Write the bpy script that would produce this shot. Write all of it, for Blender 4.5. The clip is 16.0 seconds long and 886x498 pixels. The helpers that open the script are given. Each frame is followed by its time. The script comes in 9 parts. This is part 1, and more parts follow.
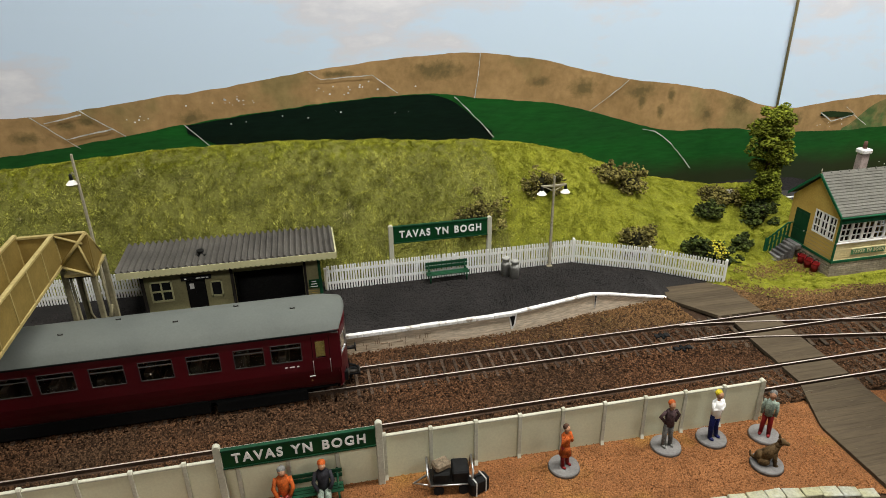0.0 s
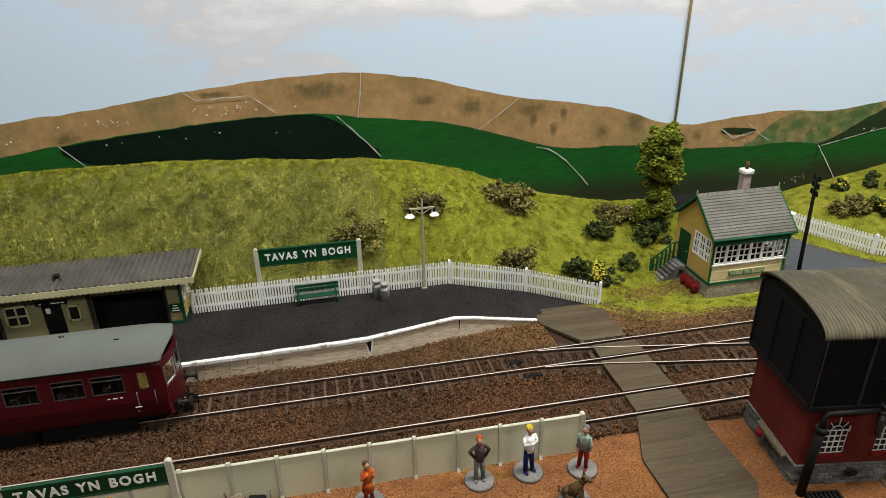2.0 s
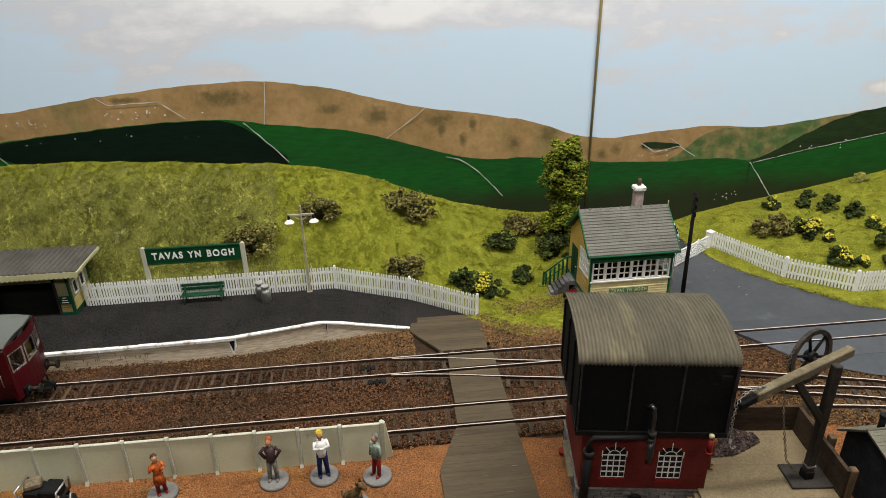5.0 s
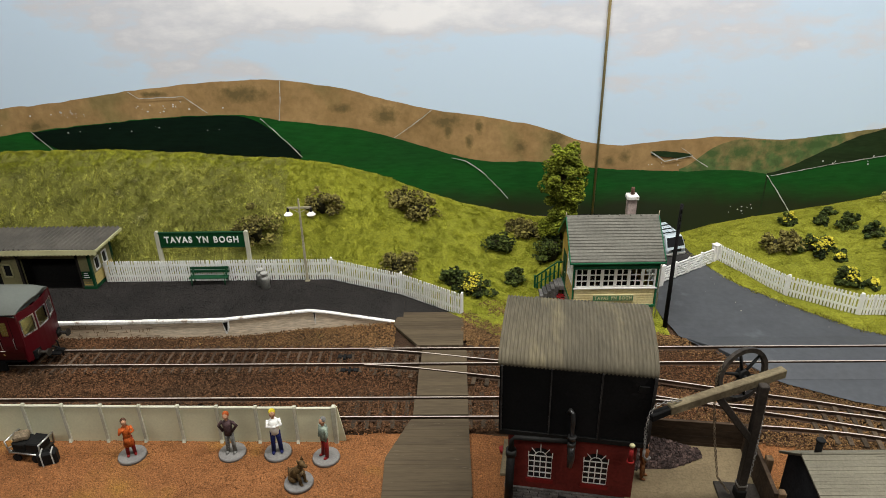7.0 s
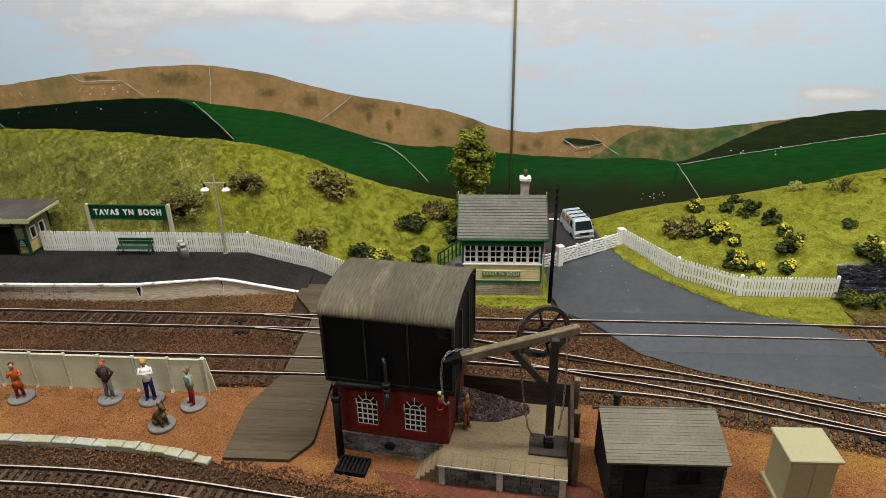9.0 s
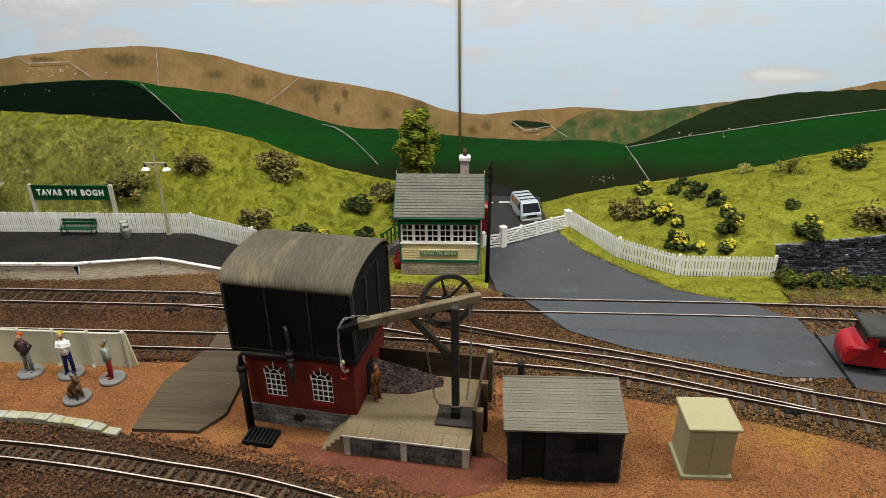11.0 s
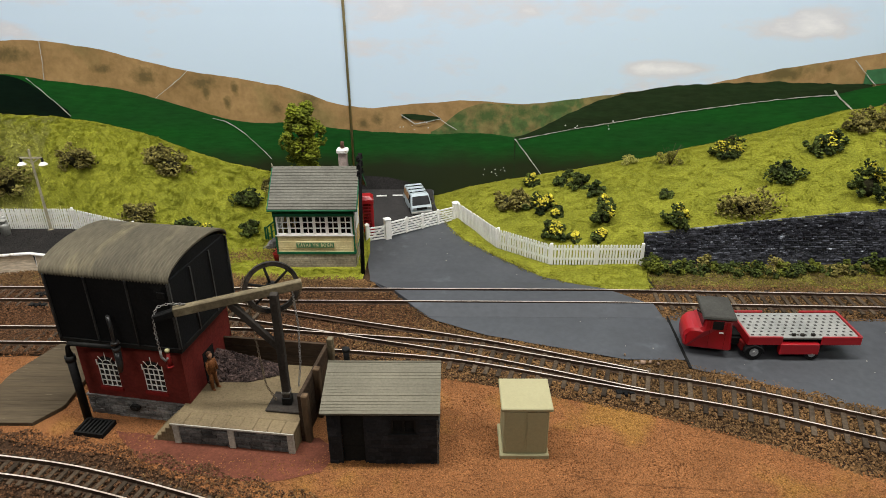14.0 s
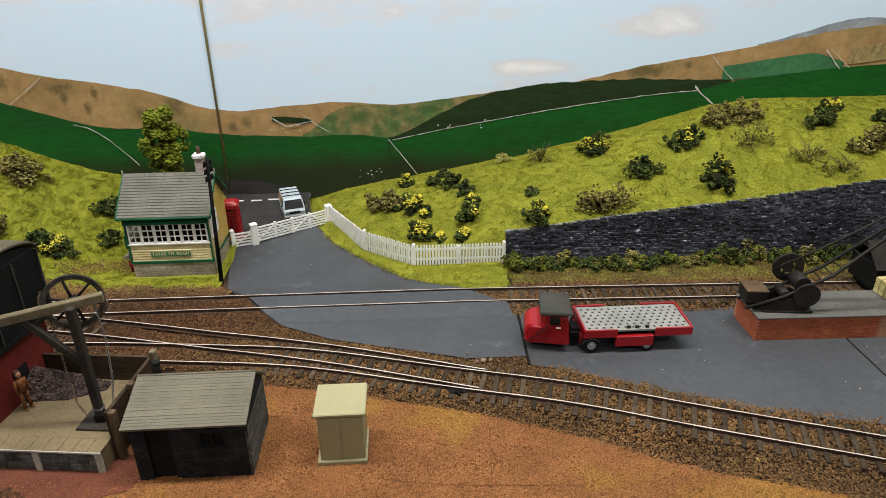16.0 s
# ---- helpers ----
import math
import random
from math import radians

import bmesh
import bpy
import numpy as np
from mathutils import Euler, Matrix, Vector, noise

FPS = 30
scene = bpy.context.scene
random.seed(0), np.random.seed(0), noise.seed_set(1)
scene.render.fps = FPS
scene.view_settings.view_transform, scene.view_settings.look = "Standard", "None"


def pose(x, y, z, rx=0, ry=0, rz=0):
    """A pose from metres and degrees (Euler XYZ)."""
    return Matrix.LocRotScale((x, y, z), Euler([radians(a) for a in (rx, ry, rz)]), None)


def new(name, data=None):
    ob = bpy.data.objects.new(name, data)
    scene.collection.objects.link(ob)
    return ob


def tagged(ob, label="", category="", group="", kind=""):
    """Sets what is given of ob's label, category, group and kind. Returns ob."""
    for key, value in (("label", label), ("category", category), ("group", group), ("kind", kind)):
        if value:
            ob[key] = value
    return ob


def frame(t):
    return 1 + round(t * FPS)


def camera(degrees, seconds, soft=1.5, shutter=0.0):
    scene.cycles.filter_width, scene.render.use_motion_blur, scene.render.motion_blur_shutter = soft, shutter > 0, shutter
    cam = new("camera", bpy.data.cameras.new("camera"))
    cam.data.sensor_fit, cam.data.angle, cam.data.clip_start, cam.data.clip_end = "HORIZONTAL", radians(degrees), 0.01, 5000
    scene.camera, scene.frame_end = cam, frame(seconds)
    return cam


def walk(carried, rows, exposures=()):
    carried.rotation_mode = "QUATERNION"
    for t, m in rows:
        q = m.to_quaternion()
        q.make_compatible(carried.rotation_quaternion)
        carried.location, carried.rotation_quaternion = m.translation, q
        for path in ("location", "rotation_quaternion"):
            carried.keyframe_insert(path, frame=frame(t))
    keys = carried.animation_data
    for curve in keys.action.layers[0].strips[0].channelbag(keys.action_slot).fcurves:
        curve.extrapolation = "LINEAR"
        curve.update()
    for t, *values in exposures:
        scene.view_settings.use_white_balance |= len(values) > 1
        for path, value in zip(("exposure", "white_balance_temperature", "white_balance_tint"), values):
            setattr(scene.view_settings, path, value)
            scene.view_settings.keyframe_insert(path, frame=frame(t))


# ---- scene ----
# A model railway layout on a table, in true model size: 1 mm in the plan below is 0.001 in the world, z = 0 is the layout's ground.
cam = camera(67.6, 16.0, soft=0.6)
METRES, EYE, TILT, LEAN, TURN = 0.558, 0.2144, 0.0, 0.0, -11.8
ROWS = [
    (0.0, 0.0, 0.0, 0.0, -0.36, -25.19, 0.76),
    (0.5, 0.0091, 0.0034, 0.0116, -0.88, -25.23, 0.6),
    (1.0, 0.0318, 0.007, 0.0043, -0.7, -25.4, 0.61),
    (1.5, 0.0891, 0.0102, 0.0027, -0.29, -25.6, 0.9),
    (2.0, 0.1566, 0.0146, 0.0224, -0.03, -25.37, 0.91),
    (2.5, 0.2071, 0.0156, 0.0217, -0.39, -25.23, 0.98),
    (3.0, 0.2394, 0.0213, 0.0293, 0.78, -25.16, 1.03),
    (3.5, 0.2895, 0.0192, 0.034, 1.74, -25.24, 1.04),
    (6.0, 0.414, 0.0178, 0.035, 8.12, -25.35, 1.04),
    (6.5, 0.4478, 0.0172, 0.0348, 9.65, -25.46, 1.0),
    (7.0, 0.478, 0.0093, 0.0442, 12.73, -25.34, 1.04),
    (7.5, 0.5318, 0.0164, 0.0431, 13.93, -25.28, 1.1),
    (8.0, 0.5576, 0.0091, 0.0425, 15.33, -25.16, 0.96),
    (8.5, 0.6076, 0.0069, 0.0382, 15.29, -25.16, 0.93),
    (9.0, 0.649, -0.0063, 0.0329, 15.41, -25.19, 0.87),
    (11.5, 0.7363, 0.0072, 0.0057, 15.62, -25.25, 0.82),
    (12.0, 0.745, 0.0059, 0.0151, 16.08, -25.07, 0.78),
    (12.5, 0.766, 0.0093, 0.0145, 16.26, -25.19, 0.84),
    (13.0, 0.7983, 0.019, 0.0087, 15.7, -25.29, 0.63),
    (13.5, 0.8278, 0.0246, 0.0029, 14.46, -25.38, 0.49),
    (14.0, 0.8495, 0.0259, 0.0008, 13.2, -25.34, 0.46),
    (14.5, 0.8782, 0.0362, 0.0102, 11.83, -25.14, 0.42),
    (15.0, 0.9028, 0.0393, 0.0084, 10.58, -25.25, 0.43),
    (15.5, 0.9223, 0.0434, 0.0056, 9.89, -25.25, 0.43),
    (16.0, 0.9603, 0.0534, 0.0009, 8.7, -25.44, 0.41),
]
walk(cam, [(t, pose(0, 0, EYE, TILT, LEAN, TURN) @ pose(METRES * x, METRES * y, METRES * z, 90 + pitch, roll, yaw)) for t, x, y, z, yaw, pitch, roll in ROWS],
     exposures=[(0.0, 0.14), (1.0, 0.11), (2.0, 0.06), (3.5, -0.03), (9.0, -0.02), (11.5, 0.06), (16.0, 0.07)])

MM = 0.001
# ---- room light: a light bar hung over the layout, and unseen ceiling panels added as fill ----
world = bpy.data.worlds.new("world")
world.use_nodes = True
world.node_tree.nodes["Background"].inputs[0].default_value = (0.8, 0.9, 1.0, 1)
world.node_tree.nodes["Background"].inputs[1].default_value = 0.02
scene.world = world
FILL_PANELS = [(-600, -1300, 1660, 1000, 300, 11), (1500, -1300, 1660, 1000, 300, 12)]
for px, py, pz, pw, pd, power in FILL_PANELS:
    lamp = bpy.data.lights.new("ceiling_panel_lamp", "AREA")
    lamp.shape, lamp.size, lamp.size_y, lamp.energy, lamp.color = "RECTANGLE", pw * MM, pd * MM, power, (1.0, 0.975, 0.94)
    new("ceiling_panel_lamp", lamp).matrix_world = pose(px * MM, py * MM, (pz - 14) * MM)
BAR = (-140, 1050, 160, 820)
bar_lamp = bpy.data.lights.new("light_bar_lamp", "AREA")
bar_lamp.shape, bar_lamp.size, bar_lamp.size_y, bar_lamp.energy, bar_lamp.color = "RECTANGLE", (BAR[1] - BAR[0]) * MM, 0.07, 12.2, (1.0, 0.975, 0.94)
new("light_bar_lamp", bar_lamp).matrix_world = pose((BAR[0] + BAR[1]) / 2 * MM, BAR[2] * MM, (BAR[3] - 10) * MM)


# ---- building helpers ----
def lerp_table(table, x):
    """Straight lines between the pairs of a short table."""
    if x <= table[0][0]:
        return table[0][1]
    for (a, u), (b, v) in zip(table, table[1:]):
        if x <= b:
            return u + (v - u) * (x - a) / (b - a)
    return table[-1][1]


def smooth_table(table, x):
    """The same with eased corners."""
    return sum(lerp_table(table, x + d) for d in (-14, -7, 0, 7, 14)) / 5


class Shape:
    """Collects vertices in mm and faces, each face with a material slot."""

    def __init__(self):
        self.v, self.f, self.slots, self.slot, self.soft = [], [], [], 0, []

    def add(self, verts, faces, soft=False):
        n = len(self.v)
        self.v += [tuple(p) for p in verts]
        self.f += [tuple(n + i for i in f) for f in faces]
        self.slots += [self.slot] * len(faces)
        self.soft += [soft] * len(faces)
        return self

    def box(self, x0, x1, y0, y1, z0, z1, m=None):
        p = [Vector((x, y, z)) for z in (z0, z1) for y in (y0, y1) for x in (x0, x1)]
        if m is not None:
            p = [m @ q for q in p]
        return self.add(p, [(0, 2, 3, 1), (4, 5, 7, 6), (0, 1, 5, 4), (2, 6, 7, 3), (0, 4, 6, 2), (1, 3, 7, 5)])

    def prism(self, profile, axis, lo, hi, soft=False):
        """A closed outline pushed along an axis: outline (y, z) for x, (x, z) for y, (x, y) for z."""
        def at(a, b, c):
            return {"x": (c, a, b), "y": (a, c, b), "z": (a, b, c)}[axis]
        n = len(profile)
        area = sum(profile[i][0] * profile[(i + 1) % n][1] - profile[(i + 1) % n][0] * profile[i][1] for i in range(n))
        if (area < 0) != (axis == "y"):
            profile = profile[::-1]
        v = [at(a, b, lo) for a, b in profile] + [at(a, b, hi) for a, b in profile]
        self.add(v, [tuple(range(n))[::-1], tuple(range(n, 2 * n))])
        k = len(self.v) - 2 * n
        self.f += [(k + i, k + (i + 1) % n, k + n + (i + 1) % n, k + n + i) for i in range(n)]
        self.slots += [self.slot] * n
        self.soft += [soft] * n
        return self

    def cyl(self, p, q, r, r2=None, n=10, soft=True):
        p, q = Vector(p), Vector(q)
        r2 = r if r2 is None else r2
        d = (q - p).normalized()
        a = d.orthogonal().normalized()
        b = d.cross(a)
        v = []
        for c, rr in ((p, r), (q, r2)):
            v += [c + rr * (math.cos(2 * math.pi * i / n) * a + math.sin(2 * math.pi * i / n) * b) for i in range(n)]
        self.add(v, [(i, (i + 1) % n, n + (i + 1) % n, n + i) for i in range(n)], soft)
        return self.add(v, [tuple(range(n))[::-1], tuple(range(n, 2 * n))])

    def tube(self, pts, r, n=7):
        """A round bar along points; r may be a list."""
        pts = [Vector(p) for p in pts]
        rs = r if isinstance(r, (list, tuple)) else [r] * len(pts)
        v, last = [], None
        for i, c in enumerate(pts):
            d = (pts[min(i + 1, len(pts) - 1)] - pts[max(i - 1, 0)]).normalized()
            a = (last - d * last.dot(d)).normalized() if last is not None and (last - d * last.dot(d)).length > 1e-4 else d.orthogonal().normalized()
            last = a
            b = d.cross(a)
            v += [c + rs[i] * (math.cos(2 * math.pi * k / n) * a + math.sin(2 * math.pi * k / n) * b) for k in range(n)]
        f = [(i * n + k, i * n + (k + 1) % n, (i + 1) * n + (k + 1) % n, (i + 1) * n + k) for i in range(len(pts) - 1) for k in range(n)]
        self.add(v, f, True)
        k = len(self.v) - len(v)
        self.f += [tuple(range(k, k + n))[::-1], tuple(range(k + len(v) - n, k + len(v)))]
        self.slots += [self.slot] * 2
        self.soft += [False] * 2
        return self

    def ball(self, c, r, n=10, rings=6, lump=0.0, seed=0):
        c = Vector(c)
        r = r if isinstance(r, (tuple, list)) else (r, r, r)
        rnd = random.Random(seed)
        v = [c + Vector((0, 0, -r[2]))]
        for j in range(1, rings):
            t = -math.pi / 2 + math.pi * j / rings
            for i in range(n):
                k = 1 + lump * (rnd.random() - 0.5)
                v.append(c + k * Vector((r[0] * math.cos(t) * math.cos(2 * math.pi * i / n), r[1] * math.cos(t) * math.sin(2 * math.pi * i / n), r[2] * math.sin(t))))
        v.append(c + Vector((0, 0, r[2])))
        f = [(0, 1 + (i + 1) % n, 1 + i) for i in range(n)]
        for j in range(rings - 2):
            a = 1 + j * n
            f += [(a + i, a + (i + 1) % n, a + n + (i + 1) % n, a + n + i) for i in range(n)]
        a = 1 + (rings - 2) * n
        f += [(a + i, a + (i + 1) % n, len(v) - 1) for i in range(n)]
        return self.add(v, f, True)

    def wheel(self, c, axis, r, w, n=20, rim=0.0):
        """A disc or, with a rim, a ring round an axis."""
        c, d = Vector(c), Vector(axis).normalized()
        if not rim:
            return self.cyl(c - d * w / 2, c + d * w / 2, r, n=n)
        a = d.orthogonal().normalized()
        b = d.cross(a)
        v = []
        for i in range(n):
            e = math.cos(2 * math.pi * i / n) * a + math.sin(2 * math.pi * i / n) * b
            v += [c + e * r - d * w / 2, c + e * r + d * w / 2, c + e * (r - rim) + d * w / 2, c + e * (r - rim) - d * w / 2]
        f = []
        for i in range(n):
            p, q = 4 * i, 4 * ((i + 1) % n)
            f += [(p + k, q + k, q + (k + 1) % 4, p + (k + 1) % 4) for k in range(4)]
        return self.add(v, f)

    def mesh(self, name, bevel=0.0):
        me = bpy.data.meshes.new(name)
        me.from_pydata([(x * MM, y * MM, z * MM) for x, y, z in self.v], [], self.f)
        me.polygons.foreach_set("material_index", self.slots)
        me.polygons.foreach_set("use_smooth", self.soft)
        bm = bmesh.new()
        bm.from_mesh(me)
        bmesh.ops.remove_doubles(bm, verts=bm.verts, dist=1e-7)
        bmesh.ops.recalc_face_normals(bm, faces=bm.faces)
        if bevel:
            sharp = [e for e in bm.edges if len(e.link_faces) == 2 and e.calc_face_angle(0) > 0.6]
            bmesh.ops.bevel(bm, geom=sharp, offset=bevel * MM, segments=1, affect="EDGES", clamp_overlap=True)
        bm.to_mesh(me)
        bm.free()
        return me


def part(name, shape, material, parent=None, label="", bevel=0.0):
    """One mesh object, under a thing or part where a parent is given."""
    ob = new(name, shape.mesh(name, bevel) if isinstance(shape, Shape) else shape)
    for m in material if isinstance(material, (list, tuple)) else [material]:
        if m.name not in [s.name for s in ob.data.materials]:
            ob.data.materials.append(m)
    ob.parent = parent
    if label:
        ob["label"] = label
    return ob


def thing(name, label, category, x=0, y=0, z=0, rz=0, group=""):
    """An empty at a thing's base, in mm, that carries its parts."""
    ob = new(name)
    ob.empty_display_size = 0.005
    ob.matrix_basis = pose(x * MM, y * MM, z * MM, 0, 0, rz)
    return tagged(ob, label, category, group, "thing")


def solo(name, shape, material, label, category, x=0, y=0, z=0, rz=0, group="", kind="thing", bevel=0.0):
    """A thing or piece of the setting that is one mesh."""
    ob = part(name, shape, material, bevel=bevel)
    ob.matrix_basis = pose(x * MM, y * MM, z * MM, 0, 0, rz)
    return tagged(ob, label, category, group, kind)


def raw_mesh(name, verts, faces):
    """A mesh from arrays in mm, for grains and blades."""
    me = bpy.data.meshes.new(name)
    me.from_pydata((np.asarray(verts, float) * MM).tolist(), [], np.asarray(faces).tolist())
    return me


def lettering(name, text, size, material, parent, m, depth=0.15, width=None):
    """Raised letters with the built-in font, centred on m's origin, facing m's -y."""
    cu = bpy.data.curves.new(name, "FONT")
    cu.body, cu.align_x, cu.align_y, cu.size, cu.extrude, cu.offset = text, "CENTER", "CENTER", size * MM, depth * MM, size * 0.03 * MM
    cu.space_character, cu.space_word = 1.28, 1.25
    tmp = new(name, cu)
    me = bpy.data.meshes.new_from_object(tmp.evaluated_get(bpy.context.evaluated_depsgraph_get()))
    bpy.data.objects.remove(tmp)
    if width:
        xs = [v.co.x for v in me.vertices]
        me.transform(Matrix.Diagonal((width * MM / (max(xs) - min(xs)), 1, 1, 1)))
    ob = part(name, me, material, parent)
    me.materials.clear()
    me.materials.append(material)
    ob.matrix_basis = m @ pose(0, 0, 0, 90, 0, 0)
    return ob


# ---- materials ----
def mat(name, c1, c2=None, rough=0.7, metal=0.0, big=60, fine=900, bump=0.25, grain=0.25, rand=0.0, spec=0.13, island=0.0, stretch=None, coat=0.0, third=None):
    """Procedural surface: two colours mixed by large patches, a fine grain over both, fine relief, and roughness that varies."""
    m = bpy.data.materials.new(name)
    m.use_nodes = True
    nt = m.node_tree
    n, l = nt.nodes, nt.links
    b = n["Principled BSDF"]
    b.inputs["Metallic"].default_value = metal
    b.inputs["Specular IOR Level"].default_value = spec
    b.inputs["Coat Weight"].default_value = coat
    geo = n.new("ShaderNodeNewGeometry")
    at = geo.outputs["Position"]
    if stretch:
        mp = n.new("ShaderNodeMapping")
        mp.inputs["Scale"].default_value = stretch
        l.new(at, mp.inputs["Vector"])
        at = mp.outputs["Vector"]
    def noise(scale, detail=4.0):
        t = n.new("ShaderNodeTexNoise")
        t.inputs["Scale"].default_value, t.inputs["Detail"].default_value, t.inputs["Roughness"].default_value = scale, detail, 0.6
        l.new(at, t.inputs["Vector"])
        return t.outputs["Fac"]
    def mix(kind, fac, a, c):
        x = n.new("ShaderNodeMix")
        x.data_type, x.blend_type = "RGBA", kind
        for sock, val in ((x.inputs[0], fac), (x.inputs[6], a), (x.inputs[7], c)):
            if isinstance(val, (int, float)):
                sock.default_value = val
            elif isinstance(val, tuple):
                sock.default_value = (*val, 1)
            else:
                l.new(val, sock)
        return x.outputs[2]
    def steps(src, lo, hi):
        r = n.new("ShaderNodeMapRange")
        r.inputs[1].default_value, r.inputs[2].default_value = lo, hi
        l.new(src, r.inputs[0])
        return r.outputs[0]
    c2 = c2 or tuple(min(1, v * 0.8) for v in c1)
    patches, fines = noise(big), noise(fine, 3.0)
    col = mix("MIX", steps(patches, 0.38, 0.64), c1, c2)
    if third:
        col = mix("MIX", steps(noise(third[1]), third[2], third[2] + 0.1), col, third[0])
    g = n.new("ShaderNodeMapRange")
    g.inputs[1].default_value, g.inputs[2].default_value = 0.3, 0.7
    g.inputs[3].default_value, g.inputs[4].default_value = 1 - grain, 1 + grain
    l.new(fines, g.inputs[0])
    grey = n.new("ShaderNodeCombineColor")
    for k in range(3):
        l.new(g.outputs[0], grey.inputs[k])
    col = mix("MULTIPLY", 1.0, col, grey.outputs[0])
    for amount, out in ((rand, "obj"), (island, "isl")):
        if amount:
            src = n.new("ShaderNodeObjectInfo").outputs["Random"] if out == "obj" else geo.outputs["Random Per Island"]
            r = n.new("ShaderNodeMapRange")
            r.inputs[3].default_value, r.inputs[4].default_value = 1 - amount, 1 + amount
            l.new(src, r.inputs[0])
            gg = n.new("ShaderNodeCombineColor")
            for k in range(3):
                l.new(r.outputs[0], gg.inputs[k])
            col = mix("MULTIPLY", 1.0, col, gg.outputs[0])
    l.new(col, b.inputs["Base Color"])
    r = n.new("ShaderNodeMapRange")
    r.inputs[3].default_value, r.inputs[4].default_value = max(0.03, rough - 0.1), min(1, rough + 0.1)
    l.new(patches, r.inputs[0])
    l.new(r.outputs[0], b.inputs["Roughness"])
    if bump:
        bp = n.new("ShaderNodeBump")
        bp.inputs["Strength"].default_value, bp.inputs["Distance"].default_value = bump, 0.0006
        l.new(fines, bp.inputs["Height"])
        l.new(bp.outputs[0], b.inputs["Normal"])
    return m


def glow(name, colour, strength):
    m = bpy.data.materials.new(name)
    m.use_nodes = True
    b = m.node_tree.nodes["Principled BSDF"]
    b.inputs["Base Color"].default_value = (*colour, 1)
    b.inputs["Emission Color"].default_value = (*colour, 1)
    b.inputs["Emission Strength"].default_value = strength
    return m


def glass(name, tint=(0.9, 0.95, 0.93)):
    m = bpy.data.materials.new(name)
    m.use_nodes = True
    b = m.node_tree.nodes["Principled BSDF"]
    b.inputs["Base Color"].default_value = (*tint, 1)
    b.inputs["Transmission Weight"].default_value = 1.0
    b.inputs["Roughness"].default_value = 0.06
    b.inputs["IOR"].default_value = 1.3
    return m


WHITE = mat("white_plastic", (0.84, 0.84, 0.81), (0.77, 0.76, 0.71), 0.5, big=40, grain=0.06, bump=0.08)
WHITE_EDGE = mat("white_edge_paint", (0.80, 0.79, 0.75), (0.62, 0.60, 0.55), 0.7, big=70, fine=700, grain=0.15, third=((0.34, 0.28, 0.21), 130, 0.56))
GREEN = mat("dark_green_paint", (0.010, 0.058, 0.025), (0.008, 0.042, 0.019), 0.5, big=50, grain=0.12, bump=0.1)
BOX_GREEN = mat("box_green_paint", (0.012, 0.105, 0.045), (0.010, 0.080, 0.036), 0.5, big=50, grain=0.12, bump=0.1)
SIGN_GREEN = mat("sign_green_enamel", (0.005, 0.050, 0.015), (0.004, 0.038, 0.012), 0.45, grain=0.08, bump=0.05)
PALE_OCHRE = mat("pale_ochre_paint", (0.56, 0.45, 0.17), (0.48, 0.38, 0.14), 0.6, big=60, grain=0.12)
FADED_GREEN = mat("faded_green_enamel", (0.075, 0.20, 0.095), (0.055, 0.15, 0.07), 0.5, grain=0.12, bump=0.05)
CREAM = mat("cream_paint", (0.27, 0.25, 0.125), (0.20, 0.185, 0.095), 0.6, big=45, grain=0.1, bump=0.12)
PALE_CREAM = mat("pale_cream_plastic", (0.50, 0.48, 0.27), (0.44, 0.42, 0.23), 0.45, big=40, grain=0.05, bump=0.05)
YELLOW_WALL = mat("yellow_ochre_paint", (0.55, 0.38, 0.10), (0.48, 0.32, 0.08), 0.6, big=70, grain=0.12)
BRIDGE_CREAM = mat("bridge_cream_plastic", (0.40, 0.32, 0.125), (0.31, 0.24, 0.09), 0.55, big=60, grain=0.15, bump=0.1)
BRIDGE_PANEL = mat("bridge_panel_tan", (0.235, 0.165, 0.045), (0.175, 0.120, 0.032), 0.6, big=35, grain=0.12, bump=0.1)
BRIDGE_LEG = mat("bridge_leg_stone", (0.26, 0.235, 0.14), (0.17, 0.15, 0.09), 0.6, big=60, grain=0.2)
FENCE_GREY = mat("concrete_fence", (0.66, 0.655, 0.46), (0.59, 0.585, 0.41), 0.75, big=35, grain=0.05, bump=0.1)
POST_GREY = mat("concrete_post", (0.50, 0.49, 0.39), (0.42, 0.41, 0.31), 0.75, big=50, grain=0.12)
PLATFORM = mat("black_cinder", (0.021, 0.0195, 0.018), (0.032, 0.0295, 0.0275), 0.9, big=25, fine=1700, grain=0.45, bump=0.9, spec=0.06)
JOINT_BROWN = mat("brown_stone_joint", (0.17, 0.115, 0.07), (0.26, 0.19, 0.12), 0.9, big=90)
PLAT_WALL = mat("weathered_platform_stone", (0.60, 0.51, 0.385), (0.46, 0.365, 0.25), 0.85, big=30, fine=500, grain=0.3, bump=0.35, third=((0.66, 0.60, 0.50), 60, 0.60), stretch=(0.35, 1.0, 2.4))
CINDER = mat("loose_cinders", (0.036, 0.0325, 0.030), (0.018, 0.0165, 0.0155), 0.9, big=60, fine=1500, grain=0.3, bump=0, island=0.5, spec=0.06, third=((0.30, 0.28, 0.25), 700, 0.72))
SEAM = mat("faint_brown_seam", (0.105, 0.046, 0.019), (0.165, 0.070, 0.027), 0.95, big=160)
# Brown earth, darkened so the gaps between grains look shaded.
EARTH = mat("darkened_brown_earth", (0.055, 0.031, 0.017), (0.036, 0.021, 0.012), 0.95, big=30, fine=1200, grain=0.5, bump=0.8)
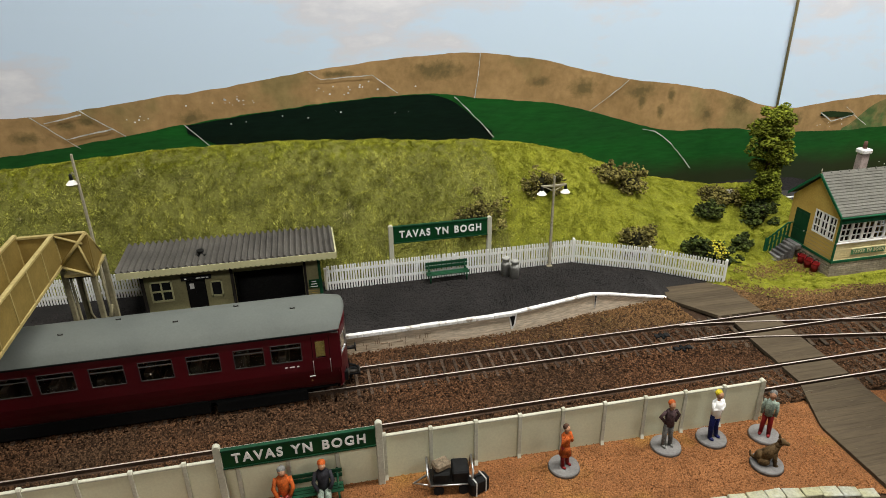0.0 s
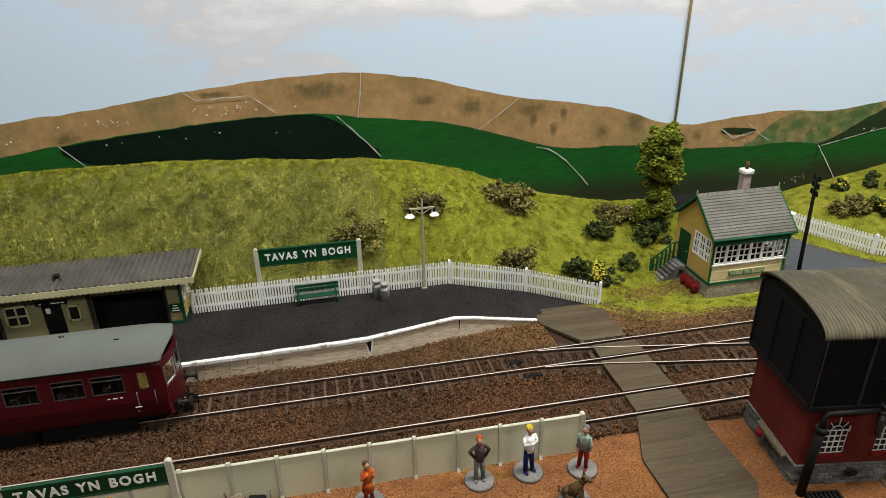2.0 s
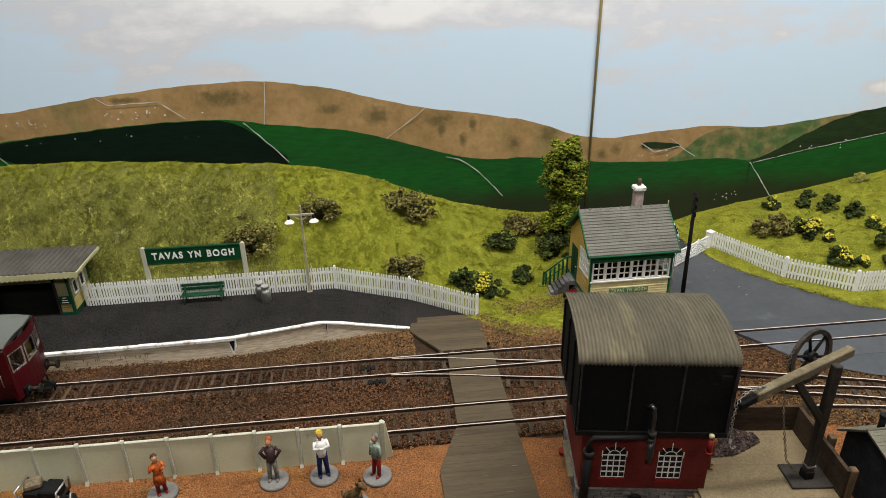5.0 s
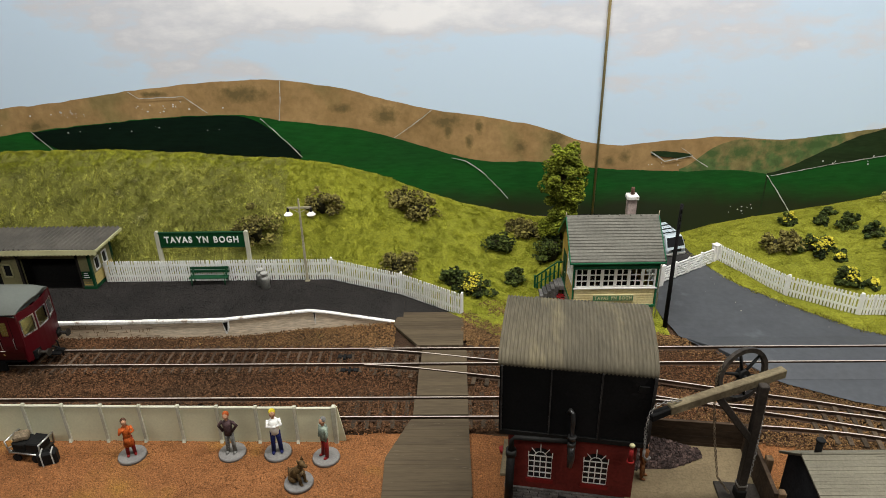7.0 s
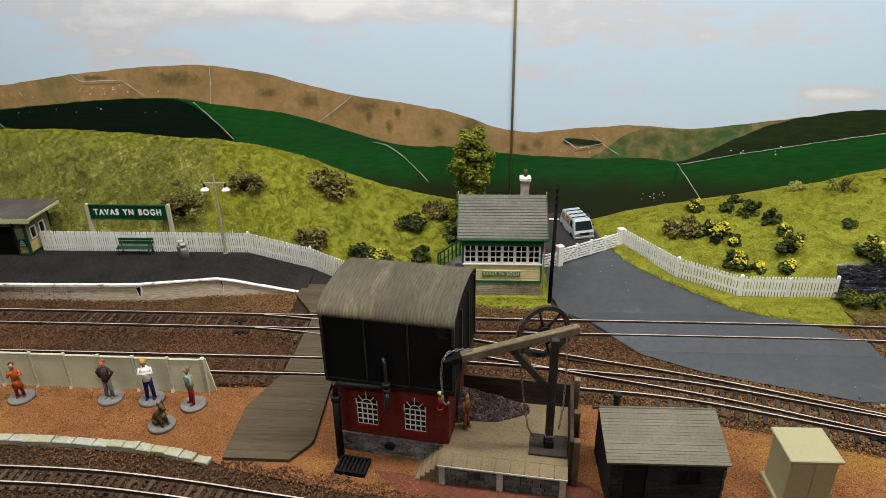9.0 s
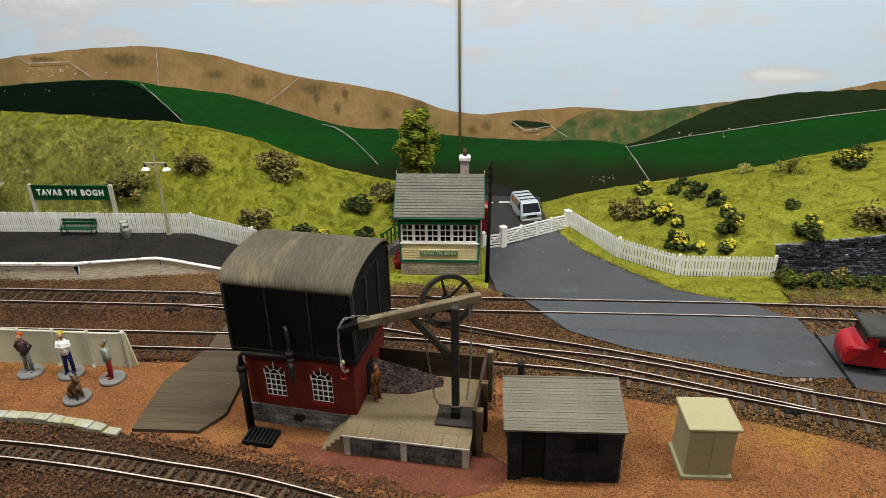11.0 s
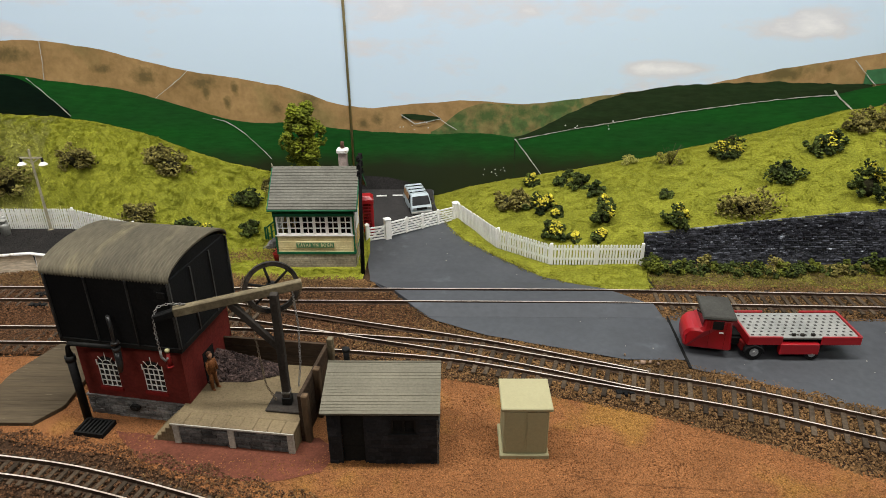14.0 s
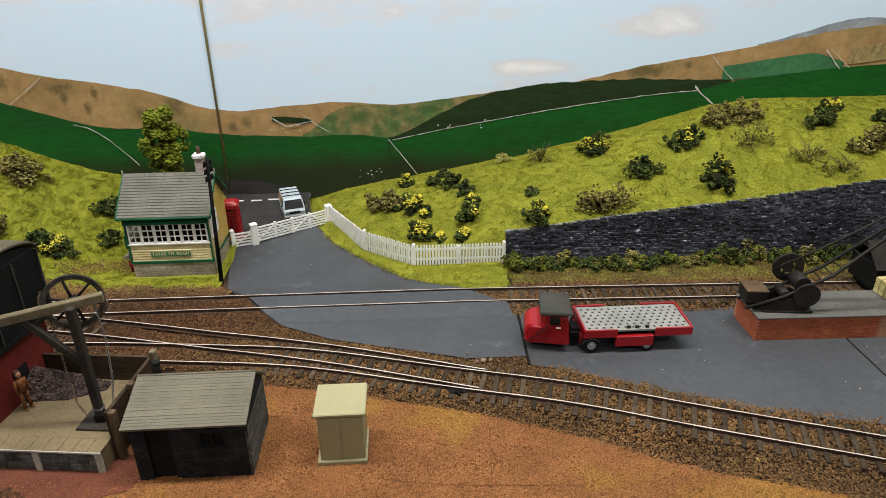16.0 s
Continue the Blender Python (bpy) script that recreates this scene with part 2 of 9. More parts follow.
BALLAST = mat("brown_ballast", (0.116, 0.056, 0.026), (0.070, 0.040, 0.021), 0.9, big=14, fine=1500, grain=0.35, bump=0.4, island=0.6, third=((0.24, 0.155, 0.075), 800, 0.66))
BALLAST_DARK = mat("dark_brown_ballast", (0.086, 0.043, 0.021), (0.052, 0.028, 0.015), 0.9, big=14, fine=1500, grain=0.35, bump=0.4, island=0.75)
BALLAST_OLIVE = mat("olive_ballast", (0.188, 0.105, 0.043), (0.110, 0.066, 0.029), 0.9, big=20, fine=1500, grain=0.35, bump=0.4, island=0.55, third=((0.25, 0.17, 0.062), 60, 0.64))
YARD = mat("orange_fine_gravel", (0.235, 0.101, 0.037), (0.165, 0.070, 0.026), 0.95, big=45, fine=1500, grain=0.55, bump=0.9, third=((0.235, 0.118, 0.030), 13, 0.54))
YARD_GRIT = mat("orange_grit", (0.275, 0.118, 0.043), (0.185, 0.079, 0.029), 0.95, big=30, fine=1500, grain=0.25, bump=0.3, island=0.38, third=((0.27, 0.140, 0.034), 13, 0.54))
GRASS_SOIL = mat("turf_mat", (0.165, 0.165, 0.036), (0.100, 0.102, 0.022), 0.95, big=60, fine=900, grain=0.5, bump=0.8)
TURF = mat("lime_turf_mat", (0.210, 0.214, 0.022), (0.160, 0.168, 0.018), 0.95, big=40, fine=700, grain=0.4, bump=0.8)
BLADES_L = mat("static_grass_olive", (0.44, 0.438, 0.100), (0.275, 0.282, 0.060), 0.85, big=30, fine=150, grain=0.4, bump=0, island=0.8, third=((0.47, 0.44, 0.20), 60, 0.60))
MOSS = mat("mossy_brown_verge", (0.115, 0.086, 0.026), (0.062, 0.040, 0.018), 0.95, big=40, fine=900, grain=0.5, bump=0.8, third=((0.155, 0.140, 0.030), 70, 0.52))
BLADES_WEED = mat("weedy_grass", (0.235, 0.222, 0.033), (0.135, 0.118, 0.024), 0.85, big=30, fine=300, grain=0.4, bump=0, island=0.7)
# One turf in two tones: BLADES_R is darkened to offset stronger light eastwards.
BLADES_M = mat("grass_blades_bright", (0.360, 0.372, 0.038), (0.270, 0.290, 0.031), 0.85, big=24, fine=200, grain=0.18, bump=0, island=0.14, third=((0.22, 0.22, 0.03), 55, 0.68))
BLADES_R = mat("grass_blades_dim", (0.272, 0.276, 0.027), (0.212, 0.220, 0.023), 0.85, big=24, fine=200, grain=0.18, bump=0, island=0.14, third=((0.22, 0.19, 0.03), 55, 0.68))
ROAD = mat("road_grey_paint", (0.060, 0.064, 0.070), (0.049, 0.052, 0.057), 0.55, big=14, fine=260, grain=0.12, bump=0.1, spec=0.3, third=((0.080, 0.088, 0.096), 34, 0.60))
ROAD_LINE = mat("road_white_paint", (0.72, 0.72, 0.70), (0.55, 0.55, 0.53), 0.7, grain=0.1)
BOARDS = mat("crossing_boards", (0.098, 0.076, 0.048), (0.068, 0.053, 0.034), 0.85, spec=0.05, big=40, fine=500, grain=0.14, bump=0.3, rand=0.06, stretch=(0.2, 2.0, 1), third=((0.26, 0.23, 0.17), 420, 0.67))
BOARD_DARK = mat("dark_board_edge", (0.030, 0.026, 0.022), None, 0.85)
RAIL_TOP = mat("rail_steel", (0.66, 0.57, 0.49), (0.50, 0.41, 0.34), 0.4, metal=0.35, big=60, grain=0.1, bump=0.05)
RAIL_SIDE = mat("rail_rust", (0.070, 0.044, 0.028), (0.038, 0.024, 0.016), 0.9, grain=0.2)
SLEEPER = mat("sleeper_brown", (0.040, 0.029, 0.019), (0.075, 0.055, 0.036), 0.9, big=80, grain=0.35, rand=0.35)
SLEEPER_WORN = mat("sleeper_worn_grey_brown", (0.084, 0.057, 0.038), (0.048, 0.033, 0.022), 0.9, big=60, grain=0.35, rand=0.3)
BLACK = mat("black_paint", (0.007, 0.007, 0.007), (0.012, 0.012, 0.011), 0.6, big=60, grain=0.3, bump=0.15)
BLACK_MATT = mat("matt_black", (0.006, 0.006, 0.006), (0.010, 0.010, 0.009), 0.9, grain=0.3)
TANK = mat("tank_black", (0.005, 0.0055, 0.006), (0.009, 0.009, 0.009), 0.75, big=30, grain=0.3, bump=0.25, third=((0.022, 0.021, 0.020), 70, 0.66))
TOWER_ROOF = mat("weathered_corrugated_iron", (0.116, 0.101, 0.068), (0.080, 0.071, 0.050), 0.7, big=22, fine=500, grain=0.2, third=((0.175, 0.150, 0.090), 34, 0.58), stretch=(1.3, 0.28, 0.4))
STATION_ROOF = mat("grey_corrugated_sheet", (0.112, 0.104, 0.088), (0.072, 0.067, 0.058), 0.75, big=40, grain=0.2)
SLATE = mat("grey_slates", (0.150, 0.146, 0.122), (0.118, 0.115, 0.096), 0.7, big=50, fine=600, grain=0.15, rand=0.1)
ASBESTOS = mat("grey_olive_roof_tiles", (0.155, 0.143, 0.105), (0.128, 0.118, 0.087), 0.7, big=35, grain=0.12, rand=0.06)
RED_BRICK = mat("painted_red_brick", (0.155, 0.024, 0.018), (0.110, 0.017, 0.014), 0.65, big=45, fine=600, grain=0.2)
TANK_PIPE = mat("glossy_black_pipe", (0.010, 0.010, 0.010), (0.022, 0.022, 0.021), 0.3, big=120, grain=0.3, spec=0.5)
# Worn black ribs; their glossy highlights are painted on as pale streaks.
TANK_RIB = mat("worn_rib_with_glints", (0.052, 0.052, 0.050), (0.008, 0.008, 0.008), 0.35, big=55, grain=0.3, spec=0.4)
STONE = mat("grey_rubble_stone", (0.185, 0.178, 0.168), (0.090, 0.087, 0.083), 0.85, big=120, fine=900, grain=0.3, rand=0.35, bump=0.4)
STONE_PALE = mat("pale_stone", (0.48, 0.45, 0.38), (0.34, 0.315, 0.26), 0.8, big=80, grain=0.2)
STAGE_STONE = mat("stage_rubble_stone", (0.115, 0.112, 0.106), (0.050, 0.049, 0.047), 0.85, big=120, fine=900, grain=0.35, rand=0.4, bump=0.4)
MORTAR = mat("dark_mortar", (0.05, 0.048, 0.046), None, 0.95, grain=0.3)
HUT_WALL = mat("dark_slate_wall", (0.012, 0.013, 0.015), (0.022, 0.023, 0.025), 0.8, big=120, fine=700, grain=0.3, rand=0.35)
# The hut's slate in a lighter tone: light on its side, put into the colour.
HUT_GABLE = mat("lit_slate_gable", (0.066, 0.065, 0.056), (0.085, 0.083, 0.070), 0.8, big=90, fine=700, grain=0.3, rand=0.25)
WALL_MORTAR = mat("pale_slate_mortar", (0.30, 0.32, 0.35), (0.06, 0.064, 0.072), 0.9, big=30, grain=0.4)
ASPHALT = mat("dark_asphalt", (0.036, 0.034, 0.033), (0.026, 0.025, 0.024), 0.9, big=30, fine=900, grain=0.3)
CABINET = mat("cabinet_grey_cream", (0.33, 0.305, 0.175), (0.30, 0.275, 0.155), 0.6, big=25, grain=0.05, bump=0.05)
CAB_ROOF = mat("cab_roof_grey", (0.055, 0.054, 0.047), (0.042, 0.041, 0.036), 0.8, grain=0.15)
WALL_STONE = mat("dark_slate_blocks", (0.022, 0.023, 0.029), (0.054, 0.057, 0.068), 0.8, big=18, fine=900, grain=0.45, rand=0.5, island=0.5, bump=0.6, third=((0.26, 0.28, 0.32), 420, 0.595), stretch=(0.6, 1.0, 1.2))
STAGE_TOP = mat("stage_paving", (0.195, 0.150, 0.085), (0.140, 0.107, 0.061), 0.8, big=40, grain=0.2)
TIMBER = mat("weathered_timber", (0.115, 0.075, 0.042), (0.075, 0.050, 0.030), 0.8, big=70, fine=600, grain=0.3, stretch=(1, 1, 0.3))
BUNKER = mat("dark_bunker_timber", (0.056, 0.037, 0.023), (0.034, 0.023, 0.015), 0.85, big=70, fine=600, grain=0.3, stretch=(0.3, 1, 1))
PALE_TIMBER = mat("pale_timber", (0.175, 0.145, 0.088), (0.100, 0.080, 0.048), 0.8, big=70, fine=600, grain=0.25)
DARK_TIMBER = mat("dark_timber", (0.040, 0.034, 0.028), (0.028, 0.024, 0.020), 0.75, big=70, grain=0.25)
BASE_TIMBER = mat("brown_timber_planks", (0.32, 0.275, 0.20), (0.20, 0.170, 0.125), 0.8, big=90, fine=600, grain=0.3, rand=0.15)
BOARD_CREAM = mat("cream_boards", (0.60, 0.52, 0.28), (0.50, 0.41, 0.20), 0.65, big=80, grain=0.12, rand=0.08)
COAL = mat("coal", (0.075, 0.050, 0.043), (0.028, 0.019, 0.017), 0.85, big=200, grain=0.4, island=0.7, spec=0.2)
MAROON = mat("maroon_coach_paint", (0.062, 0.002, 0.005), (0.050, 0.0018, 0.004), 0.4, big=20, grain=0.05, bump=0.03, spec=0.3)
COACH_ROOF = mat("coach_roof_grey", (0.122, 0.132, 0.116), (0.100, 0.109, 0.097), 0.55, big=18, grain=0.05, bump=0.05)
COACH_DARK = mat("coach_underframe", (0.006, 0.006, 0.006), None, 0.85)
COACH_TRIM = mat("coach_window_trim", (0.085, 0.08, 0.078), None, 0.4, metal=0.3)
INTERIOR = mat("coach_interior", (0.10, 0.075, 0.06), (0.05, 0.04, 0.035), 0.8)
CAB_CREAM = mat("coach_cab_interior", (0.50, 0.36, 0.12), (0.42, 0.29, 0.09), 0.7)
GLASS = glass("window_glass")
DARK_GLASS = mat("dark_window_glass", (0.010, 0.011, 0.012), (0.016, 0.017, 0.018), 0.12, grain=0.05, bump=0, spec=0.3)
RED = mat("bright_red_paint", (0.34, 0.006, 0.011), (0.28, 0.005, 0.009), 0.35, big=30, grain=0.05, bump=0.04, spec=0.5)
RED_DARK = mat("dark_red_paint", (0.20, 0.015, 0.014), (0.15, 0.012, 0.011), 0.5, grain=0.15)
FLOAT_BED = mat("grey_load_bed", (0.26, 0.26, 0.24), (0.20, 0.205, 0.19), 0.65, big=90, grain=0.15)
TYRE = mat("tyre_black", (0.015, 0.015, 0.015), None, 0.8)
CHROME = mat("chrome", (0.62, 0.62, 0.60), None, 0.3, metal=0.9, bump=0)
BRICK = mat("orange_red_brick", (0.40, 0.118, 0.055), (0.31, 0.088, 0.043), 0.75, big=70, fine=700, grain=0.15, rand=0.16)
BRICK_JOINT = mat("brick_joint", (0.42, 0.22, 0.14), None, 0.9)
SLAB = mat("grey_slab", (0.115, 0.112, 0.100), (0.092, 0.090, 0.080), 0.75, grain=0.15)
CRANE_GREY = mat("crane_dark_grey", (0.014, 0.013, 0.012), (0.028, 0.024, 0.019), 0.5, grain=0.2)
CRATE = mat("yellow_crate_wood", (0.55, 0.48, 0.22), (0.46, 0.38, 0.16), 0.7)
RUBBLE = mat("pinkish_rubble", (0.24, 0.165, 0.115), (0.15, 0.105, 0.075), 0.9, big=200, fine=900, grain=0.4, bump=0.6)
CHIMNEY = mat("chimney_pink_brick", (0.36, 0.29, 0.26), (0.28, 0.22, 0.20), 0.85, big=120, grain=0.2)
POT = mat("chimney_pot_brown", (0.09, 0.05, 0.035), None, 0.8)
VAN = mat("pale_blue_van_paint", (0.45, 0.52, 0.55), (0.40, 0.47, 0.50), 0.3, grain=0.04, bump=0, spec=0.5)
ORANGE_PANEL = mat("tan_panel", (0.30, 0.17, 0.08), None, 0.5)
LAMP_WHITE = mat("lamp_shade_white", (0.80, 0.79, 0.72), None, 0.4, grain=0.03, bump=0)
LAMP_POST = mat("lamp_post_stone_grey", (0.36, 0.33, 0.23), (0.30, 0.27, 0.19), 0.6)
BRASS = mat("dull_brass_rod", (0.40, 0.32, 0.15), (0.30, 0.25, 0.13), 0.45, metal=0.2, big=20, grain=0.1)
OLD_CHAIN = mat("rusty_chain", (0.19, 0.145, 0.09), (0.08, 0.06, 0.04), 0.6, metal=0.3, big=200)
WHEEL_IRON = mat("rusty_wheel_iron", (0.060, 0.050, 0.040), (0.014, 0.013, 0.012), 0.6, big=110, grain=0.35)
CHAIN = mat("grey_chain", (0.30, 0.29, 0.27), (0.15, 0.14, 0.13), 0.5, metal=0.6)
CHURN = mat("churn_grey_metal", (0.42, 0.42, 0.39), (0.30, 0.30, 0.27), 0.5)
FIG_BASE = mat("figure_base_grey", (0.19, 0.183, 0.172), (0.14, 0.135, 0.128), 0.7, grain=0.15)
BARK = mat("bark", (0.10, 0.075, 0.05), (0.06, 0.045, 0.03), 0.9, big=150)
LEAF_TREE = mat("tree_leaves", (0.17, 0.195, 0.016), (0.085, 0.105, 0.012), 0.85, big=60, grain=0.3, bump=0, island=0.5)
LEAF_DARK = mat("dark_bush_leaves", (0.060, 0.078, 0.016), (0.020, 0.030, 0.009), 0.85, big=70, grain=0.4, bump=0, island=0.85)
LEAF_BROWN = mat("brown_bush_leaves", (0.205, 0.178, 0.050), (0.092, 0.080, 0.024), 0.9, big=70, grain=0.4, bump=0, island=0.8)
LEAF_OLIVE = mat("olive_twig_leaves", (0.21, 0.20, 0.045), (0.13, 0.12, 0.03), 0.9, big=70, grain=0.4, bump=0, island=0.6)
LEAF_PALE = mat("pale_tuft_fibres", (0.36, 0.35, 0.10), (0.26, 0.26, 0.06), 0.9, big=70, grain=0.3, bump=0, island=0.4)
LEAF_SHADE = mat("bush_shade", (0.020, 0.019, 0.008), None, 0.95, grain=0.4)
LEAF_LIME = mat("hedge_leaves", (0.13, 0.145, 0.018), (0.045, 0.058, 0.012), 0.85, big=70, grain=0.4, bump=0, island=0.5)
FLOWER = mat("yellow_gorse_flowers", (0.66, 0.57, 0.060), (0.46, 0.40, 0.04), 0.8, bump=0, island=0.25)
# Room shell out of view, toned down to cut bounced light.
WALL_ROOM = mat("room_wall_paint", (0.15, 0.145, 0.14), (0.13, 0.125, 0.12), 0.85, big=3, grain=0.03)
ROOM_FLOOR = mat("room_floor", (0.08, 0.07, 0.06), (0.06, 0.055, 0.05), 0.7, big=5, grain=0.1)
TABLE = mat("baseboard_ply", (0.35, 0.25, 0.15), (0.30, 0.21, 0.12), 0.7, big=8, grain=0.1)
PANEL_GLOW = glow("lamp_diffuser", (1.0, 0.96, 0.9), 3.0)
# paint on the backdrop
PAINT_BROWN = mat("painted_moor_brown", (0.36, 0.230, 0.100), (0.285, 0.180, 0.075), 0.75, big=26, fine=160, grain=0.16, bump=0.05, third=((0.25, 0.185, 0.075), 16, 0.56))
PAINT_OLIVE = mat("painted_moor_olive", (0.23, 0.185, 0.075), (0.17, 0.155, 0.062), 0.75, big=30, fine=180, grain=0.25, bump=0.05, third=((0.085, 0.135, 0.045), 42, 0.50))
PAINT_DEEP = mat("painted_field_deep_green", (0.018, 0.036, 0.013), (0.019, 0.028, 0.012), 0.5, big=16, fine=240, grain=0.25, bump=0.06, stretch=(0.4, 1, 2.2))
PAINT_BLACKGREEN = mat("painted_field_near_black", (0.004, 0.012, 0.007), (0.003, 0.008, 0.006), 0.4, big=16, fine=240, grain=0.25, bump=0.06, stretch=(0.4, 1, 2.2))
PAINT_TEAL = mat("painted_field_teal", (0.050, 0.165, 0.070), (0.042, 0.135, 0.058), 0.7, big=30, fine=200, grain=0.2, bump=0.05)
PAINT_LINE = mat("painted_wall_line", (0.56, 0.56, 0.52), (0.30, 0.31, 0.26), 0.8, big=150, grain=0.2, bump=0)
PAINT_SCRUB = mat("painted_scrub_olive", (0.185, 0.145, 0.056), (0.23, 0.165, 0.066), 0.75, big=70, fine=240, grain=0.3, bump=0.05)
PAINT_STRAW = mat("painted_stubble_tan", (0.38, 0.27, 0.12), (0.28, 0.22, 0.10), 0.75, big=60, fine=240, grain=0.3, bump=0.05)
PAINT_TOR = mat("painted_tor_grey", (0.30, 0.33, 0.36), (0.20, 0.22, 0.24), 0.8, big=60, grain=0.2, bump=0)


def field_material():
    """Brushed field green that turns a murky brown-green low down."""
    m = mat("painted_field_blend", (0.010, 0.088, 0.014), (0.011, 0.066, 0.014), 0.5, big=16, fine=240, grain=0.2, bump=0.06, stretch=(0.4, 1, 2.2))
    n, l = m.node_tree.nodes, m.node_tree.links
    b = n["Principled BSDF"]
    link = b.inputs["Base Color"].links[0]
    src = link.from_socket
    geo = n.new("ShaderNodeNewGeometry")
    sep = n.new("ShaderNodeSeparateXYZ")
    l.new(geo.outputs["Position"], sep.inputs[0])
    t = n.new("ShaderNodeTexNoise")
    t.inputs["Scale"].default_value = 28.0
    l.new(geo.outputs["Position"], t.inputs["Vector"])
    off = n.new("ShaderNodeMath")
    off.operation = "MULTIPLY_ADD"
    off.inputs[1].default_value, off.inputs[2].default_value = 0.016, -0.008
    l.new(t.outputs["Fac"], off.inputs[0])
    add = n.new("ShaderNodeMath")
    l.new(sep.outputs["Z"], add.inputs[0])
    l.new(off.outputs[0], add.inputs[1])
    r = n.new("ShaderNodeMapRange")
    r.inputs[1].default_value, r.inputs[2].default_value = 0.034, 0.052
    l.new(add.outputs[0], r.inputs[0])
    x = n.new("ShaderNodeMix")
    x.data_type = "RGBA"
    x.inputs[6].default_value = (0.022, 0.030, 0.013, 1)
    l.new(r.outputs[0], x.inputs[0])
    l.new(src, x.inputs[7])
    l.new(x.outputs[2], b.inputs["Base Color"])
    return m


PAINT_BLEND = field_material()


def brushed(m, spots, colour):
    """Soft ragged patches of thin paint (x, z, half width, half height in mm) over a backdrop paint."""
    n, l = m.node_tree.nodes, m.node_tree.links
    b = n["Principled BSDF"]
    src = b.inputs["Base Color"].links[0].from_socket
    geo = n.new("ShaderNodeNewGeometry")
    t = n.new("ShaderNodeTexNoise")
    t.inputs["Scale"].default_value, t.inputs["Detail"].default_value, t.inputs["Roughness"].default_value = 150.0, 5.0, 0.7
    l.new(geo.outputs["Position"], t.inputs["Vector"])
    most = None
    for cx, cz, wide, tall in spots:
        spot = n.new("ShaderNodeMapping")
        spot.inputs["Location"].default_value, spot.inputs["Scale"].default_value = (-cx / wide, 0, -cz / tall), (1 / (wide * MM), 0, 1 / (tall * MM))
        l.new(geo.outputs["Position"], spot.inputs["Vector"])
        size = n.new("ShaderNodeVectorMath")
        size.operation = "LENGTH"
        l.new(spot.outputs[0], size.inputs[0])
        fade = n.new("ShaderNodeMapRange")
        fade.inputs[1].default_value, fade.inputs[2].default_value, fade.inputs[3].default_value, fade.inputs[4].default_value = 0.2, 1.25, 0.62, 0.0
        l.new(size.outputs["Value"], fade.inputs[0])
        if most is None:
            most = fade.outputs[0]
        else:
            top = n.new("ShaderNodeMath")
            top.operation = "MAXIMUM"
            l.new(most, top.inputs[0])
            l.new(fade.outputs[0], top.inputs[1])
            most = top.outputs[0]
    add = n.new("ShaderNodeMath")
    l.new(most, add.inputs[0])
    l.new(t.outputs["Fac"], add.inputs[1])
    r = n.new("ShaderNodeMapRange")
    r.inputs[1].default_value, r.inputs[2].default_value, r.inputs[4].default_value = 0.66, 1.08, 0.9
    l.new(add.outputs[0], r.inputs[0])
    x = n.new("ShaderNodeMix")
    x.data_type = "RGBA"
    x.inputs[7].default_value = (*colour, 1)
    l.new(r.outputs[0], x.inputs[0])
    l.new(src, x.inputs[6])
    l.new(x.outputs[2], b.inputs["Base Color"])


brushed(PAINT_BROWN, [(-74, 107, 11, 6), (-178, 100, 12, 5), (-139, 109, 8, 4), (-151, 107, 7, 4), (25, 131, 14, 3), (95, 130, 26, 8), (172, 118, 12, 4), (206, 112, 14, 9), (253, 107, 15, 8), (255, 98, 5, 7),
                      (280, 102, 4, 8), (272, 90, 4, 7), (313, 85, 6, 8), (341, 90, 11, 11), (397, 76, 6, 7), (385, 72, 6, 5), (726, 112, 26, 7), (763, 116, 5, 5)], (0.125, 0.095, 0.038))
brushed(PAINT_OLIVE, [(467, 78, 9, 7), (490, 78, 16, 8), (520, 82, 14, 6), (545, 84, 12, 5)], (0.055, 0.105, 0.032))


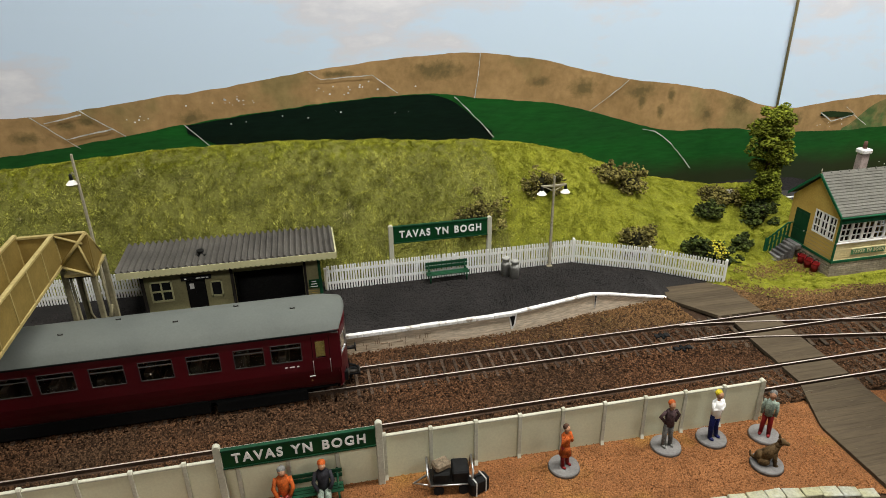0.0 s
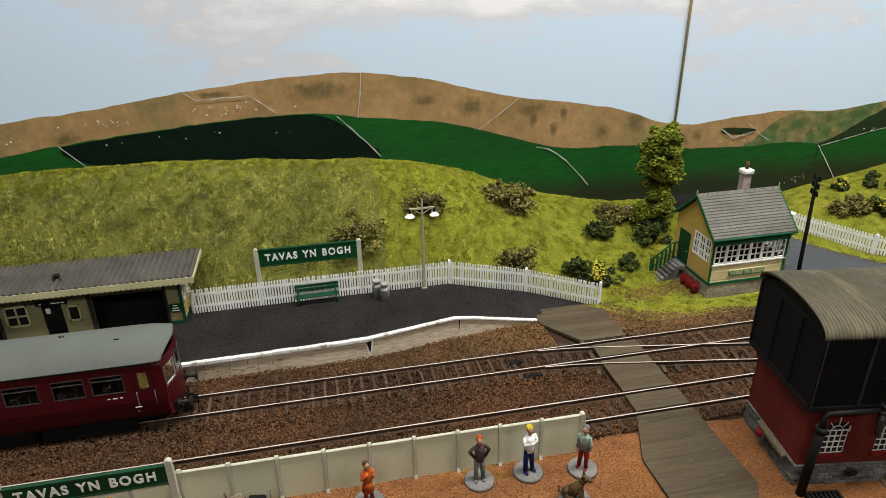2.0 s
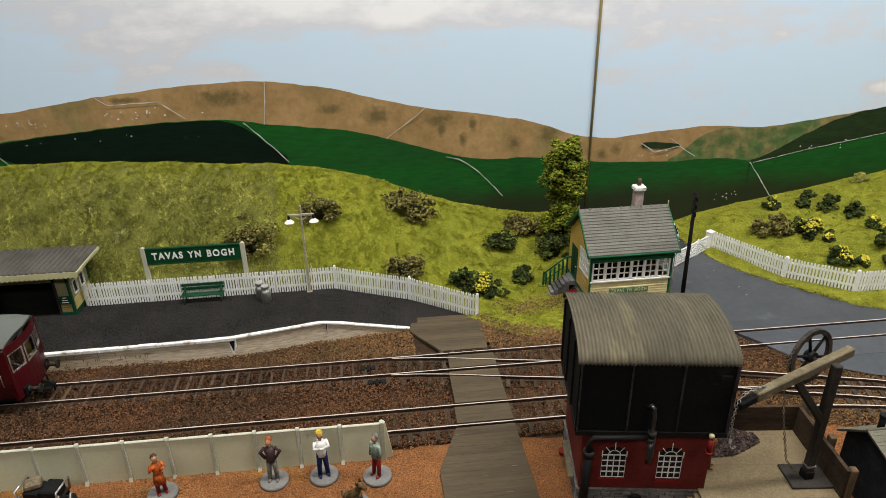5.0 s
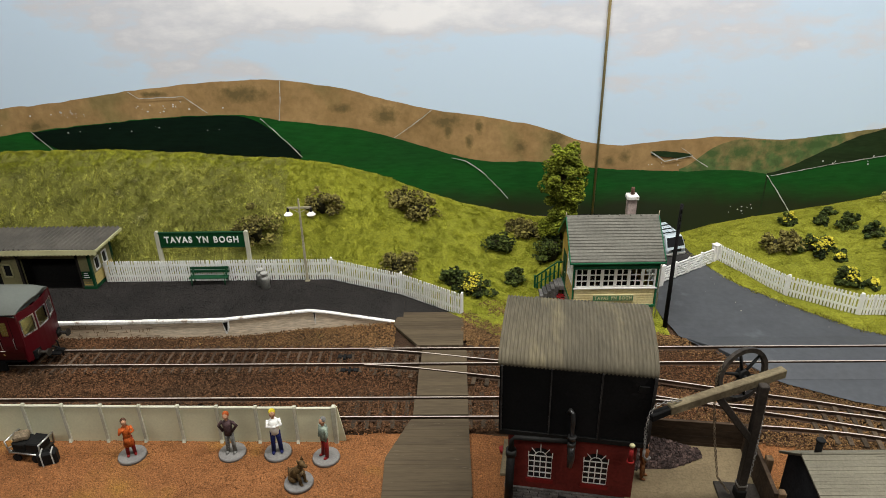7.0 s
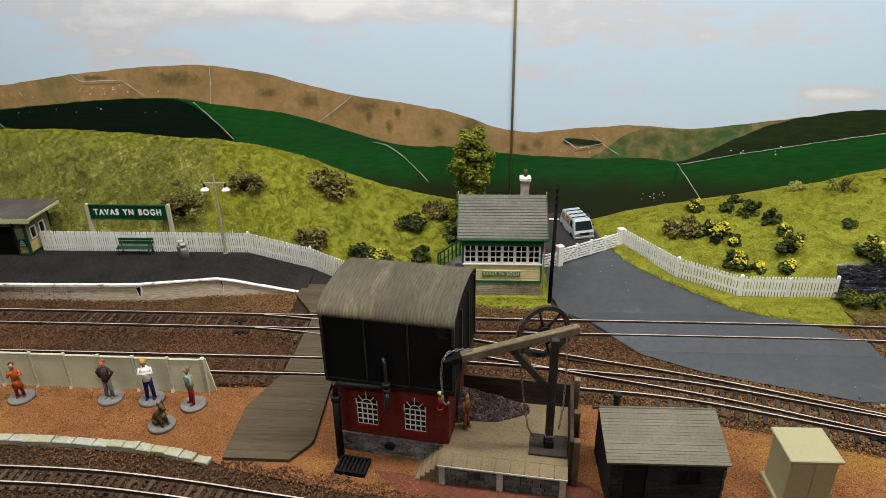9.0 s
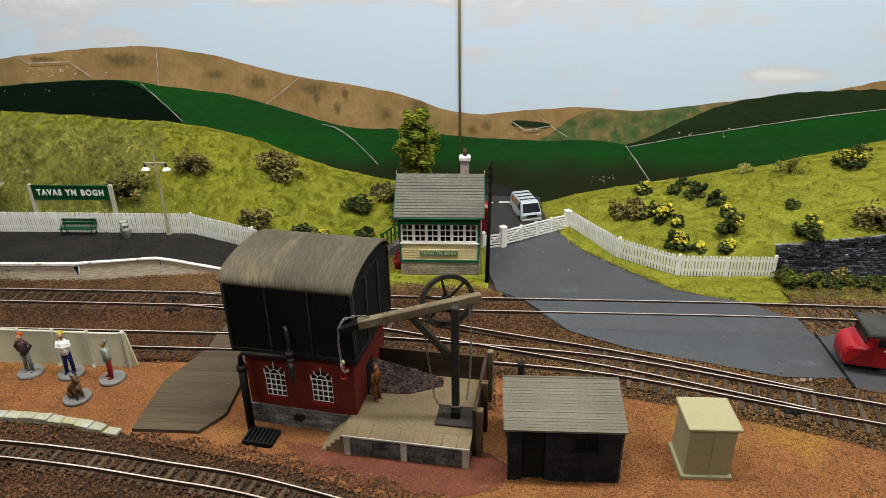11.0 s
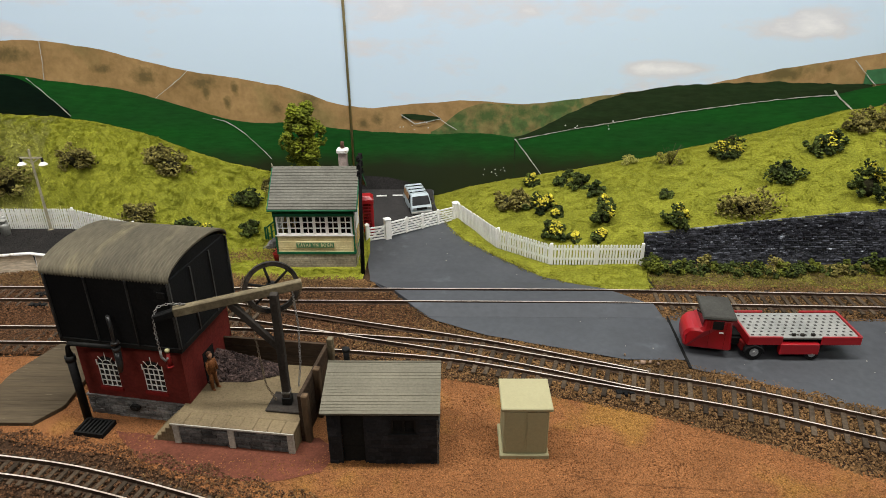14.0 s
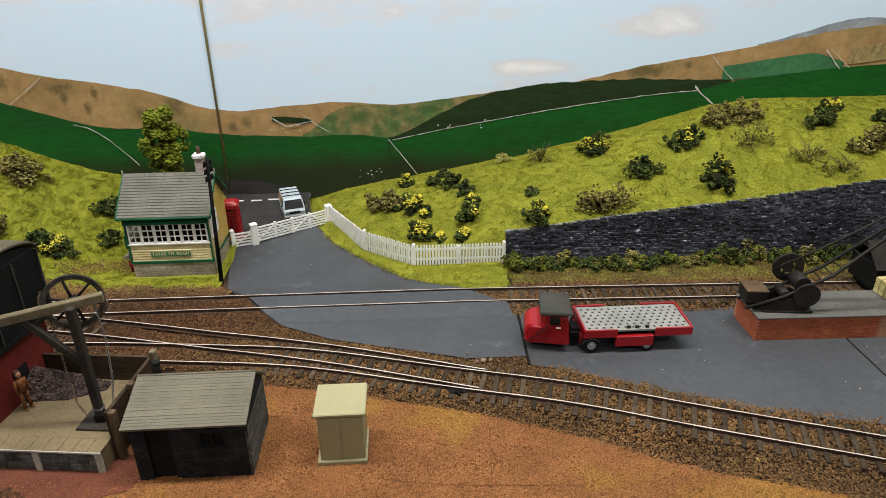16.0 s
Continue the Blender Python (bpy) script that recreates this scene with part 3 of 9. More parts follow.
def sky_material():
    """Pale blue printed sky with soft grey-white clouds."""
    m = bpy.data.materials.new("printed_sky")
    m.use_nodes = True
    n, l = m.node_tree.nodes, m.node_tree.links
    b = n["Principled BSDF"]
    b.inputs["Roughness"].default_value, b.inputs["Specular IOR Level"].default_value = 0.7, 0.2
    geo = n.new("ShaderNodeNewGeometry")
    mp = n.new("ShaderNodeMapping")
    mp.inputs["Scale"].default_value, mp.inputs["Location"].default_value = (3.6, 1, 9.0), (0.3, 0, 0.55)
    l.new(geo.outputs["Position"], mp.inputs["Vector"])
    t = n.new("ShaderNodeTexNoise")
    t.inputs["Scale"].default_value, t.inputs["Detail"].default_value, t.inputs["Roughness"].default_value = 3.4, 6.0, 0.58
    l.new(mp.outputs[0], t.inputs["Vector"])
    r = n.new("ShaderNodeValToRGB")
    r.color_ramp.elements[0].position, r.color_ramp.elements[0].color = 0.52, (0.595, 0.735, 0.87, 1)
    r.color_ramp.elements[1].position, r.color_ramp.elements[1].color = 0.84, (0.875, 0.88, 0.895, 1)
    mid = r.color_ramp.elements.new(0.66)
    mid.color = (0.665, 0.685, 0.735, 1)
    sep = n.new("ShaderNodeSeparateXYZ")
    l.new(geo.outputs["Position"], sep.inputs[0])
    high = n.new("ShaderNodeMapRange")
    high.inputs[1].default_value, high.inputs[2].default_value, high.inputs[3].default_value, high.inputs[4].default_value = 0.15, 0.25, -0.04, 0.08
    l.new(sep.outputs["Z"], high.inputs[0])
    add = n.new("ShaderNodeMath")
    l.new(t.outputs["Fac"], add.inputs[0])
    l.new(high.outputs[0], add.inputs[1])
    for cx, cz, wide, tall in ((0.115, 0.192, 0.125, 0.030), (0.405, 0.182, 0.115, 0.034), (0.25, 0.195, 0.10, 0.024), (0.735, 0.148, 0.070, 0.016), (0.635, 0.118, 0.045, 0.009), (-0.175, 0.132, 0.055, 0.026)):
        spot = n.new("ShaderNodeMapping")
        spot.inputs["Location"].default_value, spot.inputs["Scale"].default_value = (-cx / wide, 0, -cz / tall), (1 / wide, 0, 1 / tall)
        l.new(geo.outputs["Position"], spot.inputs["Vector"])
        size = n.new("ShaderNodeVectorMath")
        size.operation = "LENGTH"
        l.new(spot.outputs[0], size.inputs[0])
        fade = n.new("ShaderNodeMapRange")
        fade.inputs[1].default_value, fade.inputs[2].default_value, fade.inputs[3].default_value, fade.inputs[4].default_value = 0.3, 1.15, 0.24, 0.0
        l.new(size.outputs["Value"], fade.inputs[0])
        more = n.new("ShaderNodeMath")
        l.new(add.outputs[0], more.inputs[0])
        l.new(fade.outputs[0], more.inputs[1])
        add = more
    l.new(add.outputs[0], r.inputs[0])
    l.new(r.outputs[0], b.inputs["Base Color"])
    return m


SKY = sky_material()


# ---- room ----
RX0, RX1, RY0, RY1, RZ0, RZ1 = -2500, 3300, -2600, 1100, -1000, 1700
solo("floor", Shape().box(RX0, RX1, RY0, RY1, RZ0 - 60, RZ0), ROOM_FLOOR, "plain brown room floor under the layout", "floor", kind="structure")
solo("ceiling", Shape().box(RX0, RX1, RY0, RY1, RZ1, RZ1 + 60), WALL_ROOM, "plain unseen room ceiling, darkened to cut bounced light", "ceiling", kind="structure")
for side, box in (("wall_north", (RX0, RX1, RY1, RY1 + 60)), ("wall_south", (RX0, RX1, RY0 - 60, RY0)), ("wall_west", (RX0 - 60, RX0, RY0, RY1)), ("wall_east", (RX1, RX1 + 60, RY0, RY1))):
    solo(side, Shape().box(*box, RZ0, RZ1), WALL_ROOM, "plain unseen room wall, darkened to cut bounced light", "wall", kind="structure")
# Unseen fixtures round the added fill lamps.
for px, py, pz, pw, pd, power in FILL_PANELS:
    fixture = thing("ceiling_light", "unseen white fill panel light with a glowing diffuser", "lamp", px, py, pz, group="ceiling lights")
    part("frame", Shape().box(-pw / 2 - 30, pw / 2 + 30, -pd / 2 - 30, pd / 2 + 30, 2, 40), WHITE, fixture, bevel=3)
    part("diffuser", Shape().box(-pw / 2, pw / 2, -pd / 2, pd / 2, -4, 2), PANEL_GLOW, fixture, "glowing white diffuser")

bar = thing("light_bar", "long white light bar hung over the layout", "lamp", (BAR[0] + BAR[1]) / 2, BAR[2], BAR[3])
half = (BAR[1] - BAR[0]) / 2
part("housing", Shape().box(-half - 20, half + 20, -50, 50, 2, 40), WHITE, bar, bevel=3)
part("diffuser", Shape().box(-half, half, -35, 35, -4, 2), PANEL_GLOW, bar, "glowing white diffuser")
for hx in (-half + 100, half - 100):
    part("hanger", Shape().cyl((hx, 0, 40), (hx, 0, RZ1 - BAR[3]), 2, n=8), CHROME, bar)

# ---- layout table and ground ----
X0, X1, Y0, YB = -420, 1150, 40, 466
table = thing("layout_table", "plywood baseboard table under the model railway", "table", 0, 0, 0)
part("baseboard", Shape().box(X0, X1, Y0, YB + 30, -40, -4), TABLE, table, bevel=1)
for tx in (X0 + 40, X1 - 80):
    for ty in (Y0 + 20, YB - 30):
        part("leg", Shape().box(tx, tx + 40, ty, ty + 40, RZ0, -40), TABLE, table, bevel=1)


def sheet(name, material, label, x0, x1, y0, y1, step, height, kind="structure", category="ground"):
    """A grid of ground with its own relief."""
    nx, ny = int((x1 - x0) / step) + 1, int((y1 - y0) / step) + 1
    xs, ys = np.linspace(x0, x1, nx), np.linspace(y0, y1, ny)
    v = [(x, y, height(x, y)) for y in ys for x in xs]
    f = [(j * nx + i, j * nx + i + 1, (j + 1) * nx + i + 1, (j + 1) * nx + i) for j in range(ny - 1) for i in range(nx - 1)]
    ob = part(name, raw_mesh(name, v, f), material)
    return tagged(ob, label, category, "", kind)


def rough(x, y, size, amount):
    return amount * noise.noise(Vector((x / size, y / size, 3.7)))


sheet("ground", EARTH, "dark brown ballast-covered layout ground", X0, X1, Y0, YB, 7, lambda x, y: -0.7 + rough(x, y, 14, 0.5))


def area_sheet(name, material, label, outline, z, step=3.0, relief=0.35, category="ground"):
    """A thin layer with a crooked edge inside an outline."""
    pts = [Vector((x, y)) for x, y in outline]
    bm = bmesh.new()
    ring = []
    for a, b in zip(pts, pts[1:] + pts[:1]):
        n = max(1, int((b - a).length / 6))
        for i in range(n):
            p = a + (b - a) * i / n
            ring.append(bm.verts.new((p.x + rough(p.x, p.y, 9, 2.2), p.y + rough(p.y, p.x, 9, 2.2), 0)))
    face = bm.faces.new(ring)
    bmesh.ops.triangulate(bm, faces=[face])
    bm.normal_update()
    if sum(f.normal.z for f in bm.faces) < 0:
        bmesh.ops.reverse_faces(bm, faces=bm.faces[:])
    for v in bm.verts:
        x, y = v.co.x, v.co.y
        v.co = ((x * MM), (y * MM), (z(x, y) if callable(z) else z) * MM)
    me = bpy.data.meshes.new(name)
    bm.to_mesh(me)
    bm.free()
    return tagged(part(name, me, material), label, category, "", "structure")


YARD_EDGE = [(X0, 181), (60, 181), (160, 180), (195, 177), (214, 168), (228, 162), (262, 155), (300, 149), (335, 138), (375, 120), (420, 96), (470, 60), (520, 42),
             (760, 42), (742, 104), (700, 122), (669, 132), (646, 140), (617, 156), (600, 164), (560, 181), (520, 193), (480, 204), (440, 213), (400, 222), (300, 224), (225, 227), (205, 224), (X0, 224)]


def yard_height(x, y):
    """The yard rises a little towards the concrete fence, west of the plank ramp."""
    return 0.15 + (1.55 + 0.0128 * min(115, max(0, 195 - x))) * min(1, max(0, (y - 168) / 34)) * min(1, max(0, (262 - x) / 45))


area_sheet("yard", YARD, "orange-tan fine gravel goods yard", YARD_EDGE, 0.15)
sheet("yard_west", YARD, "orange-tan fine gravel ground before the concrete fence", X0, 262, 173, 222.5, 5, lambda x, y: yard_height(x, y) + rough(x, y, 9, 0.12) + 0.03)

for name, pts in (("yard_seam", [(565, 172), (563.5, 150), (561, 126)]), ("yard_seam", [(512, 139), (528, 136), (545, 133.2), (600, 129.5)]), ("yard_seam", [(383.5, 147), (382.4, 140), (383, 131)])):
    s = Shape()
    for (xa, ya), (xb, yb) in zip(pts, pts[1:]):
        t = Vector((xb - xa, yb - ya)).normalized() * 0.16
        s.add([(xa - t.y, ya + t.x, 0.42), (xa + t.y, ya - t.x, 0.42), (xb + t.y, yb - t.x, 0.42), (xb - t.y, yb + t.x, 0.42)], [(0, 1, 2, 3)])
    solo(name, s, SEAM, "thin dark seam between two baseboards in the yard", "seam", kind="structure", group="yard seams")

# ---- banks ----
LEFT_TOP = [(-420, 76), (-196, 81), (-91, 87), (1, 87), (62, 83), (94, 80), (125, 79), (170, 71), (185, 67), (216, 58), (230, 49), (267, 38), (298, 29), (345, 24), (400, 20)]
LEFT_FOOT = [(-420, 404), (-25, 403), (8, 386), (150, 384), (175, 380), (221, 370), (266, 346), (275, 318), (400, 318)]
LEFT_BASE = [(-420, 10), (165, 10), (235, 1.5), (400, 1.5)]


def left_bank(x, y):
    foot, base, top = smooth_table(LEFT_FOOT, x), lerp_table(LEFT_BASE, x), smooth_table(LEFT_TOP, x)
    u = min(1, max(0, (y - foot) / (463 - foot)))
    flat = min(1, max(0, (x - 235) / 60))
    up = math.sin(u * math.pi / 2) ** 1.0
    low = max(0, (u - 0.30) / 0.70)
    f = up * (1 - flat) + flat * (low * low * (3 - 2 * low) * 0.9 + 0.1 * u)
    return base + (top - base) * f + rough(x, y, 26, 1.3) * min(1, 6 * u) + rough(x, y, 8, 0.4)


def strip_grid(name, material, label, x0, x1, step, foot, back, rows, height):
    """Ground between a front line and the backdrop."""
    n = int((x1 - x0) / step) + 1
    xs = np.linspace(x0, x1, n)
    v, f = [], []
    for x in xs:
        a, b = foot(x), back(x)
        v += [(x, a + (b - a) * j / rows, height(x, a + (b - a) * j / rows)) for j in range(rows + 1)]
    for i in range(n - 1):
        for j in range(rows):
            p = i * (rows + 1) + j
            f.append((p, p + rows + 1, p + rows + 2, p + 1))
    ob = part(name, raw_mesh(name, v, f), material)
    ob.data.polygons.foreach_set("use_smooth", [True] * len(f))
    return tagged(ob, label, "ground", "", "structure")


LEFT_BACK = [(-420, 466), (360, 466), (378, 440), (396, 408), (400, 360)]
strip_grid("grass_bank_west", GRASS_SOIL, "olive-green grassy railway embankment", X0, 130, 5, lambda x: smooth_table(LEFT_FOOT, x), lambda x: max(lerp_table(LEFT_BACK, x), smooth_table(LEFT_FOOT, x) + 4), 26, left_bank)
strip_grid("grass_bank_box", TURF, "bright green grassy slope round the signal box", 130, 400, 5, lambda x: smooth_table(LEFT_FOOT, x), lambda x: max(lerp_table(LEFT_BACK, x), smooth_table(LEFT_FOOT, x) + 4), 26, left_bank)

RIGHT_TOP = [(440, 6), (485, 18), (533, 27), (581, 35), (627, 43), (663, 52), (695, 59), (739, 71), (783, 83), (812, 87), (852, 88), (1150, 90)]
FENCE_LINE = [(440, 447), (463, 410), (495, 366), (530, 339), (596, 337)]
VERGE = [(438, 452), (456, 409), (470, 382), (500, 348), (524, 324), (567, 304), (600, 304)]
WALL_TOP = [(590, 23), (685, 35), (768, 44), (878, 58), (960, 70), (1150, 76)]
WALL_Y = 346


def right_bank(x, y):
    top = smooth_table(RIGHT_TOP, x)
    foot, base = (lerp_table(FENCE_LINE, x), 3.0) if x < 597 else (WALL_Y, lerp_table(WALL_TOP, x) - 1.0)
    if y < foot:
        return 1.0 + 2.0 * max(0, 1 - (foot - y) / 20) + rough(x, y, 8, 0.3)
    u = (y - foot) / (463 - foot)
    f = math.sin(min(1, u) * math.pi / 2) ** (0.85 if x < 597 else 1.0)
    z = base + (top - base) * f
    if 540 < x < 597:
        w = (x - 540) / 57
        w = w * w * (3 - 2 * w) * min(1, (y - foot) / 9)
        b = lerp_table(WALL_TOP, 597) - 1.0
        z = z * (1 - w) + w * (b + (top - b) * math.sin(min(1, max(0, (y - WALL_Y) / (463 - WALL_Y))) * math.pi / 2))
    return z + rough(x, y, 24, 1.4) * min(1, 5 * u) + rough(x, y, 8, 0.4)


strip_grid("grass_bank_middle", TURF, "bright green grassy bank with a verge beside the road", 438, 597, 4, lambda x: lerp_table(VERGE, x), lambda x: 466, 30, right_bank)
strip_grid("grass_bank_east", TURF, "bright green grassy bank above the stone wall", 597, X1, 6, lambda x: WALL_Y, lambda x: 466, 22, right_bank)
area_sheet("verge_east", MOSS, "mossy olive-brown strip between track and stone wall", [(597, 312), (760, 309), (1150, 296), (1150, 346), (597, 346)], lambda x, y: 0.6)


# ---- road ----
def road_height(x, y):
    return 1.0 + lerp_table([(330, 0), (400, 1.5), (435, 5), (466, 12)], y)


ROAD_L = [(226, 560), (250, 482), (268, 449), (282, 434), (302, 419), (318, 405), (340, 401), (380, 397), (410, 385), (440, 377), (466, 365)]
ROAD_R = [(226, 596), (250, 596), (282, 592), (300, 570), (324, 525), (348, 501), (382, 471), (409, 457), (440, 446), (466, 443)]
ny, nx = 60, 12
rv = []
for j in range(ny + 1):
    y = 226 + (465.5 - 226) * j / ny
    a, b = lerp_table(ROAD_L, y), lerp_table(ROAD_R, y)
    rv += [(a + (b - a) * i / nx + rough(y, a, 9, 1.0) * (i in (0, nx)), y, road_height(0, y) + rough(a + i, y, 30, 0.2)) for i in range(nx + 1)]
rf = [(j * (nx + 1) + i, j * (nx + 1) + i + 1, (j + 1) * (nx + 1) + i + 1, (j + 1) * (nx + 1) + i) for j in range(ny) for i in range(nx)]
road = tagged(part("road", raw_mesh("road", rv, rf), ROAD), "smooth grey painted level crossing road", "road", "", "structure")
av = []
for j in range(21):
    for i in range(9):
        u = i / 8
        y = (402 + 18 * u) + (465.3 - 402 - 18 * u) * j / 20
        a, b = lerp_table(ROAD_L, y) + 0.5, lerp_table(ROAD_R, y) - 0.5
        av.append((a + (b - a) * u, y, road_height(0, y) + 0.45))
tagged(part("road_behind_gates", raw_mesh("road_behind_gates", av, [(j * 9 + i, j * 9 + i + 1, (j + 1) * 9 + i + 1, (j + 1) * 9 + i) for j in range(20) for i in range(8)]), ASPHALT), "darker asphalt road behind the white gates", "road", "", "structure")
area_sheet("yard_hardstanding", ROAD, "smooth grey painted hardstanding behind the curved track", [(594, 219), (640, 199), (653, 192), (678, 180), (703, 172), (728, 165), (760, 158), (900, 104), (1000, 60), (1150, 45), (1150, 285), (760, 274), (700, 270), (650, 276), (596, 281)], 0.7)
solo("road_joint", Shape().box(-0.8, 0.7, -34, -6, 0, 0.5).box(-0.6, 0.8, -6, 26, 0, 0.5), BLACK_MATT, "dark gap between two baseboards in the road", "joint", 594, 252, 0.85, -2, kind="structure")
solo("road_joint", Shape().box(-0.35, 0.35, -38, 0, 0, 0.3), BLACK_MATT, "thin dark crack across the hardstanding", "joint", 781, 232, 0.72, -1, kind="structure")
solo("road_joint", Shape().box(-0.7, 0.7, -12, 0, 0, 0.6).box(-0.9, 0.6, 0, 18, 0, 0.6).box(-0.6, 0.8, 18, 30, 0, 0.6), BLACK_MATT, "dark gap between two baseboards beside the road", "joint", 596.5, 313, 0.7, 3, kind="structure")
for dx, dy, w, rz in ((399, 455, 9, 4), (413, 456, 9, 0), (385, 455, 6, 8)):
    solo("road_marking", Shape().box(-w / 2, w / 2, -1.2, 1.2, 0, 0.4), ROAD_LINE, "worn white painted dash on the road", "road marking", dx, dy, road_height(0, dy) + 0.3, rz, "road markings", "structure")


# ---- tracks ----
def rails_along(name, label, path, gauge, x0, x1, spacing, sleeper, rail, timber=True, first=0.0, timber_end=9999, gaps=(), worn_to=-9999):
    """A track whose middle line is y = path(x): two rails and its sleepers."""
    track = thing(name, label, "track", group="tracks")
    step = 6
    xs = list(np.arange(x0, x1 + 0.1, step))
    for side in (-1, 1):
        line = []
        for x in xs:
            t = Vector((1, (path(x + 1) - path(x - 1)) / 2, 0)).normalized()
            line.append(Vector((x, path(x), 0)) + side * gauge / 2 * Vector((-t.y, t.x, 0)))
        sh = Shape()
        h = rail
        prof = [(-1.0, h - 2.6), (1.0, h - 2.6), (0.28, h - 2.1), (0.28, h - 0.9), (0.38, h - 0.7), (0.38, h), (-0.38, h), (-0.38, h - 0.7), (-0.28, h - 0.9), (-0.28, h - 2.1)]
        k = len(prof)
        v = []
        for i, p in enumerate(line):
            t = (line[min(i + 1, len(line) - 1)] - line[max(i - 1, 0)]).normalized()
            s = Vector((-t.y, t.x, 0))
            v += [p + s * a + Vector((0, 0, b)) for a, b in prof]
        for i in range(len(line) - 1):
            for j in range(k):
                sh.slot = 1 if j == 5 else 0
                sh.f.append((i * k + j, (i + 1) * k + j, (i + 1) * k + (j + 1) % k, i * k + (j + 1) % k))
                sh.slots.append(sh.slot)
                sh.soft.append(False)
        sh.v = [tuple(p) for p in v]
        part("rail", sh, [RAIL_SIDE, RAIL_TOP], track, "rusty steel rail with a bright top")
    if timber:
        sl, sw = sleeper
        me = Shape().box(-sw / 2, sw / 2, -sl / 2, sl / 2, rail - 3.2, rail - 1.95).mesh("sleeper", 0.15)
        me.materials.append(SLEEPER)
        worn_me = Shape().box(-sw * 0.34, sw * 0.34, -sl / 2, sl / 2, rail - 3.2, rail - 1.65).mesh("sleeper", 0.15)
        worn_me.materials.append(SLEEPER_WORN)
        x = x0 + first + spacing / 2
        count = 0
        while x < min(x1, timber_end) and count < 290:
            for a, b in gaps:
                x = b if a <= x < b else x
            ob = new("sleeper", worn_me if x < worn_to else me)
            ob.parent = track
            rz = math.degrees(math.atan((path(x + 1) - path(x - 1)) / 2))
            ob.matrix_basis = pose(x * MM, path(x) * MM, 0.3 * MM * (x > 450), 0, 0, rz + random.uniform(-1.2, 1.2))
            x += spacing * math.cos(math.radians(rz))
            count += 1
    return track


MAIN = [(-420, 292.5), (560, 292.5), (737, 287.5), (1150, 274)]
FRONT = [(-420, 243.2), (325, 243.2), (358, 241.6), (387, 238.4), (419, 235), (452, 231.3), (482, 225), (511, 216.5), (538, 208.3), (566, 200.3), (595, 192.8), (624, 183.5), (645, 175), (669.5, 165.4), (693, 157), (715, 149.2), (741, 140), (820, 110), (900, 79)]
CROSS = [(195, 292.5), (230, 289.5), (271, 281.5), (320, 273), (355, 265), (384, 257.2), (418, 248), (452, 239.8), (484, 230.8), (514, 220.8), (542, 210.8), (566, 202.2), (580, 197.6)]
NARROW = [(-420, 151), (119, 150.5), (147, 150.5), (177, 149.2), (221, 144.5), (259, 138.5), (287, 135), (316, 128), (344, 120), (420, 96), (520, 60)]
rails_along("main_track", "straight main line track with rusty rails", lambda x: smooth_table(MAIN, x), 16.4, X0, X1, 6.76, (28.5, 2.4), 4.4, first=3.9, gaps=((338, 594),), worn_to=186)
rails_along("goods_track", "goods loop track that curves away past the huts", lambda x: smooth_table(FRONT, x), 16.6, X0, 900, 7.0, (31, 2.4), 4.4, gaps=((X0, 205), (338, 450)))
rails_along("crossover_track", "turnout track that joins the two lines", lambda x: smooth_table(CROSS, x), 16.4, 205, 566, 7.6, (31, 2.4), 4.35, first=4, timber_end=345)
rails_along("narrow_gauge_track", "narrow gauge track along the layout's front", lambda x: smooth_table(NARROW, x), 10.0, X0, 500, 5.0, (17, 2.2), 3.2)
MOTORS = ((196, 279.8, 4.0), (191, 294, 3.0), (552, 194.5, 3.2))
# road fill beside the rails of the level crossing
for c, d, zc, zd, trim in ((270, 283.4, 1.2, 3.9, 1), (285.4, 299.6, 3.7, 3.7, 3), (301.6, 316, 3.9, 1.2, 1)):
    q = [(lerp_table(ROAD_L, c) + trim, c), (lerp_table(ROAD_R, c) - trim, c), (lerp_table(ROAD_R, d) - trim, d), (lerp_table(ROAD_L, d) + trim, d)]
    wedge = Shape().add([(*p, 0.5) for p in q] + [(*q[0], zc), (*q[1], zc), (*q[2], zd), (*q[3], zd)], [(3, 2, 1, 0), (4, 5, 6, 7), (0, 1, 5, 4), (1, 2, 6, 5), (2, 3, 7, 6), (3, 0, 4, 7)])
    solo("crossing_infill", wedge, ROAD, "grey road surface made up to the crossing rails", "road", kind="structure", bevel=0.3)
# black turnout operating units and dark seams between the boards
for mx, my, w in MOTORS:
    tm = thing("turnout_unit", "small black turnout operating unit beside the rail", "turnout unit", mx, my, 1.7, 0, "turnout units")
    part("bar", Shape().box(-w, w, -0.9, 0.9, 0, 1.6).box(-0.8, 0.8, -2.8, 2.8, 0, 1.5), BLACK_MATT, tm, bevel=0.2)
    for sx in (-1, 1):
        part("box", Shape().box(sx * w - 1.4, sx * w + 1.4, -1.7, 1.7, 0, 1.7), BLACK, tm, bevel=0.3)

# ---- platform ----
def ramp(x):
    return lerp_table([(-420, 12), (20, 12.4), (108, 13.7), (140, 14.2), (161, 14.4), (167, 13.9), (219, 0.8), (300, 0.8)], x)


PLAT_EDGE = [(-420, 320), (60, 321), (108, 321.3), (135, 326), (162, 331), (222, 338.5)]
PLAT_BACK = [(-420, 406), (-20, 405), (10, 388), (165, 386), (175, 384), (221, 372), (224, 369)]
FENCE_BASE = [(-420, 12), (165, 12), (170, 11.9), (221, 5.3), (264.5, 1.2)]
pxs = list(np.linspace(X0, 100, 60)) + list(np.linspace(105, 224, 40))
sh = Shape()
for x in pxs:
    a, b = lerp_table(PLAT_EDGE, x), lerp_table(PLAT_BACK, x)
    sh.v += [(x, a, ramp(x)), (x, b, lerp_table(FENCE_BASE, x)), (x, a, -1), (x, b, -1)]
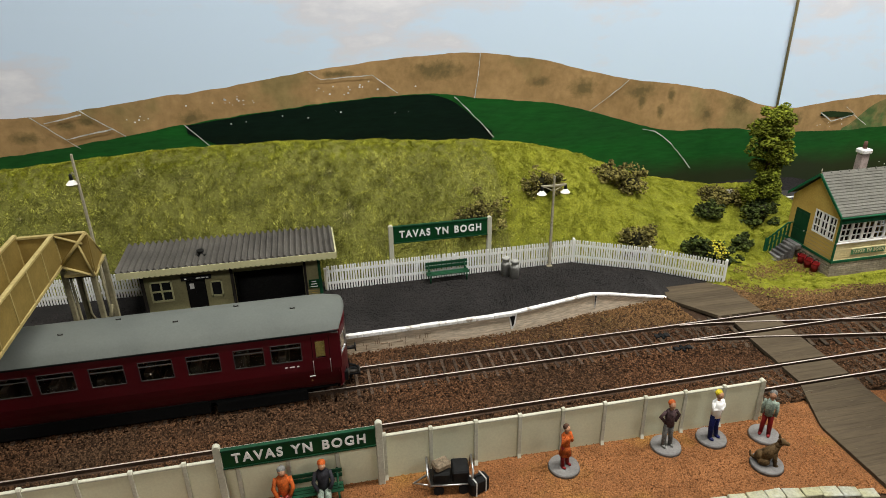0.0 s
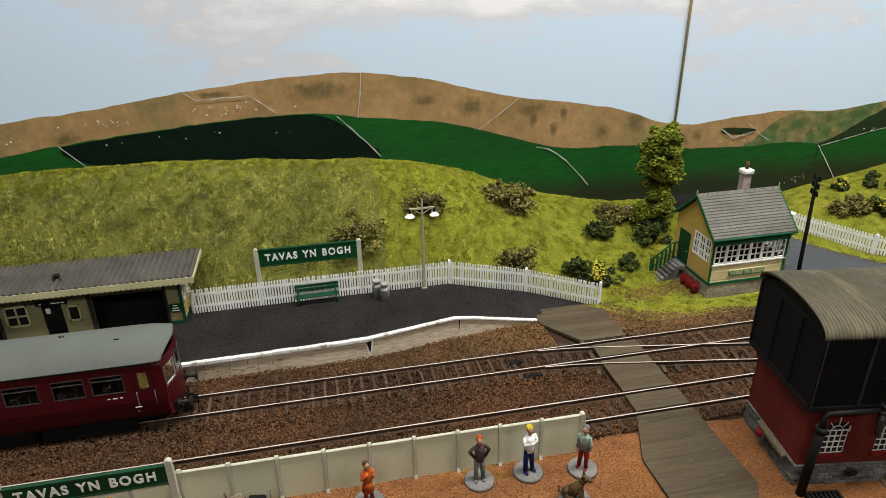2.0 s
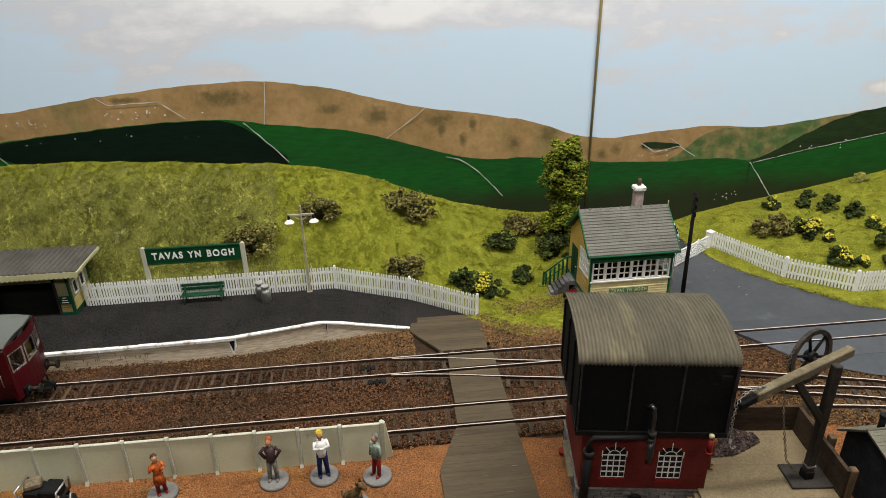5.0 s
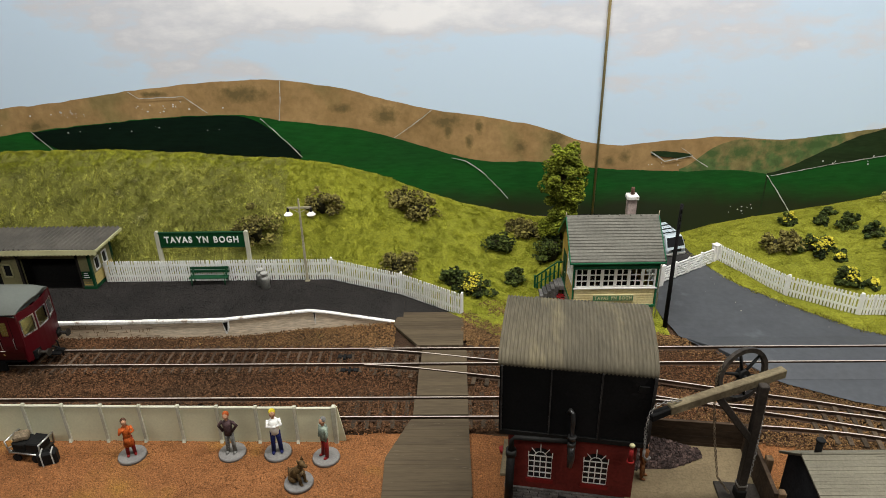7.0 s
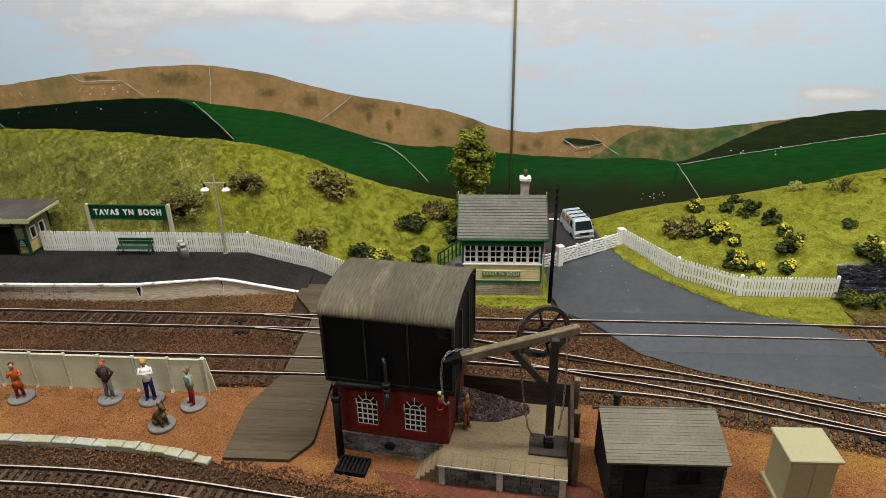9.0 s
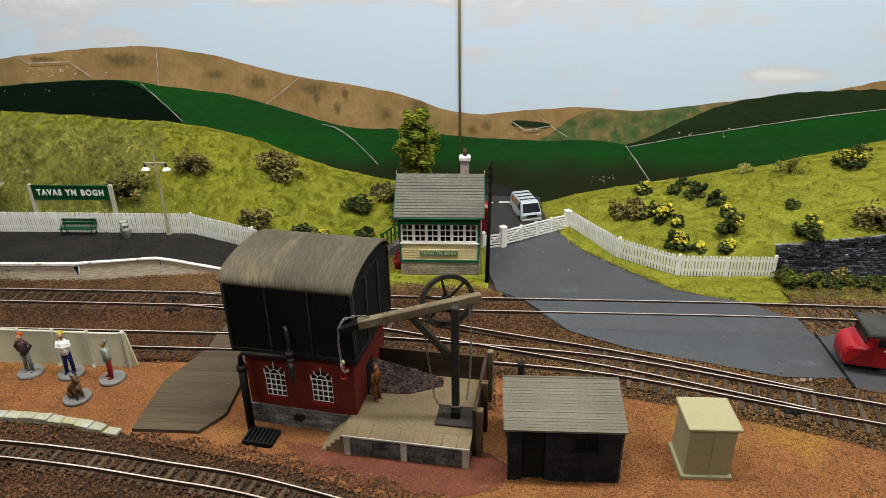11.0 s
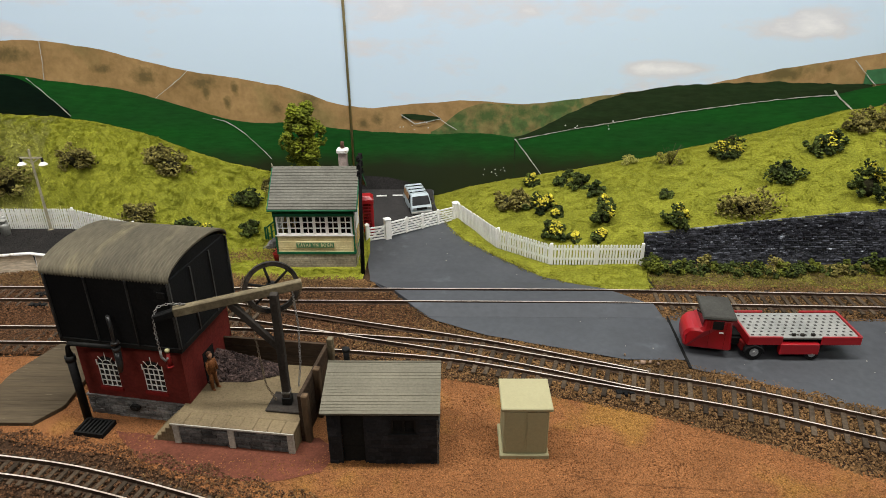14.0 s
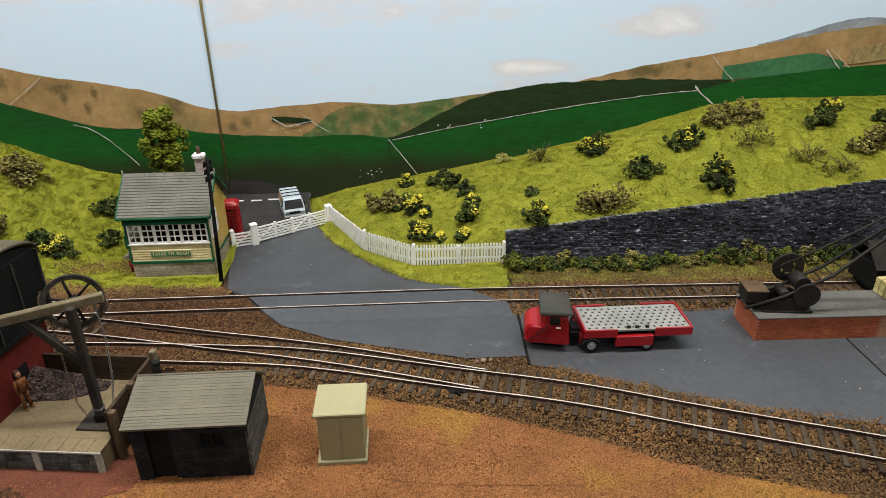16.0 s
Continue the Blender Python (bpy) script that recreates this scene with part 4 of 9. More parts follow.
for i in range(len(pxs) - 1):
    p, q = 4 * i, 4 * i + 4
    sh.slot = 0
    sh.add([], [])
    sh.f += [(p, q, q + 1, p + 1), (p + 2, q + 2, q, p)]
    sh.slots += [0, 1]
    sh.soft += [False, False]
for x in range(224, 264, 4):
    n = len(sh.v)
    ya, yb = (min(349, lerp_table([(221, 370.5), (264.5, 347)], q) - 0.5) for q in (x, x + 4))
    za, zb = (lerp_table([(221, 370.5), (264.5, 347)], q) for q in (x, x + 4))
    sh.slot = 0
    sh.add([(x, ya, 0.9), (x + 4, yb, 0.9), (x + 4, zb, lerp_table(FENCE_BASE, x + 4)), (x, za, lerp_table(FENCE_BASE, x))], [(0, 1, 2, 3)])
platform = thing("platform", "black cinder station platform with a stone face and white edge", "platform")
part("surface", sh, [PLATFORM, PLAT_WALL], platform)
x = X0
while x < 221:
    w = 11.0 if x < 165 else 9.0
    a, b = lerp_table(PLAT_EDGE, x), lerp_table(PLAT_EDGE, x + w - 0.08)
    z0, z1 = ramp(x), ramp(x + w)
    s = Shape()
    j = random.uniform(-0.15, 0.15)
    deep = 1.7 if x < 100 else 0.9
    v = [(x, a - 1.0, z0 - deep), (x + w - 0.08, b - 1.0, z1 - deep), (x + w - 0.08, b + 1.7, z1 - deep), (x, a + 1.7, z0 - deep)]
    v += [(p, q, r + deep + 0.4 + j) for p, q, r in v]
    s.add(v, [(3, 2, 1, 0), (4, 5, 6, 7), (0, 1, 5, 4), (1, 2, 6, 5), (2, 3, 7, 6), (3, 0, 4, 7)])
    part("edge_slab", s, WHITE_EDGE, platform, bevel=0.25)
    x += w
for cx, w, h in ((108.5, 1.7, 11.4), (165.5, 0.5, 12.5)):
    y = lerp_table(PLAT_EDGE, cx)
    rim = [(cx - 1.35 * w, y - 0.38, h + 1.0), (cx + 1.5 * w, y - 0.38, h + 1.4), (cx + 1.3 * w, y - 0.38, h - 4.4), (cx + 0.1 * w, y - 0.38, h - 9), (cx - 0.45 * w, y - 0.38, h - 8.6), (cx - 0.9 * w, y - 0.38, h - 4)]
    part("broken_plaster", Shape().add(rim + [(p, q + 0.6, r) for p, q, r in rim], [(0, 5, 4, 3, 2, 1), (0, 1, 7, 6), (1, 2, 8, 7), (2, 3, 9, 8), (3, 4, 10, 9), (4, 5, 11, 10), (5, 0, 6, 11)]), WHITE_EDGE, platform, "pale broken plaster round the gap")
    part("crack", Shape().add([(cx - w, y - 0.5, h), (cx + w, y - 0.5, h + 0.5), (cx + 0.6 * w, y - 0.5, h - 4), (cx + 0.3 * w, y - 0.5, h - 7), (cx - 0.1 * w, y - 0.5, h - 6.4), (cx - w * 0.35, y - 0.5, h - 4),
         (cx - w, y + 0.3, h), (cx + w, y + 0.3, h + 0.5), (cx + 0.6 * w, y + 0.3, h - 4), (cx + 0.3 * w, y + 0.3, h - 7), (cx - 0.1 * w, y + 0.3, h - 6.4), (cx - w * 0.35, y + 0.3, h - 4)],
         [(0, 1, 2, 3, 4, 5), (11, 10, 9, 8, 7, 6), (0, 6, 7, 1), (1, 7, 8, 2), (2, 8, 9, 3), (3, 9, 10, 4), (4, 10, 11, 5), (5, 11, 6, 0)]), BLACK_MATT, platform, "dark gap in the platform face")
rnd = random.Random(5)
for k in range(70):
    cx, row = rnd.uniform(-60, 60), rnd.choice((0, 1, 2))
    y = lerp_table(PLAT_EDGE, cx)
    cz = 1.8 + row * 2.7
    part("joint", Shape().box(cx, cx + rnd.uniform(1.5, 4.5), y - 0.18, y + 0.2, cz, cz + 0.28) if k % 2 else Shape().box(cx, cx + 0.3, y - 0.18, y + 0.2, cz, cz + 2.5), JOINT_BROWN, platform)

# ---- timber crossings ----
def decking(name, label, x0, x1, y0, y1, z0, z1, plank, cut=None, under=2.0):
    """Planks along x side by side from y0 to y1; the height runs from z0 to z1."""
    deck = thing(name, label, "crossing", group="timber crossings")
    y = y0
    while y < y1 - 0.2:
        e = min(y + plank, y1)
        (a, b), (a1, b1) = ((x0, x1), (x0, x1)) if cut is None else (cut(y), cut(e))
        za, zb = (z0 + (z1 - z0) * (q - y0) / (y1 - y0) for q in (y, e))
        j = random.uniform(-0.06, 0.06)
        v = [(a, y, za - under), (b, y, za - under), (b1, e - 0.025, zb - under), (a1, e - 0.025, zb - under), (a, y, za + j), (b, y, za + j), (b1, e - 0.025, zb + j), (a1, e - 0.025, zb + j)]
        part("plank", Shape().add(v, [(3, 2, 1, 0), (4, 5, 6, 7), (0, 1, 5, 4), (1, 2, 6, 5), (2, 3, 7, 6), (3, 0, 4, 7)]), BOARDS, deck, bevel=0.03)
        y = e
    return deck


decking("timber_crossing", "dark brown plank ramp beside the platform end", 0, 0, 306, 350, 2.8, 1.2, 2.8, lambda y: (lerp_table([(306, 236), (333, 218), (350, 221)], y), lerp_table([(306, 265), (350, 266)], y)))
decking("timber_crossing", "dark brown plank crossing between the main line rails", 239, 267, 286.2, 298.6, 4.0, 4.0, 3.1)
decking("timber_crossing", "dark brown plank crossing between the two tracks", 238, 267, 254, 282.8, 3.6, 3.6, 2.9)
decking("timber_crossing", "dark brown plank crossing between the goods line rails", 237, 267, 236.8, 250.0, 4.0, 4.0, 3.2)
decking("timber_crossing", "broad dark brown plank ramp with cut corners in the yard", 0, 0, 167, 234, 2.2, 3.4, 2.8, lambda y: (lerp_table([(167, 225.5), (205, 224.5), (234, 236)], y), lerp_table([(167, 259), (180, 268), (234, 267)], y)))

# ---- backdrop ----
BY = YB
solo("backdrop_board", Shape().box(X0 - 200, X1 + 200, BY, BY + 12, -40, 520), SKY, "pale blue printed sky backdrop with soft clouds", "backdrop", kind="structure")


def painted(name, material, label, top, bottom, depth, x0=None, x1=None, wob=0.8):
    """A flat painted area on the backdrop between two outlines."""
    x0, x1 = x0 if x0 is not None else top[0][0], x1 if x1 is not None else top[-1][0]
    n = int((x1 - x0) / 4) + 2
    v, f = [], []
    for i in range(n):
        x = x0 + (x1 - x0) * i / (n - 1)
        zt = smooth_table(top, x) + rough(x, 7, 11, wob) + rough(x, 3, 3.3, wob * 0.35)
        zb = smooth_table(bottom, x)
        v += [(x, BY - depth, min(zb, zt - 0.05)), (x, BY - depth, zt)]
    for i in range(n - 1):
        f.append((2 * i, 2 * i + 2, 2 * i + 3, 2 * i + 1))
    return tagged(part(name, raw_mesh(name, v, f), material), label, "painted hill", "", "structure")


SKYLINE = [(-420, 108), (-189, 114), (-156, 114), (-106, 121), (-56, 125), (-11, 132), (27, 136), (66, 140), (118, 141.5), (169, 135), (209, 124), (241, 116), (284, 110), (335, 100), (355, 90), (389, 84), (420, 88), (474, 92), (507, 88), (560, 90.5), (590, 95.3), (616, 100), (643, 100.5), (673, 104.5), (702, 111.5), (738, 118.6), (781, 124.3), (812, 129.5), (835, 134), (883, 142), (930, 147), (1150, 158)]
FIELD_TOP = [(-420, 84), (-196, 89), (-143, 94), (-111, 99), (-78, 103), (-33, 108), (5, 111), (45, 114), (101, 114.5), (116, 109), (148, 106.5), (193, 100), (240, 85), (280, 73), (335, 72.5), (374, 66), (441, 63), (489, 64), (516, 59)]
DEEP_TOP = [(513, 59), (549, 75.5), (564, 84), (590, 94.6), (616, 100.6), (646, 103), (676, 105), (740, 106), (773, 103.5), (811, 103), (900, 104), (1150, 106)]
LINE_R = [(516, 58.5), (602, 74), (688, 87), (773, 95.5), (790, 99), (802, 103), (845, 107.5), (890, 112), (940, 115), (1150, 122)]
FLOOR_Z = [(-420, 0), (1150, 0)]
painted("painted_moor", PAINT_BROWN, "brown moorland hills painted on the backdrop", SKYLINE, FLOOR_Z, 0.3)
painted("painted_moor_olive", PAINT_OLIVE, "olive moorland slope painted on the backdrop", [(440, 60), (456, 74), (474, 90), (507, 87), (553, 91), (599, 97), (640, 99), (680, 60)], FLOOR_Z, 0.5, 442, 678)
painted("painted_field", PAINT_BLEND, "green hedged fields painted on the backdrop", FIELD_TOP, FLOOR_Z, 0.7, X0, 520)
painted("painted_field", PAINT_DEEP, "deep green upper field painted on the backdrop", DEEP_TOP, FLOOR_Z, 0.9, 513, 800, 1.5)
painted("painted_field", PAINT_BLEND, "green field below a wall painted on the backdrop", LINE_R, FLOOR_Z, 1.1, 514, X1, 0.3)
painted("painted_field", PAINT_BLACKGREEN, "near-black ploughed field painted on the backdrop", [(-78, 102), (-33, 107.5), (5, 110.5), (45, 113.5), (101, 114), (120, 97), (136, 79)], [(-78, 101), (-62, 85), (-17, 80), (72, 78), (136, 77)], 1.1, -78, 136, 0.4)
painted("painted_pen", PAINT_DEEP, "dark green walled pen painted on the moor", [(418, 79.6), (436, 81.5), (450, 76)], [(418, 79), (429, 72.4), (450, 75.8)], 1.0, 418, 450, 0.3)
painted("painted_road", ASPHALT, "dark grey road end painted low on the backdrop", [(305, 24.5), (342, 26.8), (402, 25.4), (419, 22.5), (424, 17)], FLOOR_Z, 1.0, 305, 424, 0.4)
painted("painted_field", PAINT_TEAL, "pale green field painted on the backdrop", [(790, 114), (838, 121), (876, 126), (894, 113)], [(792, 103), (894, 110)], 0.9, 792, 894, 0.3)
painted("painted_tor", PAINT_TOR, "grey granite tor painted on the skyline", [(818, 130), (824, 133.5), (848, 138), (853, 141), (868, 146), (884, 147), (889, 152), (900, 152), (925, 151), (960, 150)], [(815, 128), (960, 140)], 0.2, 818, 960, 0.9)


painted("painted_field", PAINT_STRAW, "tan stubble field painted on the backdrop", [(897, 127), (930, 133), (965, 137)], [(897, 114), (965, 122)], 0.95, 897, 965, 0.5)
for k in range(9):
    q = 900 + 7 * k
    solo("painted_furrow", Shape().add([(q, BY - 1.2, 116 + 0.12 * (q - 897)), (q + 0.9, BY - 1.2, 116 + 0.12 * (q - 897)), (q + 3.4, BY - 1.2, 127 + 0.15 * (q - 897)), (q + 2.5, BY - 1.2, 127 + 0.15 * (q - 897))], [(0, 1, 2, 3)]), PAINT_SCRUB, "thin brown furrow painted across the stubble", "painted line", kind="structure", group="painted furrows")


def painted_line(points, width=0.9, depth=1.6):
    """A hand-painted line: its edge wavers and its width changes."""
    s = Shape()
    fine = []
    for (a, b), (c, d) in zip(points, points[1:]):
        n = max(1, int(math.hypot(c - a, d - b) / 2.2))
        fine += [(a + (c - a) * i / n, b + (d - b) * i / n) for i in range(n)]
    fine.append(points[-1])
    rows = []
    for i, (a, b) in enumerate(fine):
        (pa, pb), (qa, qb) = fine[max(0, i - 1)], fine[min(len(fine) - 1, i + 1)]
        t = Vector((qa - pa, qb - pb)).normalized()
        w = width * (0.42 + 0.38 * noise.noise(Vector((a / 5, b / 5, 1.3))))
        o = 0.4 * noise.noise(Vector((a / 7, b / 7, 9.1)))
        rows.append([(a - t.y * (o + w), BY - depth, b + t.x * (o + w)), (a - t.y * (o - w), BY - depth, b + t.x * (o - w))])
    s.add([q for r in rows for q in r], [(2 * i, 2 * i + 1, 2 * i + 3, 2 * i + 2) for i in range(len(rows) - 1)])
    return solo("painted_wall_line", s, PAINT_LINE, "thin pale field wall painted on the backdrop", "painted line", kind="structure", group="painted field walls")


for pts, w in (([(107, 111), (116, 102), (126, 92), (137, 79)], 0.8), ([(-79, 103), (-62, 84)], 0.8), ([(258, 77), (268, 74.5), (276, 70), (285, 62.5), (295, 52), (304, 41.5)], 0.7), ([(126, 140.5), (124.5, 125), (122, 109)], 0.6), ([(243, 116), (227, 104), (212, 94)], 0.6),
               ([(6, 133.6), (14, 128.1), (49, 129.4), (66, 116)], 0.7), ([(-172, 114.3), (-146, 91.7)], 0.8), ([(-142, 116.8), (-117, 97.9)], 0.8), ([(-164, 109.4), (-141, 113.7)], 0.7), ([(-153, 98.3), (-124, 103.2)], 0.9),
               ([(513, 59), (524, 45), (537, 27)], 0.9), ([(516, 58.5), (560, 67), (602, 74), (645, 81), (688, 87), (730, 92), (773, 95.5)], 0.7), ([(770, 99), (778, 91), (790, 82)], 1.2), ([(417, 79.8), (429, 72), (450, 75.8), (464, 66.7)], 0.8), ([(441, 83), (451, 76)], 0.4),
               ([(781, 122.7), (802, 102.5)], 0.7), ([(876, 126.7), (891, 111)], 1.1), ([(880, 127), (899, 112)], 0.6)):
    painted_line(pts, w)

# dabs of white and olive paint: far sheep, scrub and a walled pound on the moor
rnd = random.Random(31)
s = Shape()
for cx, cz, sx, sz, n_ in ((-45, 117, 26, 3.5, 16), (35, 121, 28, 4, 16), (-110, 108, 14, 3, 6), (430, 70, 14, 5, 8), (500, 30, 16, 4, 9), (590, 70, 60, 6, 8), (20, 103, 60, 4, 8)):
    for k in range(n_):
        a, b, r = cx + rnd.gauss(0, sx * 0.5), cz + rnd.gauss(0, sz * 0.5), rnd.uniform(0.25, 0.65)
        s.add([(a + r * 1.3 * math.cos(t), BY - 1.7, b + r * math.sin(t)) for t in (0, 1.05, 2.1, 3.14, 4.19, 5.24)], [(0, 1, 2, 3, 4, 5)])
solo("painted_sheep", s, ROAD_LINE, "tiny white dabs of paint for far sheep", "painted dabs", kind="stuff")


# ---- railcar ----
def railcar():
    car = thing("railcar", "maroon diesel railcar coach with a grey roof", "train", 0, 292.5, 0)
    x0, x1, hw = -262, 7, 17.3
    # body sides with window openings
    wins = [(-27, -12.5), (-44, -30), (-65, -50), (-86, -71), (-107, -92), (-128.5, -113), (-147, -132), (-168, -153), (-189, -174), (-210, -195), (-231, -216)]
    doors = [(-6.2, -1.2)]
    zlo, zhi = 30.4, 40.6
    body = Shape()
    cuts = sorted(wins + doors)
    for s in (-1, 1):
        y0, y1 = (-hw, -hw + 0.8) if s < 0 else (hw - 0.8, hw)
        body.box(x0, x1 - 1, y0, y1, 24, zlo)
        body.box(x0, x1 - 1, y0, y1, zhi, 45.4)
        a = x0
        for c, d in cuts:
            body.box(a, c, y0, y1, zlo, zhi)
            a = d
        body.box(a, x1 - 1, y0, y1, zlo, zhi)
        for (ia, za), (ib, zb) in zip([(0, 24), (0.35, 21), (1.0, 18), (2.2, 14.5)], [(0.35, 21), (1.0, 18), (2.2, 14.5), (3.6, 12)]):
            body.prism([(s * (hw - ia), za), (s * (hw - ia - 0.8), za), (s * (hw - ib - 0.8), zb), (s * (hw - ib), zb)], "x", x0, x1 - 1.5)
    body.box(x0, x0 + 1, -hw + 1, hw - 1, 13, 45)
    part("body", body, MAROON, car)
    part("floor", Shape().box(x0, x1 - 1, -hw + 2.6, hw - 2.6, 15, 17), COACH_DARK, car)
    # bowed cab end with three windows
    end = Shape()
    def bow(y):
        return x1 + 2.6 - 4.2 * (y / hw) ** 2
    cols = [-hw, -hw + 1.4, -6.6, -5.2, 5.2, 6.6, hw - 1.4, hw]
    for a, b in zip(cols, cols[1:]):
        steps = 3
        for k in range(steps):
            p, q = a + (b - a) * k / steps, a + (b - a) * (k + 1) / steps
            opening = (b - a) > 3
            for z0, z1 in ([(13, 29.5), (40.8, 45.4)] if opening else [(13, 45.4)]):
                end.add([(bow(p), p, z0), (bow(q), q, z0), (bow(q), q, z1), (bow(p), p, z1), (bow(p) - 1, p, z0), (bow(q) - 1, q, z0), (bow(q) - 1, q, z1), (bow(p) - 1, p, z1)],
                        [(0, 1, 2, 3), (7, 6, 5, 4), (3, 2, 6, 7), (0, 4, 5, 1)])
    part("cab_end", end, MAROON, car, "rounded maroon cab end")
    for a, b in ((-hw + 1.4, -6.6), (-5.2, 5.2), (6.6, hw - 1.4)):
        fr = Shape()
        for p, q, z0, z1 in ((a, b, 29.5, 30.2), (a, b, 40.1, 40.8), (a, a + 0.6, 29.5, 40.8), (b - 0.6, b, 29.5, 40.8)):
            fr.add([(bow(p) + 0.15, p, z0), (bow(q) + 0.15, q, z0), (bow(q) + 0.15, q, z1), (bow(p) + 0.15, p, z1), (bow(p) - 0.4, p, z0), (bow(q) - 0.4, q, z0), (bow(q) - 0.4, q, z1), (bow(p) - 0.4, p, z1)],
                   [(0, 1, 2, 3), (7, 6, 5, 4), (3, 2, 6, 7), (0, 4, 5, 1), (0, 3, 7, 4), (1, 5, 6, 2)])
        win = part("cab_window", fr, CHROME, car, "bright-framed cab window")
        gl = Shape().add([(bow(a) - 0.3, a, 29.5), (bow(b) - 0.3, b, 29.5), (bow(b) - 0.3, b, 40.8), (bow(a) - 0.3, a, 40.8)], [(0, 1, 2, 3)])
        part("pane", gl, GLASS, win)
    # roof: arched, dropping over the cab
    roof = Shape()
    n, xs = 14, [x0, -200, -120, -40, -8, 0, 5, 8.5, 9.8]
    for i, x in enumerate(xs):
        drop = max(0, (x + 6) / 16) ** 2 * 3.0
        for k in range(n + 1):
            y = -hw - 0.4 + (2 * hw + 0.8) * k / n
            u = abs(y) / (hw + 0.4)
            z = 45.2 + 7.2 * (1 - u ** 2.4) ** 0.75 - drop * (1 - u * 0.6) + (1.2 if u > 0.99 else 0) - 1.2 * (u > 0.99)
            xx = x - (4.4 * u * u if x > 4 else 0)
            roof.v.append((xx, y, z))
    for i in range(len(xs) - 1):
        for k in range(n):
            p = i * (n + 1) + k
            roof.f.append((p, p + n + 1, p + n + 2, p + 1))
            roof.slots.append(0)
            roof.soft.append(True)
    last = (len(xs) - 1) * (n + 1)
    roof.f.append(tuple(range(last, last + n + 1)))
    roof.slots.append(0)
    roof.soft.append(False)
    part("roof", roof, COACH_ROOF, car, "smooth pale grey arched roof")
    part("gutter", Shape().box(x0, x1 - 2, -hw - 0.55, -hw + 0.1, 44.7, 45.5), BLACK, car)
    for k, rx in enumerate((-15, -42, -69, -96, -119, -146, -172, -199, -225)):
        for ry in ((-4, 4.5)[k % 2],):
            vent = Shape().tube([(rx - 0.9, ry, 51.4), (rx - 0.9, ry, 52.9), (rx - 0.4, ry, 52.4), (rx + 0.4, ry, 52.4), (rx + 0.9, ry, 52.9), (rx + 0.9, ry, 51.4)], 0.3, 6)
            part("roof_vent", vent, CRANE_GREY, car)
    for c, d in cuts:
        door = (c, d) in doors
        for y0 in (-hw - 0.18, hw - 0.4):
            fr = Shape()
            y1 = y0 + 0.58
            for q in ((c, d, zlo, zlo + 0.3), (c, d, zhi - 0.3, zhi), (c, c + 0.3, zlo, zhi), (d - 0.3, d, zlo, zhi)) + (() if door else ((c, d, zhi - 2.7, zhi - 2.35),)):
                fr.box(q[0], q[1], y0, y1, q[2], q[3])
            w = part("side_window", fr, MAROON if door else COACH_TRIM, car, "narrow door light" if door else "thin metal-framed side window")
            part("pane", Shape().box(c, d, y0 + 0.25, y0 + 0.4, zlo, zhi), GLASS, w)
    for k in range(12):
        sx = -22 - k * 20.5
        part("seat", Shape().box(sx - 2, sx + 2, -14, -3, 17, 32).box(sx - 2, sx + 2, 3, 14, 17, 32), INTERIOR, car, bevel=0.6)
    part("cab_partition", Shape().box(-9.5, -8.7, -hw + 1, hw - 1, 17, 45), CAB_CREAM, car)
    part("cab_desk", Shape().box(0, 5, -12, 12, 17, 28), CAB_CREAM, car, bevel=0.8)
    # door lines, handrails and plain bars for the running number
    for lx in (-7.6, 0.6):
        part("door_line", Shape().box(lx - 0.15, lx + 0.15, -hw - 0.06, -hw + 0.2, 24, 43), BLACK, car)
        part("handrail", Shape().tube([(lx, -hw - 0.1, 22), (lx, -hw - 0.8, 22.6), (lx, -hw - 0.8, 29), (lx, -hw - 0.1, 29.6)], 0.22, 6), CHROME, car)
    for bx, w in ((-21.3, 1.3), (-18.9, 2.2), (-15.6, 1.2)):
        part("number_bar", Shape().box(bx, bx + w, -hw - 0.06, -hw + 0.1, 27.1, 27.75), WHITE, car)
    part("small_bar", Shape().box(-10, -7.2, -hw + 0.1, -hw + 0.5, 20.4, 20.7), WHITE, car)
    # underframe
    part("underframe", Shape().box(x0 + 4, x1 - 4, -13, 13, 10, 15), COACH_DARK, car)
    for bx in (-34, -222):
        bogie = part("bogie", Shape().box(bx - 20, bx + 20, -12.5, -10.5, 6, 11).box(bx - 20, bx + 20, 10.5, 12.5, 6, 11).box(bx - 3, bx + 3, -12, 12, 7, 11), COACH_DARK, car, bevel=0.4)
        for wx in (bx - 14, bx + 14):
            part("wheel", Shape().wheel((wx, -8.2, 10.4), (0, 1, 0), 6.0, 2.0, 18).wheel((wx, 8.2, 10.4), (0, 1, 0), 6.0, 2.0, 18).cyl((wx, -8, 10.4), (wx, 8, 10.4), 1, n=6), COACH_DARK, bogie)
    # Added black box that keeps the space under the coach dark.
    part("battery_trunk", Shape().box(x0 + 62, x1 - 66, -14.2, 14.2, 4.6, 12.5), COACH_DARK, car, bevel=0.6)
    for bx in (-34, -222):
        part("bogie_frame", Shape().box(bx - 22, bx + 22, -14.4, -12.6, 4.4, 10.5), COACH_DARK, car, bevel=0.4)
    # Added cream panel behind the pane, standing in for the lit cab.
    part("door_blind", Shape().box(-6.6, -0.8, -hw + 0.95, -hw + 1.3, 31, 39.8), CAB_CREAM, car)
    for wx in (-75, -110, -150, -180):
        part("engine_box", Shape().box(wx - 11, wx + 11, -14, -6, 6.5, 12), COACH_DARK, car, bevel=0.6)
